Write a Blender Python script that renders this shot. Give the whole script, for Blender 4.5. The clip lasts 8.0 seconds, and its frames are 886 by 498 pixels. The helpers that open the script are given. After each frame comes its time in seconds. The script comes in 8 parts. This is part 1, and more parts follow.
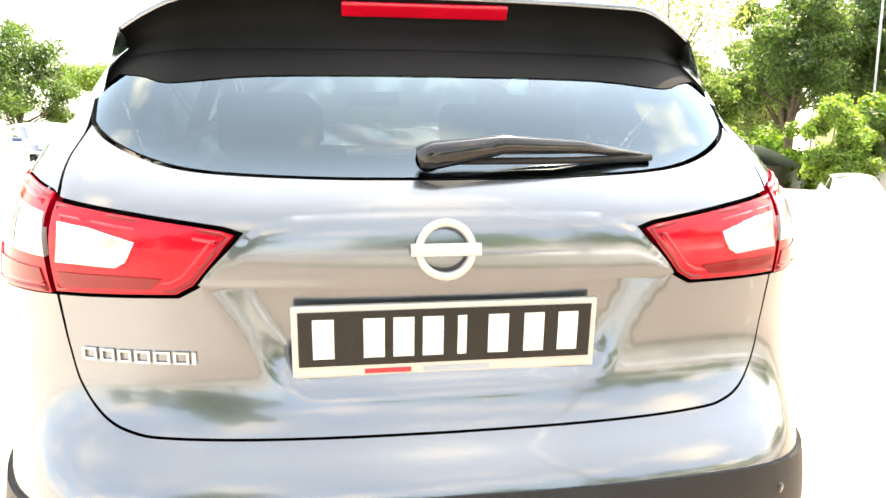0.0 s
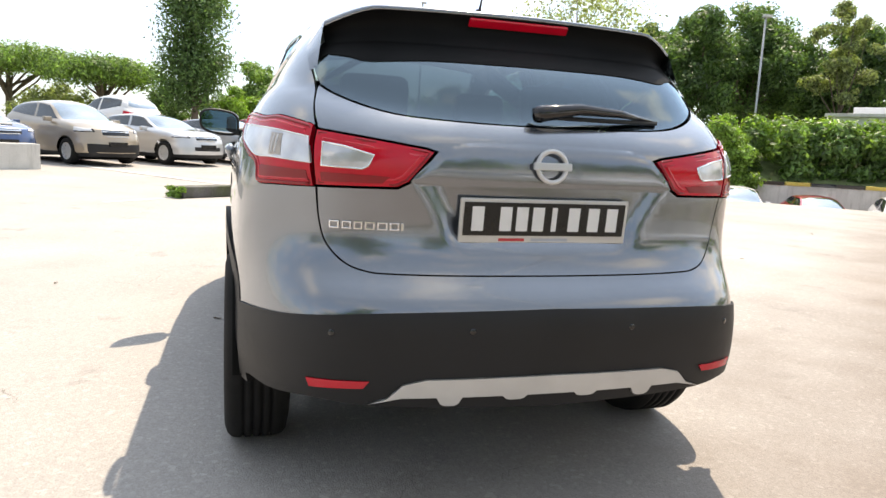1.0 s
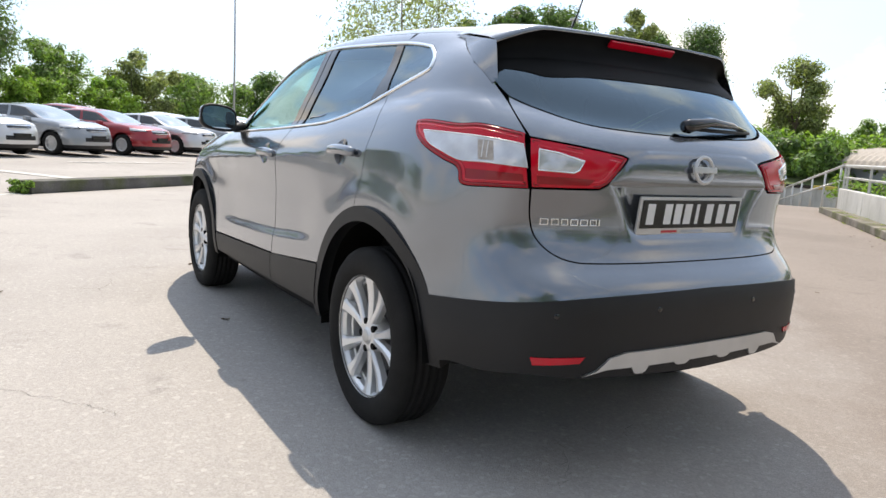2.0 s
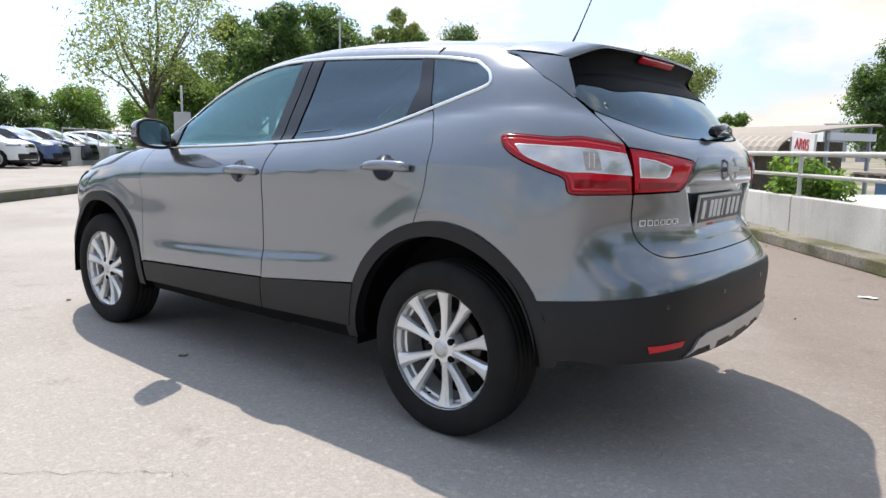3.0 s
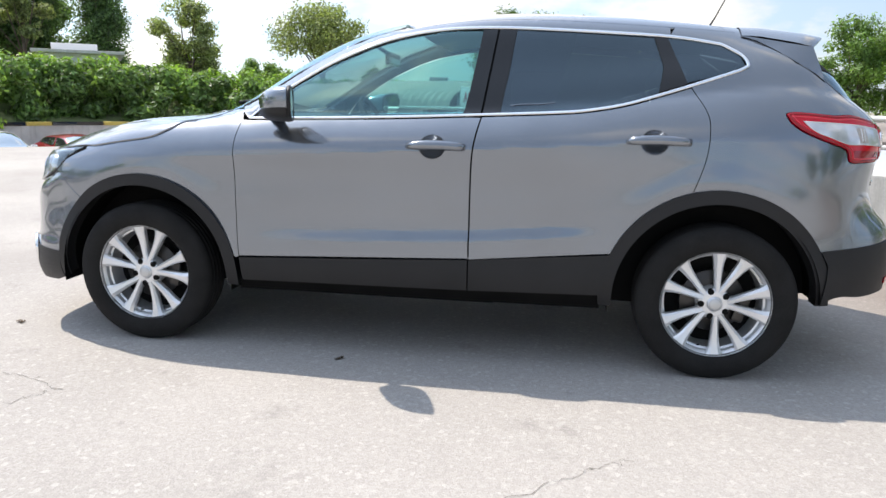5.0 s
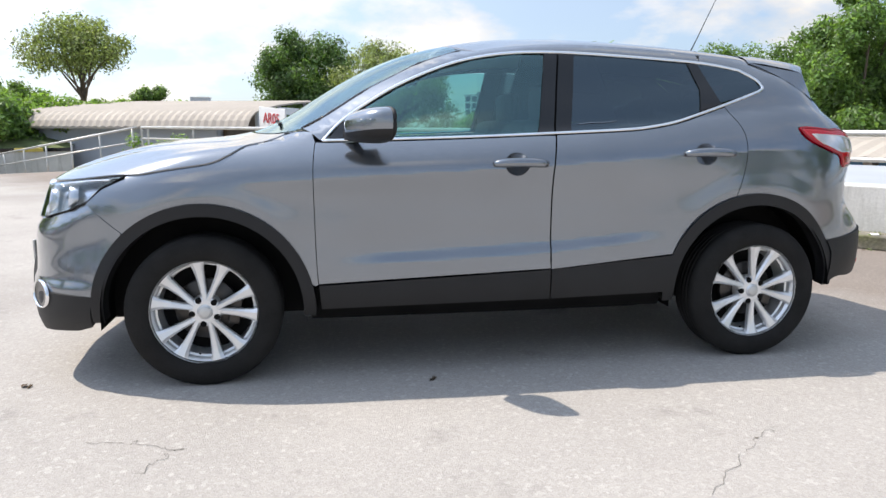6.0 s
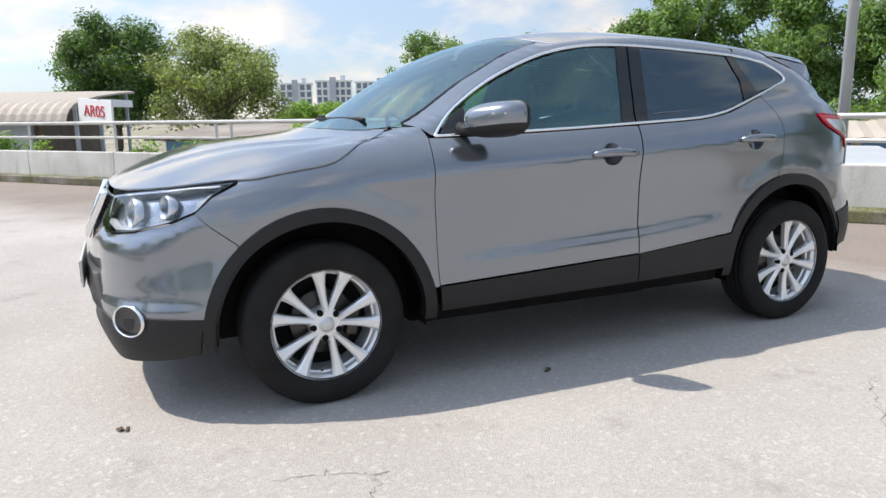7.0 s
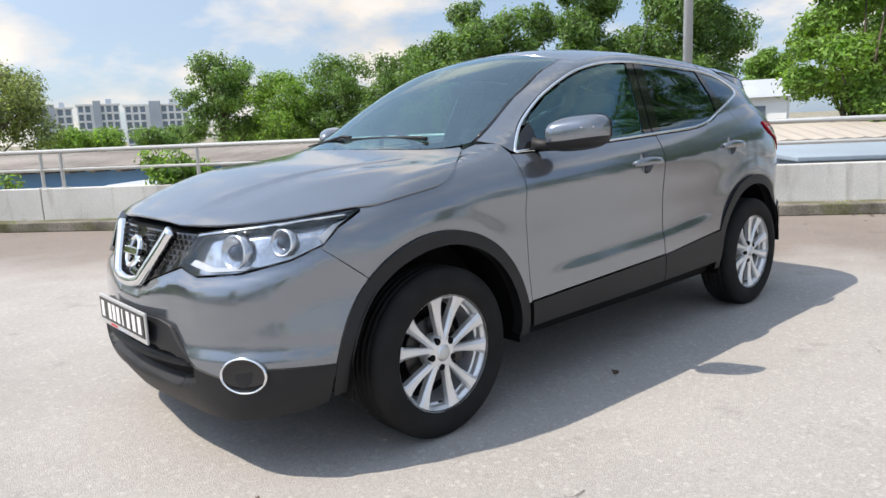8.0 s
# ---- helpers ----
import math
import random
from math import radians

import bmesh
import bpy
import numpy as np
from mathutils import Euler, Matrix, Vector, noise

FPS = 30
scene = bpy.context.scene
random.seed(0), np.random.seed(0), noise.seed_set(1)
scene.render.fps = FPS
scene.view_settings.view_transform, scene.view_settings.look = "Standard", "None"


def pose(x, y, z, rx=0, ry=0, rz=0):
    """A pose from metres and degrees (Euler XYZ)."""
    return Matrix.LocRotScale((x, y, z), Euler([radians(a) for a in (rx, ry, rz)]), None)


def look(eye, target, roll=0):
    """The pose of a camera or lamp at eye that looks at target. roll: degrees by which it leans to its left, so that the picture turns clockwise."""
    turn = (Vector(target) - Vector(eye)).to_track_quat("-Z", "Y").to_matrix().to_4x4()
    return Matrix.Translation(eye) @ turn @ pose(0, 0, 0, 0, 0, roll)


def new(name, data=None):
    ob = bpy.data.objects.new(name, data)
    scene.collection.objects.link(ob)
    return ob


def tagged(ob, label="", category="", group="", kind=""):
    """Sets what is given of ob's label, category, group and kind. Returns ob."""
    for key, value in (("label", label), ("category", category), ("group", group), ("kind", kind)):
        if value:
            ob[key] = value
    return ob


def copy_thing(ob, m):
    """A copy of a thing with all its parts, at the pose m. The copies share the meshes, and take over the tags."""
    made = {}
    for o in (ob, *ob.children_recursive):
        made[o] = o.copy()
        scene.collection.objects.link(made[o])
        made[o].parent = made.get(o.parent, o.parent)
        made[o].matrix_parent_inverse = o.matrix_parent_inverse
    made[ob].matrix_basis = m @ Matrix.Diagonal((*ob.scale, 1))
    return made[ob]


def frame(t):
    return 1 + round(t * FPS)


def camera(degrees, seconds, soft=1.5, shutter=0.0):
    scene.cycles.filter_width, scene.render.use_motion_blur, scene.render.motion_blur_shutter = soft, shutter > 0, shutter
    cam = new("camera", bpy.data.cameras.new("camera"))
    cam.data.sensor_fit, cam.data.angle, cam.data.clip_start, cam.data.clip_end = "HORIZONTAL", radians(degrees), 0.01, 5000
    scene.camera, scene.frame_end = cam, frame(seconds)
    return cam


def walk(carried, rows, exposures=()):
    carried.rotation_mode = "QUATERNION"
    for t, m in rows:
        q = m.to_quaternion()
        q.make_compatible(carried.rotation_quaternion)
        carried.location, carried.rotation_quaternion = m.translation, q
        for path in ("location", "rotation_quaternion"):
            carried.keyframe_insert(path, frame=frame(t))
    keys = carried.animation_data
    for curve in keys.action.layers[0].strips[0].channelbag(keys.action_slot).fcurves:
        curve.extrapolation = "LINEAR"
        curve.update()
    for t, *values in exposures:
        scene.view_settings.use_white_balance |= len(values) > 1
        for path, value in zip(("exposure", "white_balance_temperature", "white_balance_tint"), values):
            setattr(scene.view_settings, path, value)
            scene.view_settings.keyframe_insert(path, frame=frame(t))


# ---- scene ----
cam = camera(64.8, 8.0)
PATH = [
    (0, (-1.867, 0.179, 1.206), (0.086, -0.115, 0.893), 0.1),
    (0.5, (-2.334, 0.371, 1.156), (-0.441, -0.208, 0.868), -1.0),
    (1, (-2.565, 0.847, 1.077), (-0.669, 0.283, 0.782), 2.7),
    (1.5, (-2.537, 1.398, 1.037), (-0.699, 0.66, 0.755), 2.1),
    (1.7, (-2.470, 1.656, 1.051), (-0.691, 0.788, 0.765), 2.6),
    (2.8, (-1.788, 2.713, 1.084), (-0.45, 1.256, 0.787), 1.8),
    (3, (-1.619, 2.877, 1.093), (-0.382, 1.331, 0.809), 0.8),
    (3.5, (-1.072, 3.242, 1.098), (-0.111, 1.511, 0.817), -0.2),
    (4, (-0.502, 3.585, 1.106), (0.226, 1.75, 0.786), -0.4),
    (4.5, (0.124, 3.813, 1.115), (0.629, 1.912, 0.751), -0.2),
    (4.7, (0.341, 3.852, 1.140), (0.791, 1.946, 0.738), 0.4),
    (5.8, (1.870, 3.975, 1.165), (1.612, 2.031, 0.780), 0.4),
    (6, (2.12, 3.976, 1.144), (1.785, 2.035, 0.798), 0.2),
    (6.5, (2.728, 3.802, 1.15), (2.156, 1.919, 0.795), -0.4),
    (7, (3.353, 3.548, 1.174), (2.535, 1.763, 0.793), -0.8),
    (7.5, (3.847, 3.219, 1.202), (2.789, 1.568, 0.81), -0.7),
    (8, (4.37, 2.805, 1.198), (3.055, 1.338, 0.854), -2.5),
]
walk(cam, [(t, look(eye, target, roll)) for t, eye, target, roll in PATH],
     exposures=[(0, 2.04, 9700, 13), (0.5, 1.08, 8900, 13), (1.0, .46, 8000, 12), (1.5, .20, 7600, 12), (2.8, -0.04, 7250, 13), (3.5, .02, 7000, 13), (4.0, .14, 7000, 12), (4.5, .22, 7000, 12), (6.0, .10, 7000, 12), (6.5, .08, 7000, 12), (7.0, .05, 7000, 12), (8.0, -.03, 7050, 12)])

# ---- light ----
# sun from the front right of the grey car, about 55 degrees high
SUN = Vector((0.575, -0.335, 1.0)).normalized()
sun = new("sun", bpy.data.lights.new("sun", "SUN"))
sun.data.energy, sun.data.angle, sun.data.color = 4.8, radians(0.6), (1.0, 0.955, 0.89)
sun.matrix_world = look(SUN * 50, (0, 0, 0))

world = bpy.data.worlds.new("sky")
scene.world = world
world.use_nodes = True
wn, wl = world.node_tree.nodes, world.node_tree.links
wn.clear()
w_out = wn.new("ShaderNodeOutputWorld")
w_bg = wn.new("ShaderNodeBackground")
w_sky = wn.new("ShaderNodeTexSky")
w_sky.sky_type, w_sky.sun_disc = "NISHITA", False
w_sky.sun_elevation = math.asin(SUN.z)
w_sky.sun_rotation = math.atan2(SUN.x, SUN.y)
w_sky.air_density, w_sky.dust_density, w_sky.ozone_density = 1.0, 0.8, 1.5
# broken bright cloud over a pale blue sky
w_co = wn.new("ShaderNodeTexCoord")
w_sep = wn.new("ShaderNodeSeparateXYZ")
w_den = wn.new("ShaderNodeMath"); w_den.operation = "ADD"; w_den.inputs[1].default_value = 0.42
w_div = wn.new("ShaderNodeVectorMath"); w_div.operation = "DIVIDE"
w_cmb = wn.new("ShaderNodeCombineXYZ")
w_max = wn.new("ShaderNodeMath"); w_max.operation = "MAXIMUM"; w_max.inputs[1].default_value = 0.0
w_noi = wn.new("ShaderNodeTexNoise"); w_noi.inputs["Scale"].default_value = 2.3; w_noi.inputs["Detail"].default_value = 9.0; w_noi.inputs["Roughness"].default_value = 0.55
w_ramp = wn.new("ShaderNodeValToRGB")
w_ramp.color_ramp.elements[0].position, w_ramp.color_ramp.elements[1].position = 0.525, 0.665
w_ramp.color_ramp.elements[0].color = (0.06, 0.06, 0.06, 1)
w_noi2 = wn.new("ShaderNodeTexNoise"); w_noi2.inputs["Scale"].default_value = 4.5; w_noi2.inputs["Detail"].default_value = 7.0
w_shade = wn.new("ShaderNodeMapRange"); w_shade.inputs[1].default_value, w_shade.inputs[2].default_value = 0.3, 0.7
w_shade.inputs[3].default_value, w_shade.inputs[4].default_value = 5.4, 7.2
w_ccol = wn.new("ShaderNodeCombineColor")
w_mix = wn.new("ShaderNodeMixRGB")
wl.new(w_co.outputs["Generated"], w_sep.inputs[0])
wl.new(w_sep.outputs["Z"], w_max.inputs[0]); wl.new(w_max.outputs[0], w_den.inputs[0])
for k in "XYZ":
    wl.new(w_den.outputs[0], w_cmb.inputs[k])
wl.new(w_co.outputs["Generated"], w_div.inputs[0]); wl.new(w_cmb.outputs[0], w_div.inputs[1])
wl.new(w_div.outputs[0], w_noi.inputs["Vector"]); wl.new(w_div.outputs[0], w_noi2.inputs["Vector"])
# more cloud low in the sky, less overhead
w_bias = wn.new("ShaderNodeMath"); w_bias.operation = "MULTIPLY_ADD"
w_abs = wn.new("ShaderNodeMath"); w_abs.operation = "ABSOLUTE"; w_bias.inputs[1].default_value = 0.095
w_high = wn.new("ShaderNodeMath"); w_high.operation = "MULTIPLY_ADD"; w_high.inputs[1].default_value, w_high.inputs[2].default_value = -2.1, 1.0
w_low = wn.new("ShaderNodeMath"); w_low.operation = "MULTIPLY"
wl.new(w_max.outputs[0], w_high.inputs[0])
wl.new(w_sep.outputs["Y"], w_abs.inputs[0]); wl.new(w_abs.outputs[0], w_low.inputs[0]); wl.new(w_high.outputs[0], w_low.inputs[1]); wl.new(w_low.outputs[0], w_bias.inputs[0]); wl.new(w_noi.outputs[0], w_bias.inputs[2])
wl.new(w_bias.outputs[0], w_ramp.inputs[0])
wl.new(w_noi2.outputs[0], w_shade.inputs[0])
for k in ("Red", "Green", "Blue"):
    wl.new(w_shade.outputs[0], w_ccol.inputs[k])
w_gain = wn.new("ShaderNodeMixRGB"); w_gain.blend_type = "MULTIPLY"; w_gain.inputs[0].default_value = 1.0
w_gain.inputs[2].default_value = (0.95, 1.08, 1.30, 1)
wl.new(w_sky.outputs[0], w_gain.inputs[1])
# humid haze over the blue
w_haze = wn.new("ShaderNodeMixRGB"); w_haze.inputs[0].default_value = 0.55; w_haze.inputs[2].default_value = (3.75, 4.85, 6.1, 1)
wl.new(w_gain.outputs[0], w_haze.inputs[1])
# deeper blue away from the sun
w_dot = wn.new("ShaderNodeVectorMath"); w_dot.operation = "DOT_PRODUCT"; w_dot.inputs[1].default_value = SUN
wl.new(w_co.outputs["Generated"], w_dot.inputs[0])
w_side = wn.new("ShaderNodeMapRange"); w_side.inputs[1].default_value, w_side.inputs[2].default_value = -0.45, 0.35
wl.new(w_dot.outputs["Value"], w_side.inputs[0])
w_hue = wn.new("ShaderNodeMixRGB"); w_hue.inputs[1].default_value = (2.2, 3.7, 6.0, 1); w_hue.inputs[2].default_value = (4.0, 5.0, 6.1, 1)
wl.new(w_side.outputs[0], w_hue.inputs[0]); wl.new(w_hue.outputs[0], w_haze.inputs[2])
wl.new(w_ramp.outputs[0], w_mix.inputs[0]); wl.new(w_haze.outputs[0], w_mix.inputs[1]); wl.new(w_ccol.outputs[0], w_mix.inputs[2])
# brighter towards the sun
w_pos = wn.new("ShaderNodeMath"); w_pos.operation = "MAXIMUM"; w_pos.inputs[1].default_value = 0.0
w_pow = wn.new("ShaderNodeMath"); w_pow.operation = "POWER"; w_pow.inputs[1].default_value = 2.0
w_mul = wn.new("ShaderNodeMath"); w_mul.operation = "MULTIPLY_ADD"; w_mul.inputs[1].default_value = 1.1; w_mul.inputs[2].default_value = 0.95
wl.new(w_dot.outputs["Value"], w_pos.inputs[0]); wl.new(w_pos.outputs[0], w_pow.inputs[0]); wl.new(w_pow.outputs[0], w_mul.inputs[0])
w_glow = wn.new("ShaderNodeVectorMath"); w_glow.operation = "SCALE"
wl.new(w_mix.outputs[0], w_glow.inputs[0]); wl.new(w_mul.outputs[0], w_glow.inputs["Scale"])
wl.new(w_glow.outputs[0], w_bg.inputs[0]); wl.new(w_bg.outputs[0], w_out.inputs[0])
w_bg.inputs[1].default_value = 0.147

# ---- materials ----
def material(name, color, rough=0.5, metal=0.0, vary=0.0, vscale=3.0, grain=0.0, gscale=60.0, bump=0.0, bscale=80.0,
             coat=0.0, spec=0.5, island=0.0, obj=0.0, trans=0.0, alpha=1.0, ior=1.45, tint2=None, emit=0.0, rvary=0.0):
    """A principled material: broad stains (vary), fine grain, bump and random shifts by piece."""
    m = bpy.data.materials.new(name)
    m.use_nodes = True
    n, l = m.node_tree.nodes, m.node_tree.links
    b = n["Principled BSDF"]
    b.inputs["Roughness"].default_value, b.inputs["Metallic"].default_value = rough, metal
    b.inputs["Coat Weight"].default_value, b.inputs["Coat Roughness"].default_value = coat, 0.03
    b.inputs["Specular IOR Level"].default_value = spec
    b.inputs["Transmission Weight"].default_value, b.inputs["Alpha"].default_value, b.inputs["IOR"].default_value = trans, alpha, ior
    b.inputs["Base Color"].default_value = (*color, 1)
    if emit:
        b.inputs["Emission Color"].default_value, b.inputs["Emission Strength"].default_value = (*color, 1), emit
    co = n.new("ShaderNodeTexCoord")
    last = None

    def tint(sock, fac_sock, lo, hi):
        r = n.new("ShaderNodeMapRange")
        r.inputs[1].default_value, r.inputs[2].default_value = 0.25, 0.75
        r.inputs[3].default_value, r.inputs[4].default_value = lo, hi
        l.new(fac_sock, r.inputs[0])
        mx = n.new("ShaderNodeMixRGB"); mx.blend_type = "MULTIPLY"; mx.inputs[0].default_value = 1.0
        if sock is None:
            mx.inputs[1].default_value = (*color, 1)
        else:
            l.new(sock, mx.inputs[1])
        cc = n.new("ShaderNodeCombineColor")
        for k in ("Red", "Green", "Blue"):
            l.new(r.outputs[0], cc.inputs[k])
        l.new(cc.outputs[0], mx.inputs[2])
        return mx.outputs[0]
    if tint2:
        t = n.new("ShaderNodeTexNoise"); t.inputs["Scale"].default_value = vscale * 0.7; t.inputs["Detail"].default_value = 4.0
        l.new(co.outputs["Object"], t.inputs["Vector"])
        r = n.new("ShaderNodeMapRange"); r.inputs[1].default_value, r.inputs[2].default_value = 0.42, 0.62
        l.new(t.outputs[0], r.inputs[0])
        mx = n.new("ShaderNodeMixRGB"); mx.inputs[1].default_value, mx.inputs[2].default_value = (*color, 1), (*tint2, 1)
        l.new(r.outputs[0], mx.inputs[0])
        last = mx.outputs[0]
    if vary:
        t = n.new("ShaderNodeTexNoise"); t.inputs["Scale"].default_value = vscale; t.inputs["Detail"].default_value = 6.0
        l.new(co.outputs["Object"], t.inputs["Vector"])
        last = tint(last, t.outputs[0], 1 - vary, 1 + vary)
        if rvary:
            rr = n.new("ShaderNodeMapRange"); rr.inputs[1].default_value, rr.inputs[2].default_value = 0.3, 0.7
            rr.inputs[3].default_value, rr.inputs[4].default_value = max(0.02, rough - rvary), rough + rvary
            l.new(t.outputs[0], rr.inputs[0]); l.new(rr.outputs[0], b.inputs["Roughness"])
    if grain:
        t = n.new("ShaderNodeTexNoise"); t.inputs["Scale"].default_value = gscale; t.inputs["Detail"].default_value = 3.0
        l.new(co.outputs["Object"], t.inputs["Vector"])
        last = tint(last, t.outputs[0], 1 - grain, 1 + grain)
    if island:
        g = n.new("ShaderNodeNewGeometry")
        last = tint(last, g.outputs["Random Per Island"], 1 - island, 1 + island)
    if obj:
        g = n.new("ShaderNodeObjectInfo")
        last = tint(last, g.outputs["Random"], 1 - obj, 1 + obj)
    if last is not None:
        l.new(last, b.inputs["Base Color"])
    if bump:
        t = n.new("ShaderNodeTexNoise"); t.inputs["Scale"].default_value = bscale; t.inputs["Detail"].default_value = 4.0
        l.new(co.outputs["Object"], t.inputs["Vector"])
        bp = n.new("ShaderNodeBump"); bp.inputs["Strength"].default_value = bump; bp.inputs["Distance"].default_value = 0.01
        l.new(t.outputs[0], bp.inputs["Height"]); l.new(bp.outputs[0], b.inputs["Normal"])
    return m


def leaf_material(name, color):
    """Leaves: some light passes through; hue shifts from leaf to leaf and over the crown."""
    m = material(name, color, rough=0.45, island=0.45, vary=0.25, vscale=0.6)
    n, l = m.node_tree.nodes, m.node_tree.links
    b = n["Principled BSDF"]
    tr = n.new("ShaderNodeBsdfTranslucent"); mx = n.new("ShaderNodeMixShader"); mx.inputs[0].default_value = 0.40
    src = b.inputs["Base Color"].links[0].from_socket
    hue = n.new("ShaderNodeMixRGB"); hue.blend_type = "MULTIPLY"; hue.inputs[0].default_value = 1.0; hue.inputs[2].default_value = (1.9, 1.95, 0.8, 1)
    l.new(src, hue.inputs[1]); l.new(hue.outputs[0], tr.inputs[0])
    out = n["Material Output"]
    l.new(b.outputs[0], mx.inputs[1]); l.new(tr.outputs[0], mx.inputs[2]); l.new(mx.outputs[0], out.inputs[0])
    return m


M = {}
M["paint"] = material("gunmetal_paint", (0.204, 0.224, 0.252), rough=0.21, metal=0.80, coat=1.0, grain=0.10, gscale=900, vary=0.06, vscale=3.5, rvary=0.05)
M["paint"].node_tree.nodes["Principled BSDF"].inputs["Coat IOR"].default_value = 1.72
M["paint"].node_tree.nodes["Principled BSDF"].inputs["Coat Roughness"].default_value = 0.075
M["clad"] = material("black_plastic", (0.016, 0.016, 0.017), rough=0.48, spec=0.38, vary=0.15, vscale=5, bump=0.15, bscale=700)
M["gloss_black"] = material("gloss_black", (0.008, 0.008, 0.009), rough=0.08, coat=0.5)
M["dark"] = material("underbody_black", (0.006, 0.006, 0.006), rough=0.6, spec=0.10, vary=0.3, vscale=6)
M["rubber"] = material("tyre_rubber", (0.019, 0.0185, 0.018), rough=0.8, spec=0.16, vary=0.25, vscale=9, grain=0.15, gscale=200, bump=0.2, bscale=300)
M["alloy"] = material("alloy_silver", (0.76, 0.77, 0.78), rough=0.30, metal=0.60, vary=0.06, vscale=7, coat=0.4)
M["chrome"] = material("chrome", (0.86, 0.87, 0.88), rough=0.07, metal=1.0, vary=0.03, vscale=8)
M["satin"] = material("satin_silver", (0.60, 0.60, 0.59), rough=0.4, metal=0.5, vary=0.08, vscale=8)
M["disc"] = material("brake_steel", (0.075, 0.07, 0.066), rough=0.42, metal=1.0, vary=0.2, vscale=12)
M["interior"] = material("interior_cloth", (0.035, 0.035, 0.037), rough=0.85, vary=0.2, vscale=6, grain=0.2, gscale=300)
M["interior_lt"] = material("headliner_grey", (0.45, 0.45, 0.43), rough=0.9, vary=0.08, vscale=5, grain=0.08, gscale=300)
M["red_lens"] = material("red_lens", (0.56, 0.005, 0.022), rough=0.14, coat=0.25, spec=0.4, vary=0.12, vscale=12)
M["dark_red"] = material("dark_red_lens", (0.26, 0.003, 0.010), rough=0.12, coat=0.3, vary=0.1, vscale=15)
M["amber_grey"] = material("indicator_cover", (0.42, 0.38, 0.34), rough=0.2, coat=0.4, vary=0.2, vscale=60)
M["clear_lens"] = material("white_lens", (0.74, 0.74, 0.75), rough=0.12, coat=0.6, vary=0.12, vscale=22, metal=0.15)
M["tail_clear"] = material("tail_clear_lens", (0.66, 0.67, 0.69), rough=0.16, coat=0.7, vary=0.30, vscale=11, metal=0.45, bump=0.12, bscale=30)
M["light_guide"] = material("bright_red_guide", (0.62, 0.02, 0.04), rough=0.12, coat=0.5, vary=0.15, vscale=20)
M["lamp_inner"] = material("lamp_housing", (0.66, 0.68, 0.71), rough=0.20, metal=0.80, vary=0.35, vscale=14, bump=0.4, bscale=16)
M["projector"] = material("projector_glass", (0.05, 0.06, 0.08), rough=0.04, coat=1.0, spec=0.9, metal=0.2, vary=0.2, vscale=12)
M["dash"] = material("dash_plastic", (0.10, 0.10, 0.10), rough=0.6, vary=0.15, vscale=5)
M["white_plate"] = material("plate_white", (0.75, 0.75, 0.74), rough=0.4, vary=0.05, vscale=20)
M["black_plate"] = material("plate_black", (0.012, 0.012, 0.012), rough=0.25, vary=0.1, vscale=20)


def glass_material(name, color, dark, rough=0.02, f0=0.06, sheen=(0.86, 0.97, 1.0)):
    """Tinted window glass: part see-through, part mirror by its gloss at a grazing view."""
    m = bpy.data.materials.new(name); m.use_nodes = True
    n, l = m.node_tree.nodes, m.node_tree.links
    n.remove(n["Principled BSDF"])
    t = n.new("ShaderNodeBsdfTransparent"); t.inputs[0].default_value = (color[0] * dark, color[1] * dark, color[2] * dark, 1)
    g = n.new("ShaderNodeBsdfGlossy"); g.inputs["Roughness"].default_value = rough
    g.inputs[0].default_value = (*sheen, 1)
    f = n.new("ShaderNodeLayerWeight"); f.inputs["Blend"].default_value = 0.5
    p = n.new("ShaderNodeMath"); p.operation = "POWER"; p.inputs[1].default_value = 4.0
    k = n.new("ShaderNodeMath"); k.operation = "MULTIPLY_ADD"; k.inputs[1].default_value, k.inputs[2].default_value = 1 - f0, f0
    mx = n.new("ShaderNodeMixShader")
    l.new(f.outputs["Facing"], p.inputs[0]); l.new(p.outputs[0], k.inputs[0])
    l.new(k.outputs[0], mx.inputs[0]); l.new(t.outputs[0], mx.inputs[1]); l.new(g.outputs[0], mx.inputs[2])
    l.new(mx.outputs[0], n["Material Output"].inputs[0])
    return m


M["glass"] = glass_material("side_glass", (0.60, 1.0, 0.95), 0.72, f0=0.17, sheen=(0.58, 0.92, 0.98))
M["tint_glass"] = glass_material("tinted_rear_glass", (0.58, 0.72, 0.78), 0.16, f0=0.145, sheen=(0.68, 0.87, 1.0))
M["screen_glass"] = glass_material("windscreen_glass", (0.78, 0.92, 0.90), 0.62, f0=0.20, sheen=(0.74, 0.94, 1.0))
M["lamp_glass"] = glass_material("headlamp_glass", (0.95, 0.97, 1.0), 0.94, f0=0.04)
M["mirror"] = material("mirror_glass", (0.85, 0.86, 0.87), rough=0.02, metal=1.0)
M["concrete"] = material("parapet_concrete", (0.62, 0.61, 0.58), rough=0.85, vary=0.14, vscale=1.3, grain=0.10, gscale=40, bump=0.25, bscale=60, tint2=(0.52, 0.51, 0.48))
M["kerb"] = material("mossy_kerb", (0.22, 0.20, 0.17), rough=0.9, vary=0.45, vscale=3.0, grain=0.3, gscale=50, bump=0.6, bscale=40, tint2=(0.12, 0.12, 0.06))
M["kerb_dark"] = material("dark_kerb", (0.115, 0.11, 0.105), rough=0.9, vary=0.4, vscale=3.0, grain=0.3, gscale=50, bump=0.6, bscale=40, tint2=(0.08, 0.09, 0.045))


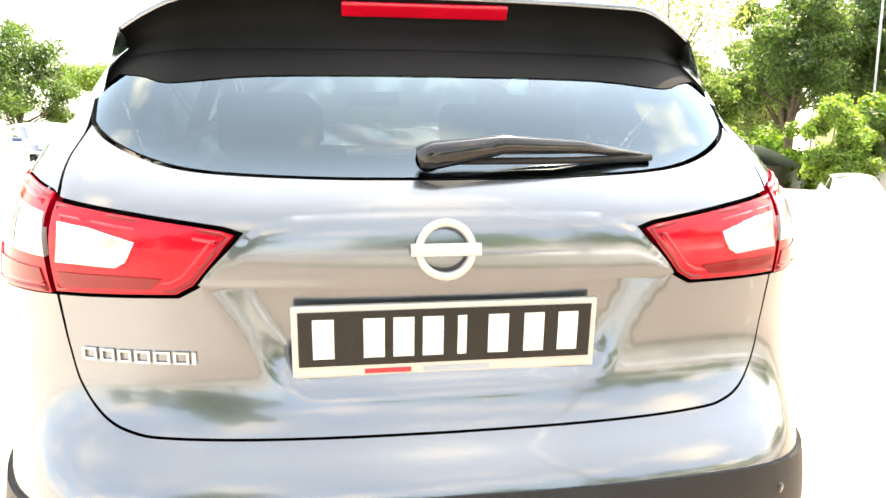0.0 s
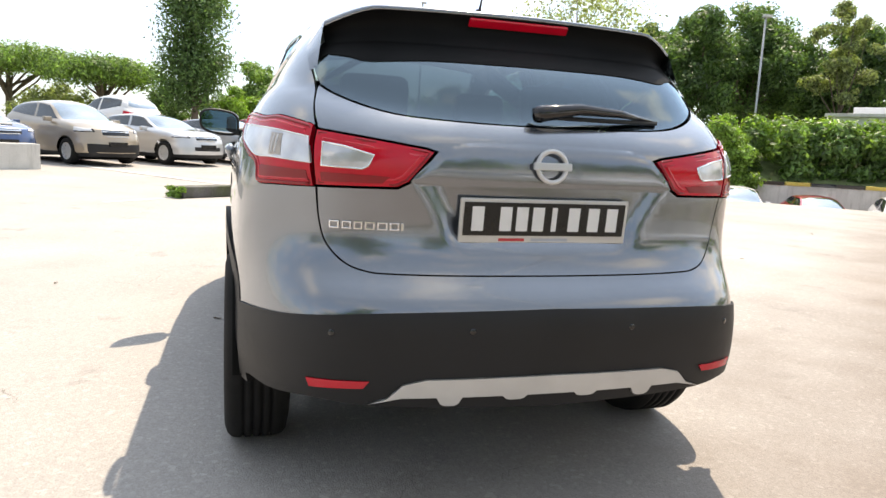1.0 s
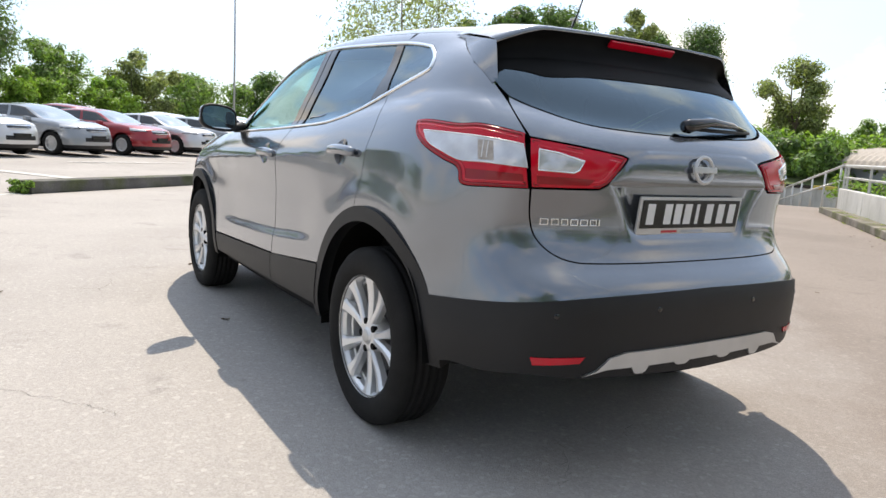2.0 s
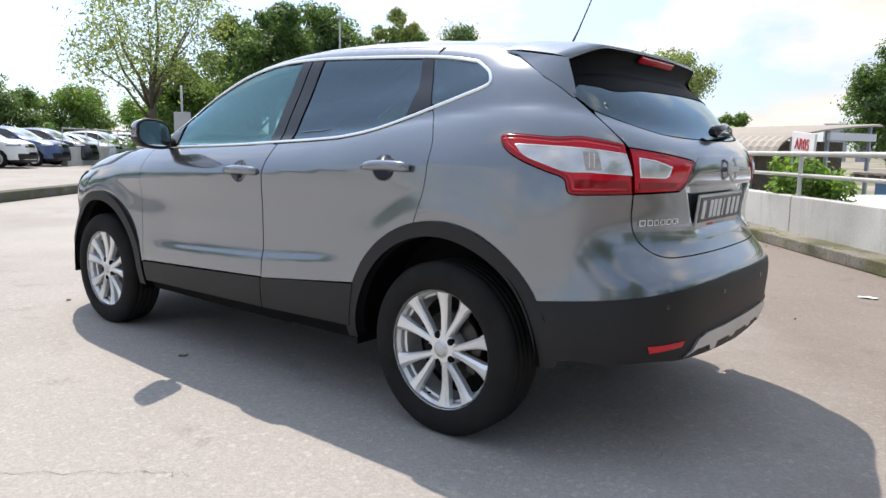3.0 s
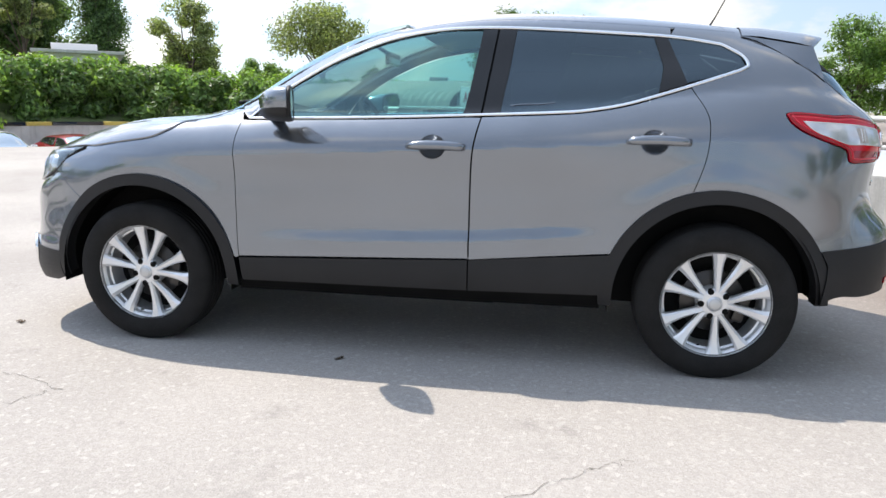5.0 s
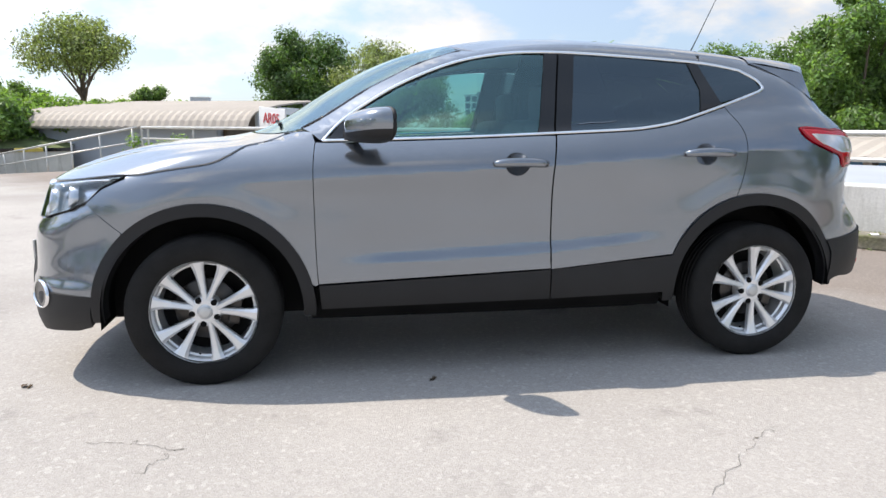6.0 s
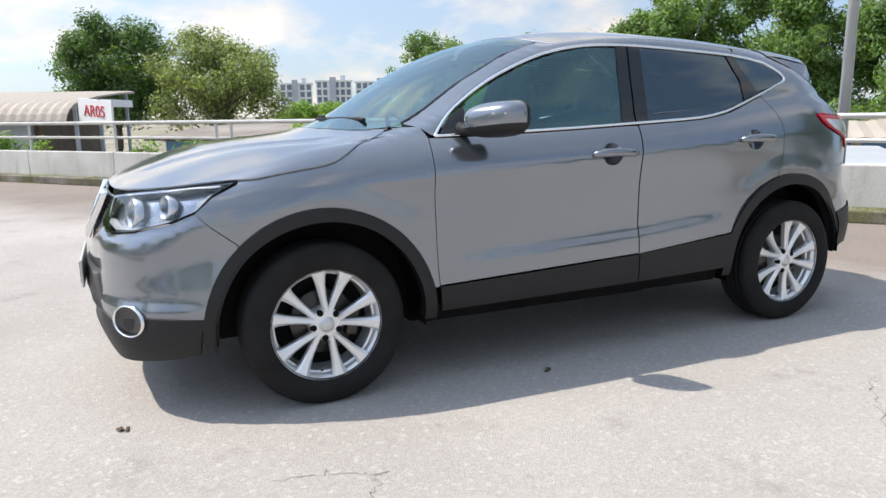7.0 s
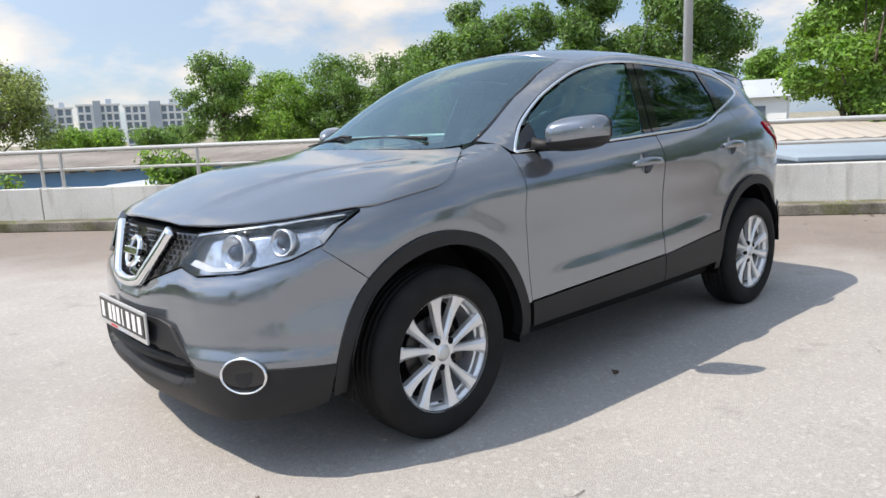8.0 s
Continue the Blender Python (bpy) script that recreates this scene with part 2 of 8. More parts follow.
def streaked(m, strength=0.5):
    """Rain streaks and grime that run down a wall from its top."""
    n, l = m.node_tree.nodes, m.node_tree.links
    b = n["Principled BSDF"]
    src = b.inputs["Base Color"].links[0].from_socket
    co, mp = n.new("ShaderNodeTexCoord"), n.new("ShaderNodeMapping")
    mp.inputs["Scale"].default_value = (3.2, 3.2, 0.35)
    t = n.new("ShaderNodeTexNoise"); t.inputs["Scale"].default_value = 2.2; t.inputs["Detail"].default_value = 8.0; t.inputs["Roughness"].default_value = 0.7
    r = n.new("ShaderNodeMapRange"); r.inputs[1].default_value, r.inputs[2].default_value, r.inputs[4].default_value = 0.52, 0.72, strength
    mx = n.new("ShaderNodeMixRGB"); mx.inputs[2].default_value = (0.24, 0.225, 0.19, 1)
    l.new(co.outputs["Object"], mp.inputs[0]); l.new(mp.outputs[0], t.inputs["Vector"]); l.new(t.outputs[0], r.inputs[0])
    l.new(r.outputs[0], mx.inputs[0]); l.new(src, mx.inputs[1]); l.new(mx.outputs[0], b.inputs["Base Color"])
    return m


streaked(M["concrete"])
M["steel"] = material("galvanised_rail", (0.55, 0.55, 0.53), rough=0.42, metal=0.6, vary=0.12, vscale=4)
M["pole"] = material("grey_pole", (0.42, 0.44, 0.45), rough=0.5, metal=0.4, vary=0.1, vscale=2)
M["bark"] = material("bark", (0.14, 0.11, 0.085), rough=0.9, vary=0.3, vscale=4, bump=0.6, bscale=14)
M["white_paint"] = material("white_line", (0.56, 0.55, 0.52), rough=0.85, vary=0.12, vscale=5, grain=0.2, gscale=60)
M["roof_worn"] = material("worn_roof", (0.25, 0.225, 0.20), rough=0.85, vary=0.3, vscale=0.5, grain=0.12, gscale=8, tint2=(0.19, 0.165, 0.145))
M["roof_tan"] = material("shed_roof", (0.42, 0.375, 0.325), rough=0.8, vary=0.15, vscale=0.25, grain=0.05, gscale=8)
M["blue"] = material("blue_sheet", (0.17, 0.35, 0.60), rough=0.6, vary=0.2, vscale=0.4)
M["pale_blue"] = material("pale_blue_sheet", (0.30, 0.36, 0.42), rough=0.6, vary=0.15, vscale=0.5)
M["pale_grey"] = material("pale_grey_sheet", (0.42, 0.45, 0.48), rough=0.5, vary=0.12, vscale=0.5)
M["white_wall"] = material("white_render", (0.82, 0.83, 0.84), rough=0.8, vary=0.06, vscale=0.3)
M["grey_wall"] = material("grey_render", (0.42, 0.46, 0.52), rough=0.8, vary=0.08, vscale=0.3)
M["window_far"] = material("far_window", (0.17, 0.21, 0.26), rough=0.15, vary=0.2, vscale=0.5)
M["leaf_dark"] = leaf_material("leaf_dark", (0.084, 0.150, 0.056))
M["leaf_mid"] = leaf_material("leaf_mid", (0.126, 0.212, 0.068))
M["leaf_bright"] = leaf_material("leaf_bright", (0.165, 0.275, 0.060))
M["leaf_olive"] = leaf_material("leaf_olive", (0.20, 0.245, 0.115))
M["earth"] = material("grass_earth", (0.12, 0.15, 0.06), rough=0.95, vary=0.4, vscale=0.15, grain=0.3, gscale=3)
M["yard"] = material("lower_yard", (0.32, 0.28, 0.235), rough=0.95, vary=0.2, vscale=0.12, grain=0.15, gscale=3, tint2=(0.17, 0.18, 0.10))
M["litter"] = material("litter_paper", (0.7, 0.7, 0.68), rough=0.8, vary=0.1, vscale=9)
# pale bluish metallic base puts reflected sky into the parked cars' screens
M["car_glass"] = material("car_glass", (0.30, 0.36, 0.40), rough=0.05, spec=1.0, metal=0.75, coat=1.0, vary=0.1, vscale=3)
M["dark_glass"] = material("parked_side_glass", (0.025, 0.03, 0.033), rough=0.05, spec=0.8, coat=0.6, vary=0.2, vscale=3)
M["yellow"] = material("kerb_yellow", (0.62, 0.48, 0.12), rough=0.8, vary=0.2, vscale=2)
M["crack"] = material("crack_dirt", (0.20, 0.19, 0.175), rough=0.95, vary=0.3, vscale=6)
M["dry_leaf"] = material("dry_leaf", (0.10, 0.07, 0.045), rough=0.9, vary=0.3, vscale=30)
M["red_paint"] = material("sign_red", (0.55, 0.05, 0.06), rough=0.6, vary=0.05, vscale=3)
M["green_net"] = material("green_tarpaulin", (0.36, 0.50, 0.45), rough=0.7, vary=0.15, vscale=2)


def deck_material():
    """Worn pale tarmac: fine stones, patches, darker stained areas and hairline cracks."""
    m = material("deck_tarmac", (0.372, 0.350, 0.326), rough=0.9, vary=0.12, vscale=0.55, grain=0.12, gscale=130, bump=0.4, bscale=150)
    n, l = m.node_tree.nodes, m.node_tree.links
    b = n["Principled BSDF"]
    src = b.inputs["Base Color"].links[0].from_socket
    co = n.new("ShaderNodeTexCoord")
    # coarse stones
    v = n.new("ShaderNodeTexVoronoi"); v.inputs["Scale"].default_value = 95.0
    l.new(co.outputs["Object"], v.inputs["Vector"])
    sp = n.new("ShaderNodeSeparateColor"); l.new(v.outputs["Color"], sp.inputs[0])
    r = n.new("ShaderNodeMapRange"); r.inputs[3].default_value, r.inputs[4].default_value = 0.91, 1.09
    l.new(sp.outputs[0], r.inputs[0])
    cc = n.new("ShaderNodeCombineColor")
    for k in ("Red", "Green", "Blue"):
        l.new(r.outputs[0], cc.inputs[k])
    m1 = n.new("ShaderNodeMixRGB"); m1.blend_type = "MULTIPLY"; m1.inputs[0].default_value = 1.0
    l.new(src, m1.inputs[1]); l.new(cc.outputs[0], m1.inputs[2])
    # pale worn stone tops
    v2 = n.new("ShaderNodeTexVoronoi"); v2.inputs["Scale"].default_value = 60.0
    l.new(co.outputs["Object"], v2.inputs["Vector"])
    sp2 = n.new("ShaderNodeSeparateColor"); l.new(v2.outputs["Color"], sp2.inputs[0])
    r5 = n.new("ShaderNodeMapRange"); r5.inputs[1].default_value, r5.inputs[2].default_value, r5.inputs[4].default_value = 0.90, 1.0, 0.55
    l.new(sp2.outputs[1], r5.inputs[0])
    m5 = n.new("ShaderNodeMixRGB"); m5.inputs[2].default_value = (0.52, 0.50, 0.47, 1)
    l.new(r5.outputs[0], m5.inputs[0]); l.new(m1.outputs[0], m5.inputs[1])
    # broad damp-dark stains
    t = n.new("ShaderNodeTexNoise"); t.inputs["Scale"].default_value = 0.32; t.inputs["Detail"].default_value = 8.0; t.inputs["Roughness"].default_value = 0.62
    l.new(co.outputs["Object"], t.inputs["Vector"])
    r2 = n.new("ShaderNodeMapRange"); r2.inputs[1].default_value, r2.inputs[2].default_value = 0.50, 0.68
    r2.inputs[3].default_value, r2.inputs[4].default_value = 0.0, 0.36
    l.new(t.outputs[0], r2.inputs[0])
    m2 = n.new("ShaderNodeMixRGB"); m2.inputs[2].default_value = (0.24, 0.215, 0.195, 1)
    l.new(r2.outputs[0], m2.inputs[0]); l.new(m5.outputs[0], m2.inputs[1])
    # small dark drips and tyre-worn spots
    t4 = n.new("ShaderNodeTexNoise"); t4.inputs["Scale"].default_value = 2.1; t4.inputs["Detail"].default_value = 7.0; t4.inputs["Roughness"].default_value = 0.68
    l.new(co.outputs["Object"], t4.inputs["Vector"])
    r4 = n.new("ShaderNodeMapRange"); r4.inputs[1].default_value, r4.inputs[2].default_value, r4.inputs[4].default_value = 0.585, 0.70, 0.42
    l.new(t4.outputs[0], r4.inputs[0])
    m4 = n.new("ShaderNodeMixRGB"); m4.inputs[2].default_value = (0.155, 0.145, 0.135, 1)
    l.new(r4.outputs[0], m4.inputs[0]); l.new(m2.outputs[0], m4.inputs[1])
    # older, browner surface towards the parapet
    dp = n.new("ShaderNodeVectorMath"); dp.operation = "DOT_PRODUCT"; dp.inputs[1].default_value = (-0.778, -0.628, 0)
    l.new(co.outputs["Object"], dp.inputs[0])
    t3 = n.new("ShaderNodeTexNoise"); t3.inputs["Scale"].default_value = 1.3; t3.inputs["Detail"].default_value = 6.0
    l.new(co.outputs["Object"], t3.inputs["Vector"])
    ad = n.new("ShaderNodeMath"); ad.operation = "MULTIPLY_ADD"; ad.inputs[1].default_value = 1.6
    l.new(t3.outputs[0], ad.inputs[0]); l.new(dp.outputs["Value"], ad.inputs[2])
    r3 = n.new("ShaderNodeMapRange"); r3.inputs[1].default_value, r3.inputs[2].default_value = 0.9, 2.4
    r3.inputs[3].default_value, r3.inputs[4].default_value = 0.0, 0.95
    l.new(ad.outputs[0], r3.inputs[0])
    m3 = n.new("ShaderNodeMixRGB"); m3.blend_type = "MULTIPLY"; m3.inputs[2].default_value = (0.60, 0.535, 0.49, 1)
    l.new(r3.outputs[0], m3.inputs[0]); l.new(m4.outputs[0], m3.inputs[1])
    l.new(m3.outputs[0], b.inputs["Base Color"])
    return m


M["deck"] = deck_material()


# ---- helpers of the build ----
def smooth(ob, on=True):
    for p in ob.data.polygons:
        p.use_smooth = on
    return ob


def part(name, bm, mat, parent=None, label="", soft=False):
    """Links a bmesh (or a mesh) as one object, under a thing or a part."""
    if isinstance(bm, bmesh.types.BMesh):
        me = bpy.data.meshes.new(name)
        bm.to_mesh(me); bm.free()
    else:
        me = bm
    ob = new(name, me)
    if mat is not None:
        for mm in (mat if isinstance(mat, (list, tuple)) else (mat,)):
            me.materials.append(mm)
    if soft:
        smooth(ob)
    if parent is not None:
        ob.parent = parent
    if label:
        tagged(ob, label)
    return ob


def thing(name, label, category, group="", at=None, kind=""):
    """An empty at a thing's base, that carries its parts."""
    ob = new(name)
    ob.empty_display_size = 0.1
    if at is not None:
        ob.matrix_basis = at
    return tagged(ob, label, category, group, kind)


def box_bm(x0, x1, y0, y1, z0, z1, bevel=0.0, bm=None, seg=2):
    bm2 = bmesh.new()
    bmesh.ops.create_cube(bm2, size=1.0)
    for v in bm2.verts:
        v.co = Vector((x0 + (v.co.x + .5) * (x1 - x0), y0 + (v.co.y + .5) * (y1 - y0), z0 + (v.co.z + .5) * (z1 - z0)))
    if bevel:
        bmesh.ops.bevel(bm2, geom=bm2.edges[:], offset=bevel, segments=seg, affect="EDGES", profile=0.6)
    if bm is None:
        return bm2
    me = bpy.data.meshes.new("t"); bm2.to_mesh(me); bm2.free(); bm.from_mesh(me); bpy.data.meshes.remove(me)
    return bm


def tube_bm(points, radius, sides=10, bm=None, closed=False, caps=True, radii=None):
    """A tube along points."""
    bm = bm or bmesh.new()
    pts = [Vector(p) for p in points]
    rings = []
    up = Vector((0, 0, 1))
    n = len(pts)
    for i, p in enumerate(pts):
        a = pts[(i - 1) % n] if (closed or i > 0) else p
        b = pts[(i + 1) % n] if (closed or i < n - 1) else p
        d = (b - a).normalized()
        s = d.cross(up)
        if s.length < 0.05:
            s = d.cross(Vector((1, 0, 0)))
        s.normalize()
        w = s.cross(d)
        r = radii[i] if radii else radius
        rings.append([bm.verts.new(p + (s * math.cos(k * 2 * math.pi / sides) + w * math.sin(k * 2 * math.pi / sides)) * r) for k in range(sides)])
    for i in range(n if closed else n - 1):
        a, b = rings[i], rings[(i + 1) % n]
        for k in range(sides):
            bm.faces.new((a[k], a[(k + 1) % sides], b[(k + 1) % sides], b[k]))
    if caps and not closed:
        bm.faces.new(rings[0][::-1]); bm.faces.new(rings[-1])
    return bm


def lathe_bm(profile, sides=48, bm=None, axis="y", centre=(0, 0, 0)):
    """Turns a profile of (radius, offset) round an axis."""
    bm = bm or bmesh.new()
    c = Vector(centre)
    rings = []
    for r, o in profile:
        ring = []
        for k in range(sides):
            a = 2 * math.pi * k / sides
            p = Vector((r * math.cos(a), o, r * math.sin(a))) if axis == "y" else Vector((r * math.cos(a), r * math.sin(a), o)) if axis == "z" else Vector((o, r * math.cos(a), r * math.sin(a)))
            ring.append(bm.verts.new(c + p))
        rings.append(ring)
    for a, b in zip(rings, rings[1:]):
        for k in range(sides):
            bm.faces.new((a[k], a[(k + 1) % sides], b[(k + 1) % sides], b[k]))
    return bm

# ---- the roof deck and its edge ----
# U runs along the parapet, N points out over it
U, N = Vector((-0.628, 0.778, 0)), Vector((-0.778, -0.628, 0))


def un(u, n, z=0.0):
    return U * u + N * n + Vector((0, 0, z))


UN = Matrix(((U.x, N.x, 0, 0), (U.y, N.y, 0, 0), (0, 0, 1, 0), (0, 0, 0, 1)))
LOW = -1.5


def prism(poly, z0, z1):
    """A slab over a plan polygon."""
    bm = bmesh.new()
    lo = [bm.verts.new((p[0], p[1], z0)) for p in poly]
    hi = [bm.verts.new((p[0], p[1], z1)) for p in poly]
    n = len(poly)
    bm.faces.new(hi); bm.faces.new(lo[::-1])
    for i in range(n):
        bm.faces.new((lo[i], lo[(i + 1) % n], hi[(i + 1) % n], hi[i]))
    bmesh.ops.recalc_face_normals(bm, faces=bm.faces[:])
    return bm


g = bmesh.new()
bmesh.ops.create_grid(g, x_segments=8, y_segments=8, size=2500)
for v in g.verts:
    v.co.z = LOW
tagged(part("ground", g, M["yard"]), "brown and green lower ground that reaches the horizon", "ground", kind="structure")
def deck():
    """One slab, level by the parapet and rising a little towards the parked cars."""
    bm = bmesh.new()
    rows = [(3.9, 0.0), (-9.2, 0.0), (-22.0, 0.26), (-43.0, 0.26)]
    def strip(us, rr):
        tops = [[bm.verts.new(un(u, n, z)) for u in us] for n, z in rr]
        for a, b in zip(tops, tops[1:]):
            for i in range(len(us) - 1):
                bm.faces.new((a[i], a[i + 1], b[i + 1], b[i]))
        for side in ((tops[0]), [r[0] for r in tops], [r[-1] for r in tops], tops[-1]):
            lows = [bm.verts.new((v.co.x, v.co.y, LOW - 0.2)) for v in side]
            for i in range(len(side) - 1):
                bm.faces.new((side[i], side[i + 1], lows[i + 1], lows[i]))
    strip([-17, 45], rows)
    strip([-75, -17], rows[1:])
    bmesh.ops.remove_doubles(bm, verts=bm.verts[:], dist=0.001)
    bmesh.ops.recalc_face_normals(bm, faces=bm.faces[:])
    for f in bm.faces:
        if abs(f.normal.z) > 0.9 and f.normal.z < 0:
            f.normal_flip()
    return bm


tagged(part("deck_floor", deck(), M["deck"]), "worn pale grey tarmac of the rooftop car park", "floor", kind="structure")

# ramp that falls away past the deck's end
bm = bmesh.new()
bm.faces.new([bm.verts.new(p) for p in (un(-17.02, 3.9, -0.01), un(-17.02, -9.2, -0.01), un(-31, -9.2, LOW + 0.01), un(-31, 3.9, LOW + 0.01))])
bmesh.ops.recalc_face_normals(bm, faces=bm.faces[:])
tagged(part("ramp", bm, M["deck"]), "pale concrete ramp that falls to the lower yard", "ramp", kind="structure")


def parapet():
    """Low wall on a mossy kerb, cast in panels with open joints."""
    kerb = part("parapet_kerb", box_bm(-15, 30, 3.45, 3.86, 0.0, 0.13, 0.015), M["kerb"])
    kerb.matrix_basis = UN
    tagged(kerb, "low mossy concrete kerb along the parapet", "kerb", kind="structure")
    wall = thing("parapet_wall", "pale painted concrete parapet wall with stained panels", "wall", kind="structure", at=UN.copy())
    u = -15.0
    while u < 30:
        part("wall_panel", box_bm(u + 0.008, u + 2.392, 3.80, 3.98, 0.0, 0.575, 0.012), M["concrete"], wall)
        u += 2.4
    rail = thing("railing", "weathered galvanised pipe railing on the parapet", "railing", at=UN.copy())
    part("top_rail", tube_bm([(-15, 3.89, 1.09), (30, 3.89, 1.09)], 0.032, 12), M["steel"], rail, soft=True)
    part("middle_rail", tube_bm([(-15, 3.89, 0.83), (30, 3.89, 0.83)], 0.024, 12), M["steel"], rail, soft=True)
    u = -15.0
    post = None
    while u < 30:
        for du in ((0.0,) if int(round((u + 15) / 2.4)) % 3 else (0.0, 0.32)):
            bm = tube_bm([(0, 0, 0.575), (0, 0, 1.075)], 0.026, 10)
            box_bm(-0.07, 0.07, -0.05, 0.05, 0.575, 0.587, 0, bm)
            ob = part("post", bm, M["steel"], rail) if post is None else new("post", post.data)
            ob.parent = rail
            ob.location = (u + du, 3.89, 0)
            post = post or ob
        u += 2.4
    # sloping rail down the ramp
    slope = thing("ramp_railing", "galvanised pipe railing that slopes down beside the ramp", "railing", at=UN.copy())
    part("top_rail", tube_bm([(-15.3, 3.89, 1.09), (-31, 3.89, -0.35)], 0.03, 10), M["steel"], slope, soft=True)
    part("middle_rail", tube_bm([(-15.3, 3.89, 0.75), (-31, 3.89, -0.75)], 0.022, 10), M["steel"], slope, soft=True)
    for k in range(9):
        u = -15.5 - k * 1.9
        z = 1.09 + (u + 15.3) * 1.44 / 15.7
        part("post", tube_bm([(u, 3.89, z - 1.15), (u, 3.89, z)], 0.025, 8), M["steel"], slope, soft=True)


parapet()

# kerb across the deck, with weeds at its end
kerb2 = part("aisle_kerb", box_bm(-17, -4.75, -8.95, -8.6, 0.0, 0.19, 0.02), M["kerb_dark"])
kerb2.matrix_basis = UN
tagged(kerb2, "dark weathered concrete kerb across the car park", "kerb", kind="structure")


def line_mark(name, p, q, width=0.12):
    d = (q - p).normalized(); s = Vector((-d.y, d.x, 0)) * width / 2
    z = Vector((0, 0, 0.004))
    bm = bmesh.new()
    bm.faces.new([bm.verts.new(v) for v in (p - s + z, q - s + z, q + s + z, p + s + z)])
    bmesh.ops.recalc_face_normals(bm, faces=bm.faces[:])
    if bm.faces[:][0].normal.z < 0:
        bmesh.ops.reverse_faces(bm, faces=bm.faces[:])
    ob = part(name, bm, M["white_paint"])
    return tagged(ob, "worn white painted line on the tarmac", "road marking", kind="structure")


line_mark("road_line", Vector((8.75, 2.75, 0)), Vector((9.95, 1.75, 0)), 0.14)
line_mark("road_line", Vector((5.6, 5.9, 0)), Vector((7.6, 4.0, 0)), 0.14)
line_mark("road_line", Vector((17.0, 4.82, .150)), Vector((12.6, .80, .028)), 0.30)
line_mark("road_line", Vector((17.6, .72, .106)), Vector((19.6, -2.6, .092)), 0.28)


# ---- trees and hedges ----
def leaves_mesh(name, centres, radii, count, size, seed, flat=0.75):
    """Small leaf blades scattered in shells round clump centres; one mesh."""
    rng = np.random.default_rng(seed)
    c, r = np.array(centres, float), np.array(radii, float)
    w = r ** 2 / (r ** 2).sum()
    pick = rng.choice(len(c), count, p=w)
    d = rng.normal(size=(count, 3)); d /= np.linalg.norm(d, axis=1)[:, None]
    rad = r[pick] * np.where(rng.random(count) < 0.14, 0.95 + 0.45 * rng.random(count), 0.38 + 0.68 * rng.random(count) ** 0.7)
    p = c[pick] + d * rad[:, None] * np.array([1, 1, flat])
    nrm = d + rng.normal(size=(count, 3)) * 0.55 + np.array([0, 0, 0.35])
    nrm /= np.linalg.norm(nrm, axis=1)[:, None]
    a = np.cross(nrm, rng.normal(size=(count, 3))); a /= np.linalg.norm(a, axis=1)[:, None]
    b = np.cross(nrm, a)
    s = size * (0.6 + 0.9 * rng.random(count))[:, None]
    v = np.stack([p - a * s, p - b * s * 0.42 + nrm * s * 0.10, p + a * s, p + b * s * 0.42 + nrm * s * 0.10], 1).reshape(-1, 3)
    me = bpy.data.meshes.new(name)
    me.from_pydata(v.tolist(), [], np.arange(count * 4).reshape(-1, 4).tolist())
    return me


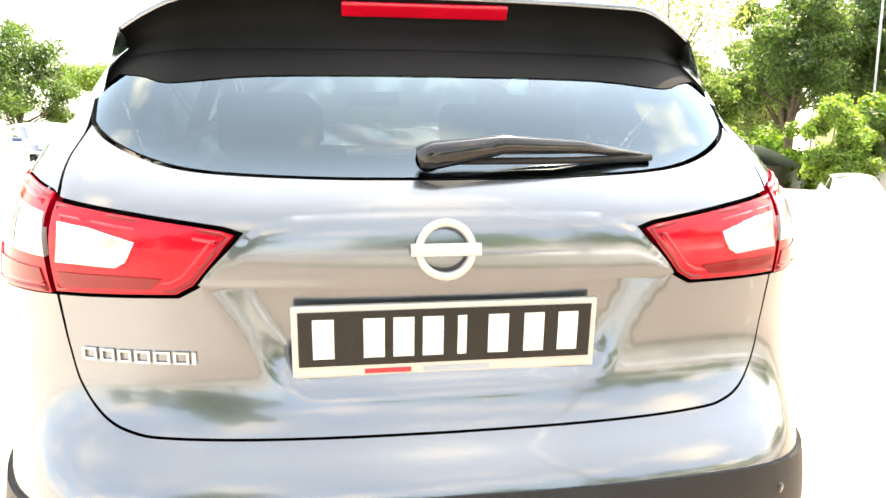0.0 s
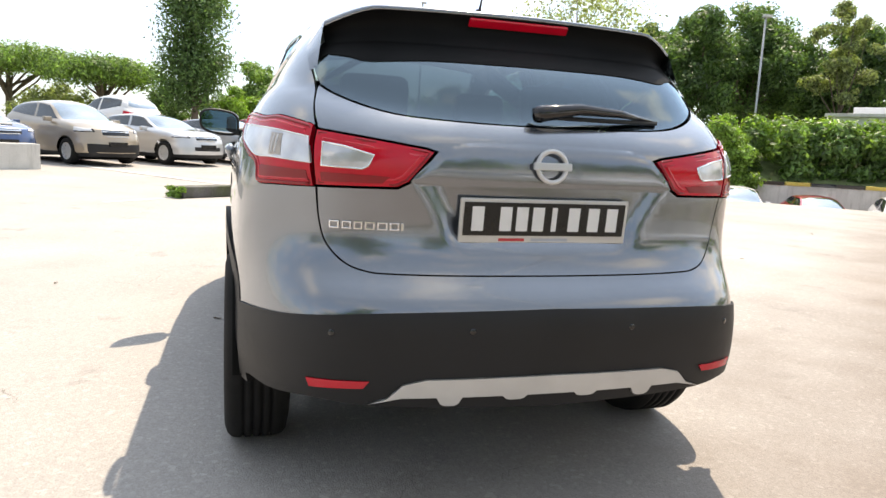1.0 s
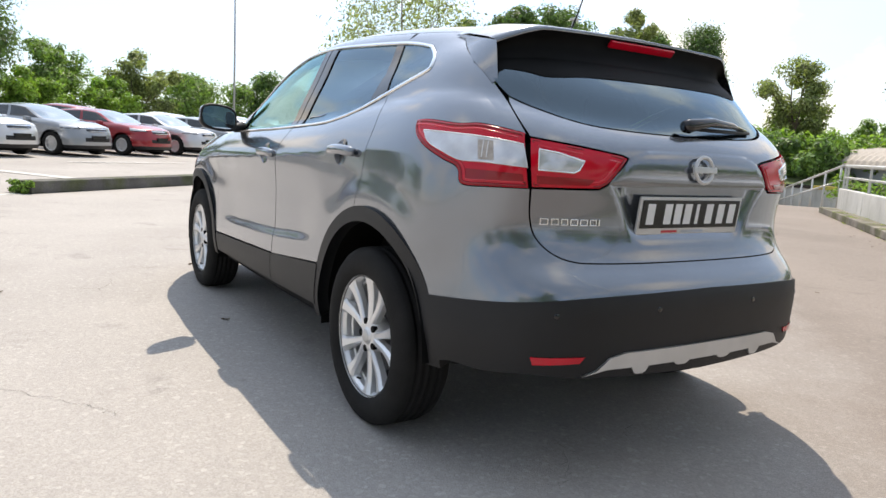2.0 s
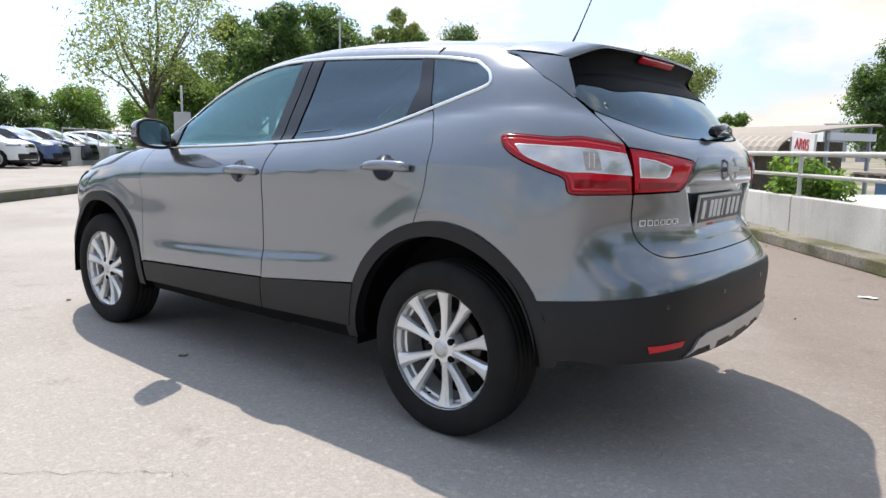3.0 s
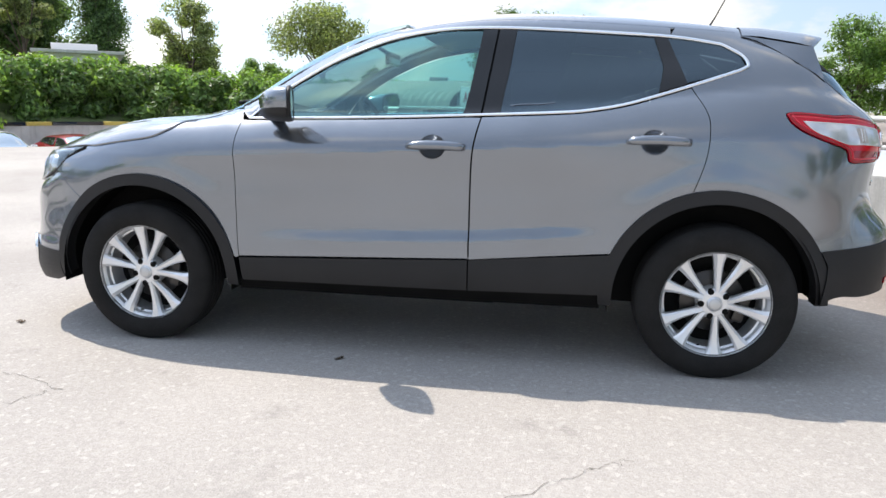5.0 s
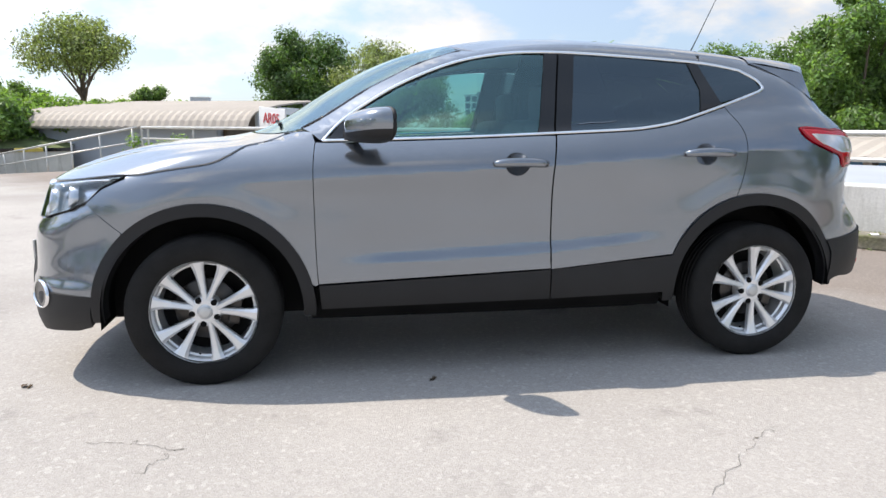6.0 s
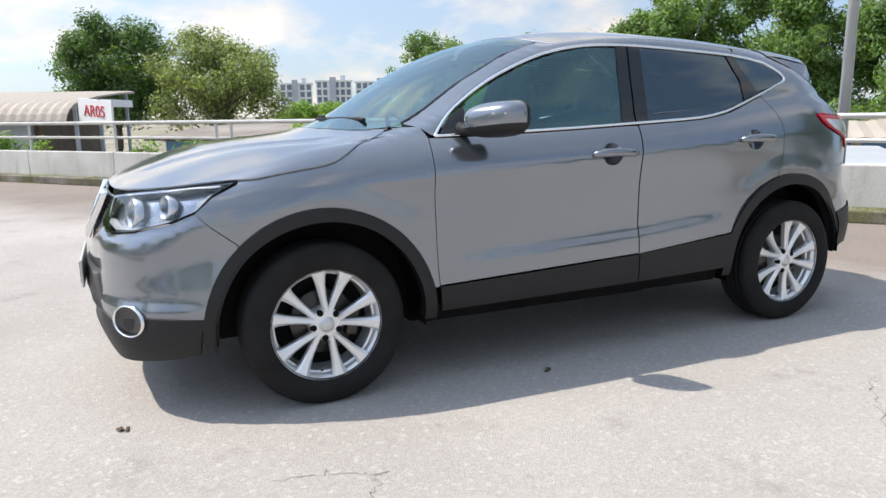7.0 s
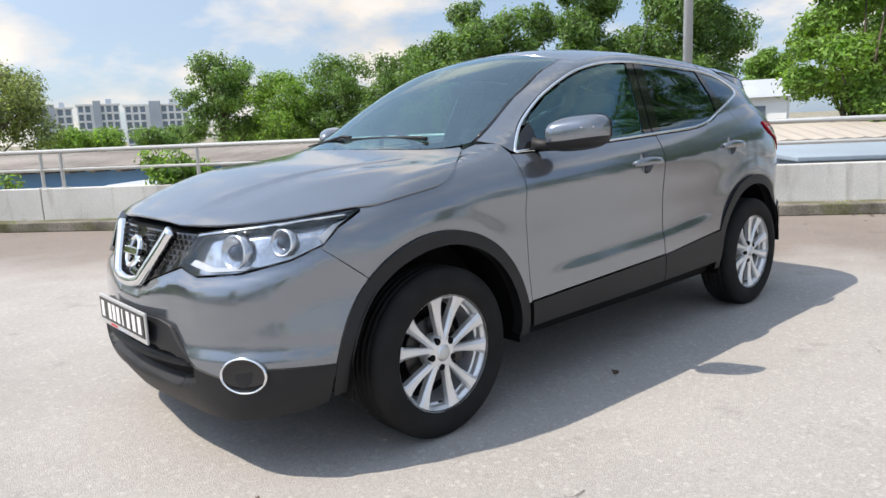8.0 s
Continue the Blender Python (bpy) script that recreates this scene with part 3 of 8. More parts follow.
def tree(x, y, z0, top, bottom, width, leaf, label, seed, clumps=26, count=7000, size=0.16, trunk=0.22, flat=0.75, lean=0.0, gap=1.0, shape="round", category="tree"):
    """A tapered trunk, limbs that fork up to the clumps, and a crown of separate leaves."""
    rng = random.Random(seed)
    t = thing("tree", label, category, "trees round the car park", pose(x, y, z0))
    h, cb, w = top - z0, bottom - z0, width / 2
    mid, half = (h + cb) / 2, (h - cb) / 2
    centres, radii = [], []
    # uneven boughs: some sides and heights reach further than others
    reach = [[rng.uniform(0.70, 1.10) for _ in range(7)] for _ in range(4)]
    boughs = []
    if shape == "round":
        nb = 6 + clumps // 6
        for k in range(nb):
            zz = 1 - 1.85 * (k + rng.random()) / nb
            a = k * 2.4 + rng.uniform(-.5, .5)
            lim = math.sqrt(max(0.05, 1 - zz * zz * (1.0 if zz > 0 else 0.6))) * reach[min(3, int((zz + 1) * 2))][int(a % 6.283 / 6.284 * 7)]
            rb = w * rng.uniform(.26, .44)
            q = rng.uniform(.60, 1.0) * lim * (w - rb * .55)
            boughs.append((Vector((math.cos(a) * q, math.sin(a) * q, mid + zz * (half - rb * .7))), rb))
        per = max(4, int(clumps * 2.6 / nb))
        for c, rb in boughs:
            for k in range(per):
                d = Vector((rng.gauss(0, 1), rng.gauss(0, 1), rng.gauss(.25, .8))).normalized() * rb * rng.uniform(.25, 1.0)
                rc = w * rng.uniform(.09, .23) * (1.0 if gap > .85 else 1.5)
                centres.append((c.x + d.x + lean * c.z, c.y + d.y, min(h - rc * .7, c.z + d.z * .8)))
                radii.append(rc * (gap if gap > .85 else 1.0))
        for k in range(clumps // 3):      # dim heart of the crown
            a, q = rng.uniform(0, 6.283), rng.uniform(0, .45) * w
            centres.append((math.cos(a) * q, math.sin(a) * q, mid + rng.uniform(-.6, .5) * half))
            radii.append(w * rng.uniform(.20, .32) * gap)
    while shape != "round" and len(centres) < int(clumps * 1.35):
        a, q, zz = rng.uniform(0, 6.283), math.sqrt(rng.random()), rng.uniform(-1, 1)
        if shape == "flat":
            zz = abs(zz) * 0.9 - 0.35
            lim = math.sqrt(max(0.0, 1 - zz * zz))
        else:
            lim = 1.0 if zz < 0.55 else 0.75
        rr = q * lim
        size_c = w * rng.uniform(0.17, 0.40) if shape != "column" else w * rng.uniform(0.45, 0.62)
        px, py = math.cos(a) * rr * (w - size_c * 0.7), math.sin(a) * rr * (w - size_c * 0.7)
        centres.append((px + lean * (mid + zz * half), py, mid + zz * (half - size_c * 0.6)))
        radii.append(size_c * gap)
    trunk_top = Vector((lean * cb, 0, cb + half * 0.5))
    bm = tube_bm([(0, 0, -0.2), (lean * cb * 0.4 + trunk * 0.3, trunk * 0.2, cb * 0.5), (lean * cb, 0, max(cb, 0.3)), trunk_top], trunk, 9,
                 radii=[trunk * 1.3, trunk, trunk * 0.85, trunk * 0.45])
    part("trunk", bm, M["bark"], t, soft=True)
    limbs = bmesh.new()
    for c, r in (boughs or list(zip(centres, radii))[:max(8, clumps // 2)]):
        c = Vector(c)
        s = Vector((lean * cb, 0, max(cb * 0.75, 0.2) + rng.uniform(0, half * 0.7)))
        m = s.lerp(c, 0.5) + Vector((rng.uniform(-.3, .3), rng.uniform(-.3, .3), rng.uniform(-.2, .4))) * w * 0.25
        tube_bm([s, m, c], 0.05, 6, limbs, radii=[trunk * 0.42, trunk * 0.24, trunk * 0.08])
    part("crown_wood", limbs, M["bark"], t, soft=True)
    part("crown", leaves_mesh("crown", centres, radii, int(count * 2.1), size * 0.70, seed, flat), M[leaf], t)
    return t


def hedge(name, line, width, z0, ztop, leaf, label, seed, count, size, step=0.55):
    """A clipped or wild bank of leaves along a plan line."""
    rng = random.Random(seed)
    centres, radii = [], []
    for (ax, ay, at), (bx, by, bt) in zip(line, line[1:]):
        d = math.hypot(bx - ax, by - ay)
        k = max(1, int(d / step))
        for i in range(k):
            f = (i + rng.random()) / k
            x, y, top = ax + (bx - ax) * f, ay + (by - ay) * f, at + (bt - at) * f
            nz = max(2, int((top - z0) / 0.7))
            for j in range(nz):
                zz = z0 + (top - z0) * (j + 0.5) / nz + rng.uniform(-.15, .15)
                r = rng.uniform(0.42, 0.62)
                centres.append((x + rng.uniform(-.5, .5) * width, y + rng.uniform(-.5, .5) * width, zz - (0.2 if j == nz - 1 else 0)))
                radii.append(r)
    t = thing(name, label, "hedge", kind="stuff")
    part("foliage", leaves_mesh("foliage", centres, radii, count, size, seed, 0.9), M[leaf], t)
    return t


BIG = "tall dark green broadleaf tree behind the car park"
LOWT = "low rounded green tree behind the parked cars"
# x, y, crown top, crown foot, width, leaf, clumps, leaves, leaf size, trunk, shape, gap, label
TREES = [
    (64, 19, 8.4, 4.2, 11.0, "leaf_mid", 34, 8000, .20, .30, "flat", 1, "spreading rain tree with a flat feathery crown"),
    (57, 10.8, 7.0, 3.6, 9.5, "leaf_mid", 34, 8000, .19, .30, "flat", 1, "spreading rain tree with a flat feathery crown"),
    (60, 14.5, 4.6, 0.0, 8.0, "leaf_olive", 24, 5000, .20, .20, "round", 1, LOWT),
    (47.4, 3.6, 11.6, 2.6, 5.2, "leaf_dark", 44, 12000, .17, .26, "column", 1, "tall narrow tree with a dense dark crown"),
    (57.4, -0.8, 7.0, 0.4, 7.0, "leaf_mid", 30, 8000, .18, .2, "round", 1, "medium green tree behind the parked cars"),
    (50, 1.0, 4.6, 0.0, 5.0, "leaf_bright", 24, 6000, .16, .14, "round", 1, LOWT),
    (51, 5.6, 4.2, 0.0, 4.5, "leaf_dark", 24, 5000, .16, .14, "round", 1, LOWT),
    (56, -6.6, 6.9, 0.4, 5.6, "leaf_olive", 28, 6000, .17, .2, "round", 1, "pale olive tree behind the parked cars"),
    (53, -4.2, 4.6, 0.0, 5.5, "leaf_bright", 24, 6000, .17, .14, "round", 1, LOWT),
    (33.4, -16.5, 10.6, 2.8, 9.4, "leaf_olive", 52, 4600, .14, .22, "round", .7, "tall sparse tree with bare forked limbs"),
    (36.5, -20.5, 6.2, 0.2, 6.0, "leaf_mid", 28, 8000, .16, .18, "round", 1, "bushy green tree by the bank"),
    (60, -12, 6.2, 0.2, 9.0, "leaf_mid", 28, 7000, .2, .2, "round", 1, LOWT),
    (62, -19, 6.8, 0.2, 8.5, "leaf_dark", 28, 7000, .2, .2, "round", 1, LOWT),
    (63, -25.5, 7.0, 0.2, 9.0, "leaf_mid", 28, 7000, .2, .2, "round", 1, LOWT),
    (58, -31, 6.6, 0.2, 8.5, "leaf_bright", 28, 7000, .2, .2, "round", 1, LOWT),
    (55, -36, 7.4, 0.2, 8.5, "leaf_olive", 28, 7000, .2, .2, "round", 1, LOWT),
    (34.5, -25.0, 9.8, 2.6, 7.6, "leaf_dark", 44, 13000, .17, .25, "round", .92, BIG),
    (36.5, -31.0, 11.1, 2.4, 9.6, "leaf_dark", 50, 16000, .18, .28, "round", .92, BIG),
    (33.5, -36.0, 10.2, 2.2, 8.6, "leaf_dark", 46, 14000, .18, .26, "round", .92, BIG),
    (44, -31, 10.6, 1.6, 10.0, "leaf_dark", 40, 11000, .2, .28, "round", .92, BIG),
    (43, -39, 9.6, 0.6, 9.0, "leaf_mid", 40, 11000, .2, .28, "round", .92, BIG),
    (28.4, -30.3, 9.9, 3.6, 3.9, "leaf_olive", 28, 5500, .13, .12, "round", .9, "slender olive tree with a thin pale trunk"),
    (26.1, -33.3, 9.0, 0.8, 3.2, "leaf_dark", 60, 15000, .12, .3, "column", 1, "tree trunk wrapped in dense dark green ivy"),
    (26.5, -44, 8.4, 2.4, 4.6, "leaf_olive", 26, 4000, .17, .2, "round", .8, "pale feathery tree far behind the hedge"),
    (17.3, -45.8, 8.2, 3.6, 7.0, "leaf_olive", 36, 6500, .15, .2, "round", .75, "open rain tree with forked limbs"),
    (14.2, -49.5, 3.9, 0.2, 4.6, "leaf_mid", 26, 7000, .17, .16, "round", 1, "low rounded green tree"),
    (27, -45, 4.8, 0.4, 6.0, "leaf_bright", 26, 7000, .17, .16, "round", 1, "low rounded green tree"),
    (22.5, -48, 4.3, 0.2, 6.0, "leaf_mid", 26, 7000, .17, .16, "round", 1, "low rounded green tree"),
    (3.2, -46.2, 7.6, 0.0, 8.8, "leaf_dark", 54, 18000, .16, .26, "round", 1, "round dense dark green tree beyond the shed"),
    (-2.3, -41.0, 6.6, 0.0, 9.4, "leaf_olive", 48, 15000, .14, .22, "round", .95, "round olive green tree beyond the shed"),
    (-14.0, -64, 2.4, 0.0, 8.0, "leaf_bright", 24, 5000, .2, .16, "round", 1, "low bright green trees in the distance"),
    (-27, -80, 2.6, 0.0, 10.0, "leaf_mid", 24, 5000, .25, .16, "round", 1, "low green trees in the distance"),
    (-40, -84, 2.4, 0.0, 10.0, "leaf_bright", 24, 5000, .25, .16, "round", 1, "low green trees in the distance"),
    (-19.0, -47.0, 7.4, 0.2, 7.2, "leaf_mid", 34, 9000, .16, .2, "round", 1, "bright green tree beyond the parapet"),
    (-21.8, -43.0, 6.2, -0.6, 8.1, "leaf_bright", 36, 10000, .15, .2, "round", 1, "bushy green tree beyond the parapet"),
    (-24.5, -39.5, 6.6, -0.6, 8.4, "leaf_mid", 36, 10000, .15, .2, "round", 1, "bushy green tree beyond the parapet"),
    (-26.5, -36.0, 6.3, -0.6, 8.1, "leaf_mid", 36, 10000, .15, .2, "round", 1, "bushy green tree beyond the parapet"),
    (-29.5, -34.0, 6.6, -0.6, 8.1, "leaf_dark", 36, 10000, .15, .2, "round", 1, "bushy green tree beyond the parapet"),
    (-34.9, -42.6, 8.0, 0.6, 6.5, "leaf_mid", 30, 8000, .19, .2, "round", 1, "green tree in the distance"),
    (-15.8, -17.4, 6.0, -0.2, 5.2, "leaf_mid", 46, 20000, .11, .2, "round", 1, "large leafy green tree close behind the parapet"),
    (-18.6, -14.6, 6.7, -0.2, 5.6, "leaf_mid", 50, 24000, .11, .2, "round", 1, "large leafy green tree close behind the parapet"),
    (-21.2, -11.2, 7.2, -0.2, 5.6, "leaf_mid", 50, 24000, .11, .2, "round", 1, "large leafy green tree close behind the parapet"),
    (-19.4, -4.7, 6.9, -0.2, 4.6, "leaf_bright", 44, 18000, .11, .18, "round", 1, "leafy bright green tree close behind the parapet"),
    (-22.5, -1.0, 7.4, -0.2, 5.0, "leaf_mid", 44, 16000, .12, .18, "round", 1, "leafy green tree close behind the parapet"),
    (-50.8, -20.7, 6.2, 0.6, 5.5, "leaf_bright", 26, 6000, .2, .2, "round", 1, "green tree in the distance"),
    (-16.6, -8.6, 2.6, -1.2, 4.4, "leaf_mid", 34, 12000, .10, .12, "round", 1, "bushy green shrub behind the parapet"),
    (-30.5, -5.5, 6.0, -0.2, 6.0, "leaf_mid", 36, 12000, .15, .2, "round", 1, "leafy green tree behind the parapet"),
    (-16.3, 7.1, 11.5, 0.6, 7.0, "leaf_dark", 40, 9000, .15, .24, "round", 1, "tall dark green tree close behind the parapet"),
    (-19.4, 11.3, 10.0, 0.6, 6.6, "leaf_dark", 40, 9000, .15, .24, "round", 1, "tall dark green tree close behind the parapet"),
    (-23.6, 15.0, 11.0, 0.6, 7.0, "leaf_dark", 40, 9000, .15, .24, "round", 1, "tall dark green tree close behind the parapet"),
    # five unseen trees, added to darken what the car's side reflects
    (54, 23, 9.6, 1.0, 9.0, "leaf_dark", 34, 8000, .2, .26, "round", 1, "unseen dark green tree past the parked cars, added for reflections"),
    (47, 29, 10.4, 1.0, 9.5, "leaf_dark", 34, 8000, .2, .26, "round", 1, "unseen dark green tree past the parked cars, added for reflections"),
    (38, 35, 9.8, 1.0, 9.5, "leaf_mid", 34, 8000, .2, .26, "round", 1, "unseen green tree past the parked cars, added for reflections"),
    (-24.5, 24, 10.2, 0.6, 8.0, "leaf_dark", 34, 8000, .17, .24, "round", 1, "unseen dark green tree past the deck's end, added for reflections"),
    (-22.0, 32, 9.6, 0.6, 8.5, "leaf_dark", 34, 8000, .17, .24, "round", 1, "unseen dark green tree past the deck's end, added for reflections"),
    (21.2, -17.6, 2.75, -1.3, 3.0, "leaf_bright", 34, 12000, .10, .06, "round", 1, "bushy bright green shrub at the foot of the bank"),
]
for i, (tx, ty, top, foot, wd, lf, cl, ct, sz, tr, sh, gp, lab) in enumerate(TREES):
    tree(tx, ty, LOW, top, foot, wd, lf, lab, i + 1, cl, ct, sz, tr, 0.55 if sh == "flat" else 0.85, 0.0, gp, sh, "shrub" if "shrub" in lab else "tree")
hedge("hedge_bank", [(22.6, -19.0, 2.5), (20.6, -22.6, 2.75), (17.8, -25.6, 2.5), (13.5, -28.0, 2.0)], 2.2, LOW, 2.7, "leaf_mid", "thick overgrown green hedge on a bank", 41, 52000, 0.12)
hedge("hedge_top", [(23.8, -20.2, 2.95), (21.8, -23.9, 3.1), (19.2, -27.0, 2.8), (14.5, -30.4, 2.5), (8, -33, 1.9)], 1.2, 1.4, 3.0, "leaf_bright", "clipped bright green hedge on top of the bank", 42, 26000, 0.11)
hedge("bank_shrubs", [(34, -15.0, 1.4), (29, -21.5, 2.2), (25, -24, 2.4)], 2.0, LOW, 2.0, "leaf_bright", "low bright green shrubs along the bank", 43, 16000, 0.14)

# plants that grow through the railing
def rail_plant(u, n, w, h, leaf, label, seed, count=900):
    rng = random.Random(seed)
    t = thing("rail_plant", label, "plant", "plants along the parapet", Matrix.Translation(un(u, n, 0.1)))
    cs = [(rng.uniform(-w, w) * 0.5, rng.uniform(-.2, .2), rng.uniform(0.25, h)) for _ in range(22)]
    stems = bmesh.new()
    for c in cs:
        tube_bm([(c[0] * 0.3, 0, 0), (c[0] * 0.7, c[1] * 0.5, c[2] * 0.6), c], 0.008, 5, stems)
    part("stem_cluster", stems, M["bark"], t, soft=True)
    part("foliage", leaves_mesh("foliage", cs, [0.17] * len(cs), int(count * 1.6), 0.040, seed, 0.9), M[leaf], t)


rail_plant(-5.9, 4.32, 0.85, 0.86, "leaf_bright", "compact leafy green bush behind the parapet", 61, 1500)
rail_plant(-15.1, 4.5, 1.7, 0.72, "leaf_bright", "leafy green weeds behind the parapet", 62)
rail_plant(-13.3, 4.5, 0.35, 0.60, "leaf_bright", "small green weed behind the parapet", 63, 160)
rail_plant(-10.2, 4.5, 0.35, 0.60, "leaf_bright", "small green weed behind the parapet", 64, 160)
rail_plant(-9.0, 4.5, 0.5, 0.62, "leaf_bright", "small green weed behind the parapet", 65, 240)


# ---- buildings beyond ----
def ribbed(bm, x0, x1, prof, pitch, rib, thick):
    """A bent sheet roof with raised ribs: prof gives (distance back, height)."""
    cols, n = [], int((x1 - x0) / pitch)
    for i in range(n + 1):
        x = x0 + (x1 - x0) * i / n
        up = rib if i % 2 else 0.0
        cols.append([bm.verts.new((x, -d, z + up)) for d, z in prof] + [bm.verts.new((x, -d, z - thick)) for d, z in prof[::-1]])
    for a, b in zip(cols, cols[1:]):
        k = len(a)
        for j in range(k):
            bm.faces.new((a[j], a[(j + 1) % k], b[(j + 1) % k], b[j]))
    bm.faces.new(cols[0]); bm.faces.new(cols[-1][::-1])
    bmesh.ops.recalc_face_normals(bm, faces=bm.faces[:])
    return bm


def shed():
    """Long barrel-roofed shed with ribs of sheeting, open end and a board that carries its number."""
    run = 60.0
    t = thing("shed", "long shed with a curved ribbed tan sheet roof", "shed", at=pose(4.92, -24.35, 0, 0, 0, -20.7))
    prof = [(0.0, 1.08), (0.14, 1.32), (0.38, 1.52), (0.8, 1.70), (1.5, 1.84), (3.0, 2.03), (5.0, 2.20), (6.4, 2.28), (6.9, 2.29)]
    part("roof", ribbed(bmesh.new(), 0.0, run, prof, 0.17, 0.05, 0.07), M["roof_tan"], t)
    part("wall", box_bm(1.6, run, -6.8, -0.5, LOW, 1.12), M["grey_wall"], t)
    # dark bark colour paints the shaded gap under the roof's end
    part("end_wall", box_bm(1.4, 1.56, -6.6, -1.0, LOW, 1.60), M["bark"], t, "end wall coloured dark for the shade under the roof")
    part("end_beam", box_bm(-0.06, 0.10, -6.4, -3.2, 1.62, 1.92, 0.03), M["white_wall"], t, "white beam under the roof's end")
    for d, h in ((1.2, 1.7), (3.4, 1.98), (6.3, 2.2)):
        part("post", box_bm(0.12, 0.24, -d - .06, -d + .06, LOW, h), M["grey_wall"], t)
    board = part("sign_board", box_bm(-1.01, 1.01, -0.04, 0.04, -0.42, 0.42, 0.01), M["white_wall"], t, "white board with a red bay number")
    board.matrix_basis = pose(4.92, -24.35, 0, 0, 0, -20.7).inverted() @ pose(3.95, -23.95, 1.40, 0, 0, -58) @ pose(0, 0, 0, 0, -4, 0)
    cu = bpy.data.curves.new("sign_text", "FONT")
    cu.body, cu.size, cu.align_x, cu.align_y, cu.extrude = "AR05", 0.56, "CENTER", "CENTER", 0.01
    ob = new("lettering", cu)
    deps = bpy.context.evaluated_depsgraph_get()
    me = bpy.data.meshes.new_from_object(ob.evaluated_get(deps))
    bpy.data.objects.remove(ob)
    txt = part("lettering", me, M["red_paint"], board, "red letters")
    txt.matrix_basis = pose(0, 0.055, 0.0, 90, 0, 180)
    return t


shed()


def low_roofs():
    """Lower sheds along the far side of the parapet."""
    t = thing("low_shed", "low shed with a sloping tan roof over blue sheeting", "shed", at=UN.copy())
    sec = [(-13.4, 0.50), (-16.5, 0.80), (-20.2, 0.96), (-26, 0.75)]
    part("roof", ribbed(bmesh.new(), -20.5, -3.0, sec, 0.30, 0.02, 0.07), M["roof_worn"], t, "weathered grey-brown roof")
    part("roof", ribbed(bmesh.new(), -2.98, 40, sec, 0.22, 0.035, 0.07), M["roof_tan"], t, "ribbed tan roof")
    part("wall", box_bm(-20, 40, 13.9, 25.5, LOW, 0.42), M["blue"], t)
    raf = part("rafter", box_bm(-20.3, -20.12, 13.2, 13.9, 0.34, 0.46), M["bark"], t)
    for i in range(1, 72):
        o = new("rafter", raf.data); o.parent = t; o.location = (i * 0.82, 0, 0)
    t2 = thing("sheet_roof", "low pale grey sheet roof with a white edge just past the parapet", "roof", at=UN.copy())
    part("roof", box_bm(-8.5, 2.2, 6.3, 11.5, 0.36, 0.43, 0.02), M["pale_grey"], t2)
    part("edge", box_bm(-8.4, 2.2, 4.9, 6.27, 0.33, 0.43, 0.02), M["white_wall"], t2, "white painted edge")
    part("wall", box_bm(-8.2, 2.0, 5.2, 11.2, LOW, 0.33), M["grey_wall"], t2)
    t3 = thing("blue_roof", "low weathered blue roof past the parapet", "roof", at=UN.copy())
    part("roof", box_bm(3.2, 20, 6.5, 13.0, 0.42, 0.5, 0.02), M["pale_blue"], t3)
    part("wall", box_bm(3.4, 20, 6.7, 12.8, LOW, 0.42), M["grey_wall"], t3)


low_roofs()


def flats(x, y, rz, w, h, label, storeys=6, bays=9):
    """A far block of flats: storeys of windows, balconies and a stepped roofline."""
    t = thing("apartment_block", label, "building", "far blocks of flats", pose(x, y, LOW, 0, 0, rz))
    part("wall", box_bm(-w / 2, w / 2, -6, 6, 0, h), M["white_wall"], t)
    part("core", box_bm(-w * 0.12, w * 0.06, -6.6, 6, 0, h + 1.0), M["grey_wall"], t)
    part("roof", box_bm(-w / 2 - .3, w / 2 + .3, -6.3, 6.3, h, h + 0.35), M["white_wall"], t)
    part("roof_tank", box_bm(w * 0.2, w * 0.34, -2, 3, h + .35, h + 1.6), M["grey_wall"], t)
    win, bal = None, None
    fh = h / storeys
    for s in range(storeys):
        for b in range(bays):
            cx = -w / 2 + (b + 0.5) * w / bays
            if -w * 0.14 < cx < w * 0.08:
                continue
            if win is None:
                win = part("window", box_bm(-w / bays * 0.33, w / bays * 0.33, -0.12, 0.05, fh * 0.20, fh * 0.92), M["window_far"], t)
                win.location = (cx, -6, s * fh)
                bal = part("balcony", box_bm(-w / bays * 0.36, w / bays * 0.36, -0.9, 0, 0.0, fh * 0.16), M["white_wall"], t)
                bal.location = (cx, -6, s * fh)
                continue
            o = new("window", win.data); o.parent = t; o.location = (cx, -6, s * fh)
            if b % 2 == 0:
                o = new("balcony", bal.data); o.parent = t; o.location = (cx, -6, s * fh)


flats(-37.8, -172.2, 167, 7.6, 10.0, "white block of flats with dark windows in the distance", 6, 5)
flats(-46.8, -169.8, 164, 8.4, 10.6, "white block of flats with a grey core in the distance", 6, 6)
flats(-58.6, -166.0, 160, 13.5, 10.3, "white and blue-grey block of flats in the distance", 6, 9)
for bx, by, bw, bh in ((49, -292, 7, 13.5), (68, -290, 5, 12.0), (40, -295, 4, 11.5)):
    t = thing("tower_block", "hazy blue-grey tower on the horizon", "building", "far towers", pose(bx, by, LOW))
    part("wall", box_bm(-bw / 2, bw / 2, -3, 3, 0, bh), M["grey_wall"], t)
    part("roof", box_bm(-bw / 2 - .2, bw / 2 + .2, -3.2, 3.2, bh, bh + 0.3), M["white_wall"], t)


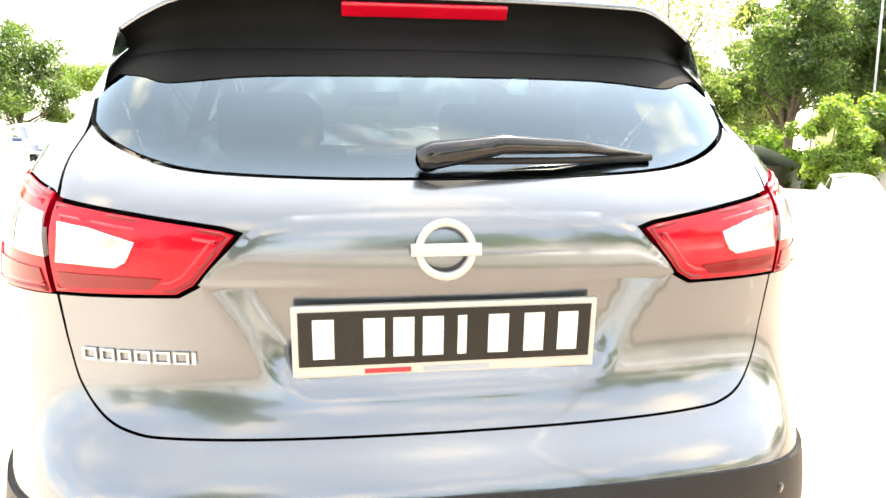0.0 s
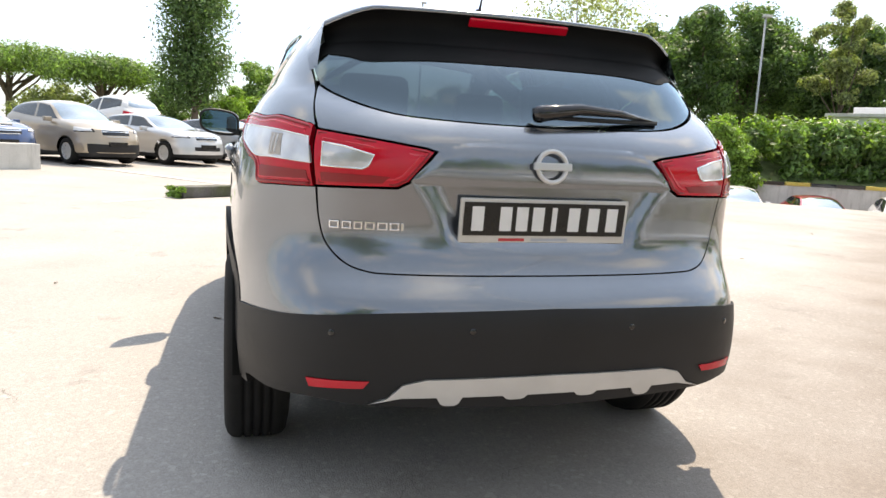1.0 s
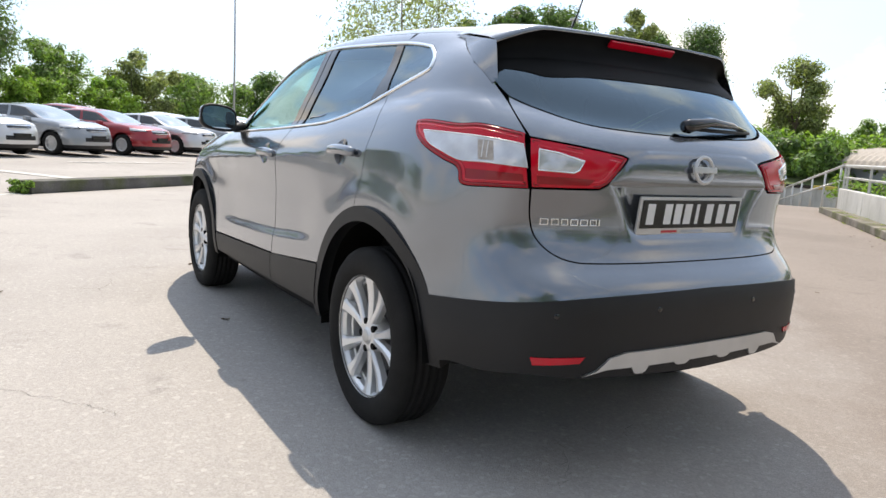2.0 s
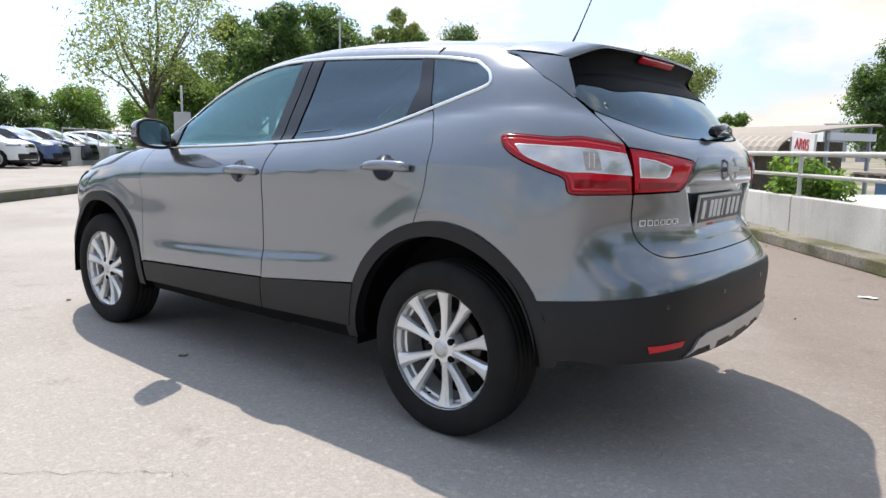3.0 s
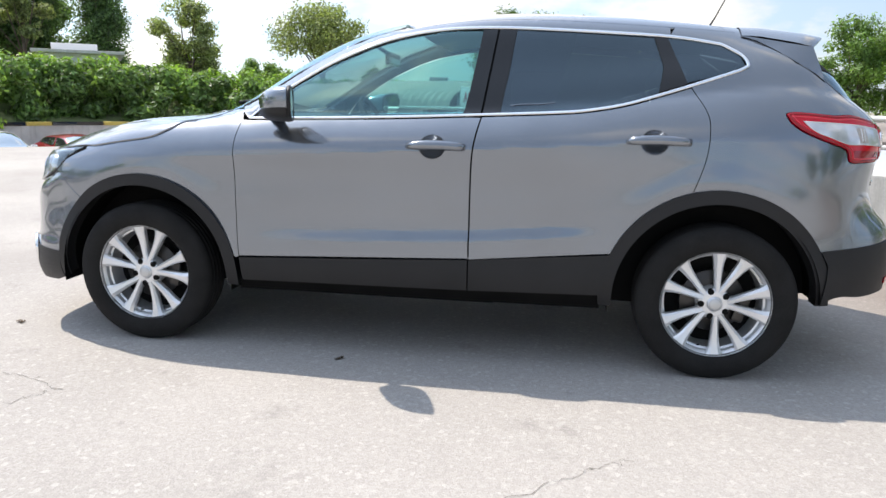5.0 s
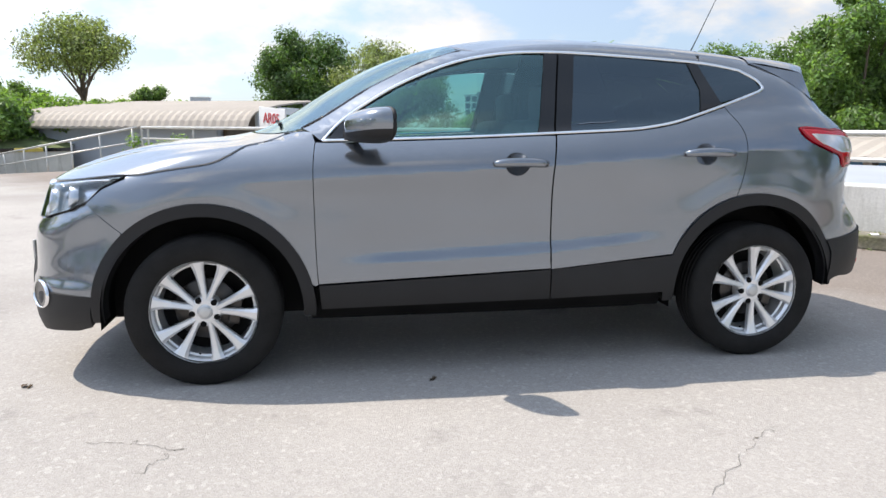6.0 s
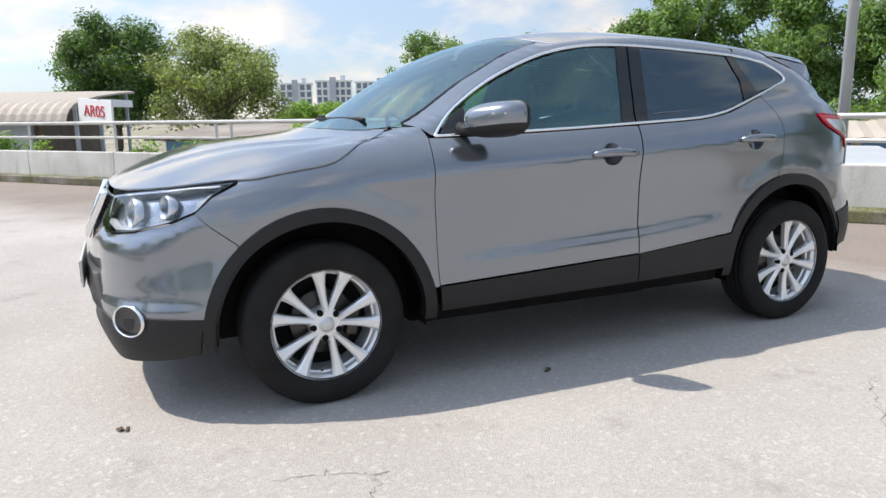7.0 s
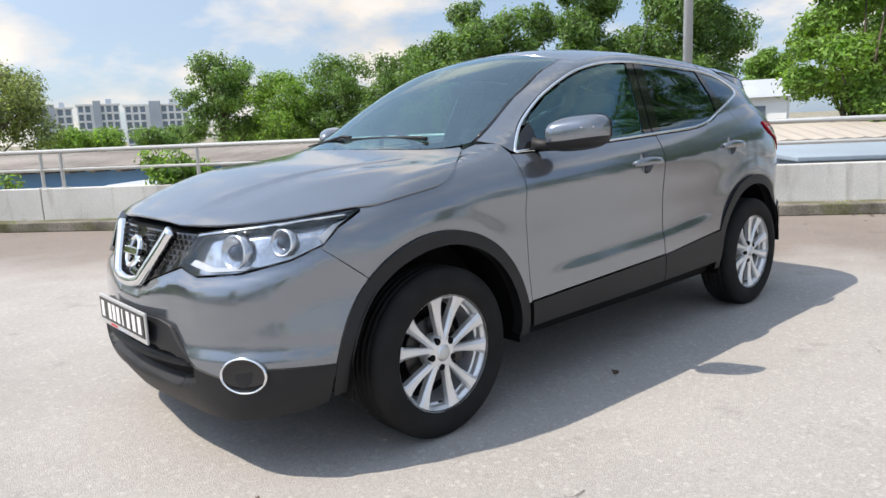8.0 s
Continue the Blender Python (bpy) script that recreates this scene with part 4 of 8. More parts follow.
# small white house between the trees
t = thing("small_house", "small white house with a pale pitched roof between the trees", "house", at=pose(-38.6, -17.4, LOW - 1.0, 0, 0, 20))
part("wall", box_bm(-2.2, 2.2, -2.8, 2.8, .9, 4.7), M["white_wall"], t)
bm = bmesh.new()
ra_, rb_ = [[bm.verts.new((x, yy, z)) for x, z in ((-2.6, 4.6), (0, 5.7), (2.6, 4.6))] for yy in (-3.2, 3.2)]
bm.faces.new((ra_[0], ra_[1], rb_[1], rb_[0])); bm.faces.new((ra_[1], ra_[2], rb_[2], rb_[1]))
bm.faces.new(ra_[::-1]); bm.faces.new(rb_); bm.faces.new((ra_[0], rb_[0], rb_[2], ra_[2]))
bmesh.ops.recalc_face_normals(bm, faces=bm.faces[:])
part("roof", bm, M["pale_grey"], t)
for yy in (-1.5, 1.2):
    part("window", box_bm(2.2, 2.26, yy - .5, yy + .5, 3.0, 4.1), M["window_far"], t)


# ---- posts and signs ----
def lamp_post(x, y, z0, h, r=0.06):
    t = thing("lamp_post", "slim grey metal lamp post", "lamp post", "lamp posts", pose(x, y, z0))
    part("pole", tube_bm([(0, 0, 0), (0, 0, h)], r, 12, radii=[r, r * 0.75]), M["pole"], t, soft=True)
    part("lamp_head", box_bm(-0.12, 0.12, -0.32, 0.12, h - 0.02, h + 0.12, 0.03), M["steel"], t)
    part("base_plate", box_bm(-0.16, 0.16, -0.16, 0.16, 0, 0.03, 0.005), M["pole"], t)


lamp_post(-4.15, -1.87, -0.2, 8.5, 0.062)
lamp_post(34.1, -26.0, LOW, 7.6)
lamp_post(55.5, -13.7, LOW, 14.0, 0.09)
lamp_post(26.8, -23.6, LOW, 9.4)


def board():
    t = thing("notice_board", "plain grey metal sign board seen from behind", "sign", at=pose(16.3, -7.9, 0, 0, 0, 58))
    part("post", tube_bm([(0, 0, 0), (0, 0, 2.72)], 0.03, 10), M["pole"], t, soft=True)
    part("panel", box_bm(-0.22, 0.22, 0.03, 0.05, 0.47, 2.0, 0.006), M["pole"], t)


board()

# ---- the car's skin: control rings from sill to roof, lofted with cubic splines ----
def spline(knots, values, at):
    """Natural cubic spline through values (n, ...) at knots."""
    k, v, s = np.asarray(knots, float), np.asarray(values, float), np.asarray(at, float)
    n, h = len(k), np.diff(k)
    a = np.zeros((n, n)); r = np.zeros_like(v)
    a[0, 0] = a[-1, -1] = 1
    for i in range(1, n - 1):
        a[i, i - 1], a[i, i], a[i, i + 1] = h[i - 1], 2 * (h[i - 1] + h[i]), h[i]
        r[i] = 6 * ((v[i + 1] - v[i]) / h[i] - (v[i] - v[i - 1]) / h[i - 1])
    m = np.linalg.solve(a, r.reshape(n, -1)).reshape(v.shape)
    i = np.clip(np.searchsorted(k, s) - 1, 0, n - 2)
    ex = (slice(None),) + (None,) * (v.ndim - 1)
    t0, t1, hh = (k[i + 1] - s)[ex], (s - k[i])[ex], h[i][ex]
    return m[i] * t0 ** 3 / (6 * hh) + m[i + 1] * t1 ** 3 / (6 * hh) + (v[i] / hh - m[i] * hh / 6) * t0 + (v[i + 1] / hh - m[i + 1] * hh / 6) * t1


# stations along a ring: nose centre, nose, corner, wing, front axle, door front, door, pillar, rear door, rear axle, corner ... tail centre
def low_ring(z, nose, tail, w, wing=0.0, tuck=0.0, sq=0.0, mid=0.0):
    """A ring of the lower body: nose and tail reach, half width, wing flare and corner tuck."""
    return [(nose, 0, z), (nose - .025, .32, z), (nose - .12 + sq, .60, z), (nose - .36 - tuck + sq, w - .075, z), (2.646, w + wing, z), (2.15, w + mid, z), (1.6, w + mid, z), (1.05, w + mid, z),
            (.5, w + mid, z), (0, w + wing, z), (-.38, w - .035 - tuck * .3, z), (tail + .13, w - .20, z), (tail + .022, .40, z), (tail, 0, z)]


RINGS = [
    low_ring(0.20, 3.45, -0.70, 0.80, sq=0.05),
    low_ring(0.29, 3.505, -0.80, 0.862, sq=0.03),
    low_ring(0.41, 3.535, -0.835, 0.887, 0.003),
    low_ring(0.50, 3.53, -0.842, 0.890, 0.004, mid=-.004),
    low_ring(0.635, 3.51, -0.840, 0.875, 0.013, mid=.012),
    low_ring(0.72, 3.485, -0.780, 0.876, 0.011, mid=.010),
    low_ring(0.84, 3.44, -0.742, 0.880, 0.005, mid=0.0),
    # shoulder line; nose edge of the bonnet
    [(3.42, 0, .83 + .06), (3.395, .32, .885), (3.28, .61, .885), (3.03, .785, .91), (2.646, .858, .945), (2.15, .872, .965), (1.6, .873, .98), (1.05, .871, .995),
     (.5, .868, 1.02), (0, .86, 1.045), (-.37, .818, 1.06), (-.635, .66, 1.05), (-.738, .38, 1.04), (-.757, 0, 1.035)],
    # belt
    [(3.34, 0, .935), (3.315, .31, .935), (3.19, .575, .935), (2.95, .74, .965), (2.646, .80, 1.015), (2.15, .79, 1.068), (1.6, .800, 1.082), (1.05, .797, 1.108),
     (.5, .79, 1.155), (0, .772, 1.205), (-.345, .735, 1.215), (-.595, .595, 1.16), (-.695, .335, 1.128), (-.715, 0, 1.125)],
    [(2.95, 0, 1.055), (2.935, .30, 1.05), (2.85, .545, 1.045), (2.70, .675, 1.045), (2.48, .738, 1.06), (2.12, .762, 1.095), (1.58, .775, 1.11), (1.04, .770, 1.14),
     (.49, .764, 1.185), (0, .746, 1.235), (-.325, .705, 1.25), (-.555, .565, 1.20), (-.65, .315, 1.172), (-.67, 0, 1.168)],
    [(2.47, 0, 1.118), (2.45, .29, 1.113), (2.38, .51, 1.105), (2.29, .635, 1.105), (2.19, .70, 1.115), (2.02, .735, 1.15), (1.55, .745, 1.19), (1.03, .742, 1.21),
     (.48, .732, 1.255), (0, .713, 1.30), (-.295, .667, 1.32), (-.50, .54, 1.275), (-.595, .295, 1.248), (-.615, 0, 1.245)],
    [(2.12, 0, 1.295), (2.10, .28, 1.29), (2.045, .47, 1.28), (1.975, .59, 1.272), (1.90, .648, 1.272), (1.79, .678, 1.29), (1.45, .682, 1.335), (1.0, .678, 1.362),
     (.47, .67, 1.372), (0, .65, 1.395), (-.245, .608, 1.40), (-.415, .495, 1.37), (-.49, .275, 1.352), (-.507, 0, 1.35)],
    [(1.74, 0, 1.475), (1.725, .27, 1.47), (1.69, .43, 1.455), (1.65, .535, 1.44), (1.60, .585, 1.438), (1.51, .61, 1.452), (1.28, .618, 1.482), (.95, .618, 1.503),
     (.45, .612, 1.49), (0, .592, 1.462), (-.19, .55, 1.445), (-.315, .45, 1.43), (-.375, .25, 1.425), (-.39, 0, 1.425)],
    [(1.42, 0, 1.553), (1.41, .23, 1.549), (1.385, .36, 1.538), (1.355, .44, 1.528), (1.31, .49, 1.524), (1.24, .515, 1.53), (1.1, .525, 1.543), (.85, .53, 1.552),
     (.42, .525, 1.542), (.03, .505, 1.515), (-.13, .465, 1.50), (-.21, .38, 1.49), (-.25, .22, 1.488), (-.26, 0, 1.488)],
    [(1.15, 0, 1.585), (1.145, .10, 1.584), (1.13, .17, 1.583), (1.11, .22, 1.58), (1.08, .25, 1.579), (1.03, .265, 1.58), (.93, .275, 1.582), (.74, .28, 1.582),
     (.40, .28, 1.572), (.10, .265, 1.55), (-.03, .24, 1.537), (-.09, .19, 1.528), (-.12, .10, 1.525), (-.13, 0, 1.525)],
    [(.95, 0, 1.591), (.94, .03, 1.591), (.92, .05, 1.591), (.90, .06, 1.591), (.87, .065, 1.591), (.82, .07, 1.59), (.75, .07, 1.589), (.62, .07, 1.587),
     (.40, .07, 1.58), (.20, .07, 1.567), (.1, .065, 1.557), (.05, .05, 1.552), (.03, .03, 1.55), (.02, 0, 1.55)],
]


def crown(p):
    """Extra rise of the roof's middle and of the windscreen's bow."""
    x, y, z = p
    k = min(1, max(0, (x - .15) / .7)) * min(1, max(0, (z - 1.15) / .25)) * max(0, 1 - (y / .56) ** 2)
    return x, y, z + .026 * k


RINGS = RINGS[:10] + [[crown(p) for p in r] for r in RINGS[10:]]


def loft(rings, ns, nv):
    """The half skin as a grid of points (ns along, nv up); mirrored ghosts keep it smooth across the middle."""
    c = np.array(rings, float)
    flip = np.array([1, -1, 1.0])
    full = np.concatenate([c[:, 3:0:-1] * flip, c, c[:, -2:-5:-1] * flip], 1)
    seg = np.linalg.norm(np.diff(full[1:8], axis=1), axis=2).mean(0)
    k = np.concatenate([[0], np.cumsum(np.sqrt(seg))])
    s = np.linspace(k[3], k[-4], ns)
    rows = np.stack([spline(k, r, s) for r in full])
    out = np.zeros((ns, nv, 3))
    for i in range(ns):
        col = np.concatenate([rows[:, i], rows[-2:-3:-1, i] * flip])
        kk = np.concatenate([[0], np.cumsum(np.sqrt(np.linalg.norm(np.diff(col, axis=0), axis=1) + 1e-4))])
        out[i] = spline(kk, col, np.linspace(0, kk[-2], nv))
    return out


GRID = loft(RINGS, 300, 190)
ns, nv, _ = GRID.shape
verts = GRID.reshape(-1, 3)
idx = np.arange(ns * nv).reshape(ns, nv)
quads = np.stack([idx[:-1, :-1], idx[1:, :-1], idx[1:, 1:], idx[:-1, 1:]], -1).reshape(-1, 4)

# ---- tools that lay panels on the skin ----
from mathutils.bvhtree import BVHTree
du, dv = np.gradient(GRID, axis=0), np.gradient(GRID, axis=1)
NRM = np.cross(du, dv)
NRM /= np.linalg.norm(NRM, axis=2)[:, :, None] + 1e-12
if NRM[ns // 2, nv // 4, 1] < 0:
    NRM = -NRM
both = np.concatenate([verts, verts * np.array([1, -1, 1])])
SKIN = BVHTree.FromPolygons(both.tolist(), np.concatenate([quads, quads + len(verts)]).tolist())
AX_R, AX_F = 0.10, 2.55


def AR(x, y):
    """Unrolled place round the tail."""
    return 0.8 * math.atan2(y, AX_R - x)


def AF(x, y):
    """Unrolled place round the nose."""
    return 0.8 * math.atan2(y, x - AX_F)


def skin_point(proj, p):
    """The place and outward normal where a ray in this projection meets the skin."""
    a, b = p
    if proj != "side" and abs(a if proj != "top" else b) < 2e-4:      # keep off the seam of the two halves
        a, b = (a + 2e-4, b) if proj != "top" else (a, b + 2e-4)
    if proj == "side":
        o, d = Vector((a, 3, b)), Vector((0, -1, 0))
    elif proj == "rear":
        o, d = Vector((-3, a, b)), Vector((1, 0, 0))
    elif proj == "front":
        o, d = Vector((6, a, b)), Vector((-1, 0, 0))
    elif proj == "top":
        o, d = Vector((a, b, 4)), Vector((0, 0, -1))
    elif proj == "arear":
        k = a / 0.8
        w = Vector((-math.cos(k), math.sin(k), 0)); o, d = Vector((AX_R, 0, b)) + w * 4, -w
    else:
        k = a / 0.8
        w = Vector((math.cos(k), math.sin(k), 0)); o, d = Vector((AX_F, 0, b)) + w * 4, -w
    middle = proj != "side" and abs(p[0] if proj != "top" else p[1]) < 1e-4
    hit, n, i, _ = SKIN.ray_cast(o, d)
    if hit is None:
        hit, n, i, _ = SKIN.find_nearest(o + d * 3.2)
    mirror = i >= len(quads)
    q = i % len(quads)
    si, vi = q // (nv - 1), q % (nv - 1)
    h = np.array(hit) * (np.array([1, -1, 1]) if mirror else 1)
    A, B, D = GRID[si, vi], GRID[si + 1, vi], GRID[si, vi + 1]
    ab, ad = B - A, D - A
    s = float(np.clip(np.dot(h - A, ab) / (np.dot(ab, ab) + 1e-12), 0, 1))
    t = float(np.clip(np.dot(h - A, ad) / (np.dot(ad, ad) + 1e-12), 0, 1))
    m = NRM[si, vi] * (1 - s) * (1 - t) + NRM[si + 1, vi] * s * (1 - t) + NRM[si, vi + 1] * (1 - s) * t + NRM[si + 1, vi + 1] * s * t
    m = Vector(m) if not mirror else Vector((m[0], -m[1], m[2]))
    if middle:
        hit, m = Vector((hit.x, 0, hit.z)), Vector((m.x, 0, m.z))
    return hit, m.normalized()


def curve(points, n=6, closed=False):
    """A smooth line through points."""
    p = [Vector(q) for q in points]
    out = []
    m = len(p)
    for i in range(m if closed else m - 1):
        a, b, c, d = (p[(i - 1) % m], p[i], p[(i + 1) % m], p[(i + 2) % m]) if closed else (p[max(i - 1, 0)], p[i], p[i + 1], p[min(i + 2, m - 1)])
        for k in range(n):
            t = k / n
            out.append(0.5 * (2 * b + (c - a) * t + (2 * a - 5 * b + 4 * c - d) * t * t + (3 * b - a - 3 * c + d) * t ** 3))
    if not closed:
        out.append(p[-1])
    return [tuple(v) for v in out]


def arc(cx, cz, r, a0, a1, n=28, rz=None):
    return [(cx + r * math.cos(radians(a0 + (a1 - a0) * k / n)), cz + (rz or r) * math.sin(radians(a0 + (a1 - a0) * k / n))) for k in range(n + 1)]


def area(poly):
    return 0.5 * sum(p[0] * q[1] - q[0] * p[1] for p, q in zip(poly, poly[1:] + poly[:1]))


def tidy(poly):
    out = []
    for p in poly:
        p = (float(p[0]), float(p[1]))
        if not out or math.dist(p, out[-1]) > 0.002:
            out.append(p)
    if math.dist(out[0], out[-1]) < 0.002:
        out.pop()
    return out if area(out) > 0 else out[::-1]


def shrink(poly, d):
    if not d:
        return poly
    out, n = [], len(poly)
    for i in range(n):
        a, b, c = Vector(poly[i - 1]), Vector(poly[i]), Vector(poly[(i + 1) % n])
        e, f = (b - a).normalized(), (c - b).normalized()
        n1, n2 = Vector((-e.y, e.x)), Vector((-f.y, f.x))
        m = n1 + n2
        m = m / max(0.35, m.length_squared / 2) if m.length > 1e-6 else n1
        out.append(tuple(b + m * d))
    return out


def fill(poly, step):
    """Cuts a plan polygon into small cells; exact at its border."""
    xs, ys = [p[0] for p in poly], [p[1] for p in poly]
    x0, y0 = min(xs), min(ys)
    nx, ny = max(1, math.ceil((max(xs) - x0) / step)), max(1, math.ceil((max(ys) - y0) / step))
    sx, sy = (max(xs) - x0) / nx, (max(ys) - y0) / ny

    def half(pts, ax, lim, keep):
        out = []
        for i in range(len(pts)):
            p, q = pts[i - 1], pts[i]
            ip, iq = (p[ax] - lim) * keep >= 0, (q[ax] - lim) * keep >= 0
            if ip != iq:
                t = (lim - p[ax]) / (q[ax] - p[ax])
                r = [p[0] + (q[0] - p[0]) * t, p[1] + (q[1] - p[1]) * t]
                r[ax] = lim
                out.append(tuple(r))
            if iq:
                out.append(q)
        return out
    cells = []
    for i in range(nx):
        strip = half(half(poly, 0, x0 + i * sx, 1), 0, x0 + (i + 1) * sx, -1)
        if len(strip) < 3:
            continue
        for j in range(ny):
            c = half(half(strip, 1, y0 + j * sy, 1), 1, y0 + (j + 1) * sy, -1)
            if len(c) > 2 and abs(area(c)) > 1e-7:
                cells.append(c)
    return cells


def panel_mesh(name, poly, proj, step=0.035, inset=0.0, off=0.0, depth=0.012, mirror=False, dent=None):
    """A panel with a turned-in edge, laid on the skin, shaded by the skin's own curvature."""
    poly = shrink(tidy(poly), inset)
    vid, pts, nrm, faces = {}, [], [], []

    def vert(p):
        k = (round(p[0], 5), round(p[1], 5))
        if k not in vid:
            h, n = skin_point(proj, p)
            if dent:
                e = 0.003
                ga, gb = (dent(p[0] + e, p[1]) - dent(p[0] - e, p[1])) / (2 * e), (dent(p[0], p[1] + e) - dent(p[0], p[1] - e)) / (2 * e)
                if proj == "top":
                    ta, tu = (Vector((1, 0, 0)) - n * n.x).normalized(), (Vector((0, 1, 0)) - n * n.y).normalized()
                else:
                    tu = (Vector((0, 0, 1)) - n * n.z).normalized()
                    ta = n.cross(tu) if proj in ("arear", "side") else tu.cross(n)
                h = h - n * dent(*p)
                n = (n + ta * ga + tu * gb).normalized()
            vid[k] = len(pts); pts.append(h + n * off); nrm.append(n)
        return vid[k]
    for c in fill(poly, step):
        f = []
        for p in c:
            v = vert(p)
            if v not in f:
                f.append(v)
        if len(f) > 2:
            faces.append(f)
    # turned-in edge
    dense = []
    for p, q in zip(poly, poly[1:] + poly[:1]):
        k = max(1, math.ceil(math.dist(p, q) / step))
        dense += [(p[0] + (q[0] - p[0]) * i / k, p[1] + (q[1] - p[1]) * i / k) for i in range(k)]
    base, m = len(pts), len(dense)
    ring = [skin_point(proj, p) for p in dense]
    if dent:
        ring = [(h - n * dent(*p), n) for p, (h, n) in zip(dense, ring)]
    for i, (h, n) in enumerate(ring):
        t = (ring[(i + 1) % m][0] - ring[i - 1][0])
        o = t.cross(n).normalized()
        pts += [h + n * off, h + n * (off - depth)]
        nrm += [(n * 0.55 + o * 0.6).normalized(), o]
    for i in range(m):
        a, b = base + 2 * i, base + 2 * ((i + 1) % m)
        if proj[0] == "a" and abs(dense[i][0]) < 1e-4 and abs(dense[(i + 1) % m][0]) < 1e-4:      # halves that meet in the middle
            continue
        faces.append([a, a + 1, b + 1, b])
    if mirror:
        pts = [Vector((p.x, -p.y, p.z)) for p in pts]
        nrm = [Vector((p.x, -p.y, p.z)) for p in nrm]
    fixed = []
    for f in faces:
        g, w = Vector(), Vector()
        for i in range(len(f)):
            g += (pts[f[i - 1]] - pts[f[0]]).cross(pts[f[i]] - pts[f[0]])
            w += nrm[f[i]]
        fixed.append(f if g.dot(w) >= 0 else f[::-1])
    me = bpy.data.meshes.new(name)
    me.from_pydata([tuple(p) for p in pts], [], fixed)
    me.polygons.foreach_set("use_smooth", [True] * len(me.polygons))
    me.normals_split_custom_set_from_vertices([tuple(n) for n in nrm])
    return me


def panel(name, poly, proj, mat, parent, label="", twin=True, **kw):
    """Adds a panel, and its twin on the other side."""
    out = [part(name, panel_mesh(name, poly, proj, **kw), M[mat], parent, label)]
    if twin:
        p2 = parent[1] if isinstance(parent, list) else parent
        out.append(part(name, panel_mesh(name, poly, proj, mirror=True, **kw), M[mat], p2, label))
    return out


def ribbon_mesh(name, line, proj, width, height, closed=False, mirror=False, sink=0.002):
    """A raised strip along a line on the skin."""
    pts = [skin_point(proj, p) for p in line]
    n = len(pts)
    bm = bmesh.new()
    rings = []
    for i, (h, m) in enumerate(pts):
        a = pts[i - 1][0] if (closed or i) else h
        b = pts[(i + 1) % n][0] if (closed or i < n - 1) else h
        s = (b - a).cross(m).normalized()
        rings.append([bm.verts.new(h + s * width * e + m * (height * f - sink * (f == 0))) for e, f in ((-.5, 0), (-.5, .55), (-.3, 1), (.3, 1), (.5, .55), (.5, 0))])
    for i in range(n if closed else n - 1):
        a, b = rings[i], rings[(i + 1) % n]
        for k in range(5):
            bm.faces.new((a[k], a[k + 1], b[k + 1], b[k]))
    if not closed:
        bm.faces.new(rings[0]); bm.faces.new(rings[-1])
    if mirror:
        for v in bm.verts:
            v.co.y = -v.co.y
    bmesh.ops.recalc_face_normals(bm, faces=bm.faces[:])
    return bm


def ribbon(name, line, proj, width, height, mat, parent, label="", closed=False, twin=True, **kw):
    out = [part(name, ribbon_mesh(name, line, proj, width, height, closed, **kw), M[mat], parent, label, soft=True)]
    if twin:
        out.append(part(name, ribbon_mesh(name, line, proj, width, height, closed, True, **kw), M[mat], parent, label, soft=True))
    return out


def part_of(name, label=""):
    """An empty that carries the pieces of one part."""
    ob = new(name)
    ob.empty_display_size = 0.1
    return tagged(ob, label)


# ---- the grey car ----
car = thing("car", "dark grey metallic crossover car parked on the tarmac", "car")
RS, FS = (0.015, 0.345), (2.642, 0.335)          # arch centres, rear and front
DF = curve([(2.15, 1.075), (2.162, .96), (2.16, .71), (2.156, .53), (2.15, .445)])
BG = curve([(1.035, 1.105), (1.062, .97), (1.07, .80), (1.07, .48)])
RG = curve([(.15, 1.245), (.088, 1.14), (.078, 1.06), (.09, .94), (.13, .815)])
WL = curve([(2.13, 1.072), (1.79, 1.080), (1.40, 1.092), (1.03, 1.108), (.70, 1.124), (.57, 1.136), (.42, 1.163), (.25, 1.213), (.09, 1.265), (-.05, 1.312)])
WR = curve([(-.05, 1.312), (-.088, 1.338), (-.062, 1.388), (.02, 1.437)])
WT = curve([(.02, 1.437), (.23, 1.469), (.65, 1.494), (.98, 1.506), (1.22, 1.499), (1.42, 1.468), (1.58, 1.42), (1.77, 1.338), (1.93, 1.244), (2.04, 1.165), (2.13, 1.072)])


def belt(x0, x1):
    return [p for p in WL if min(x0, x1) < p[0] < max(x0, x1)]


def clad_z(x):
    return float(np.interp(x, [0.43, 1.07, 1.62, 2.16], [.538, .484, .462, .443]))


# inner shell, dark, seen only through the gaps, open round the wheels
keep = []
cen = GRID[:-1, :-1] * 0.25 + GRID[1:, :-1] * 0.25 + GRID[1:, 1:] * 0.25 + GRID[:-1, 1:] * 0.25
cf = cen.reshape(-1, 3)
arch = np.minimum(np.hypot(cf[:, 0] - RS[0], cf[:, 2] - RS[1]), np.hypot(cf[:, 0] - FS[0], cf[:, 2] - FS[1])) < 0.468
beltz = np.interp(cf[:, 0], [-.9, -.3, .1, .5, 1.0, 2.1, 2.5, 3.6], [1.09, 1.12, 1.2, 1.11, 1.08, 1.04, 1.09, 1.09])
lampbox = (cf[:, 0] > 2.98) & (cf[:, 1] > .43) & (cf[:, 2] > .73) & (cf[:, 2] < .90)
mask = (~lampbox) & (~(arch & (cf[:, 1] > 0.5))) & (cf[:, 2] < beltz) & (cf[:, 2] > np.interp(cf[:, 0], [-.45, -.35, 3.0, 3.1], [.46, .24, .24, .33]))
deep = np.where((verts[:, 0] < -.6) & (verts[:, 2] > .74) & (verts[:, 2] < 1.04), 0.06, 0.045)
vin = verts - NRM.reshape(-1, 3) * deep[:, None]
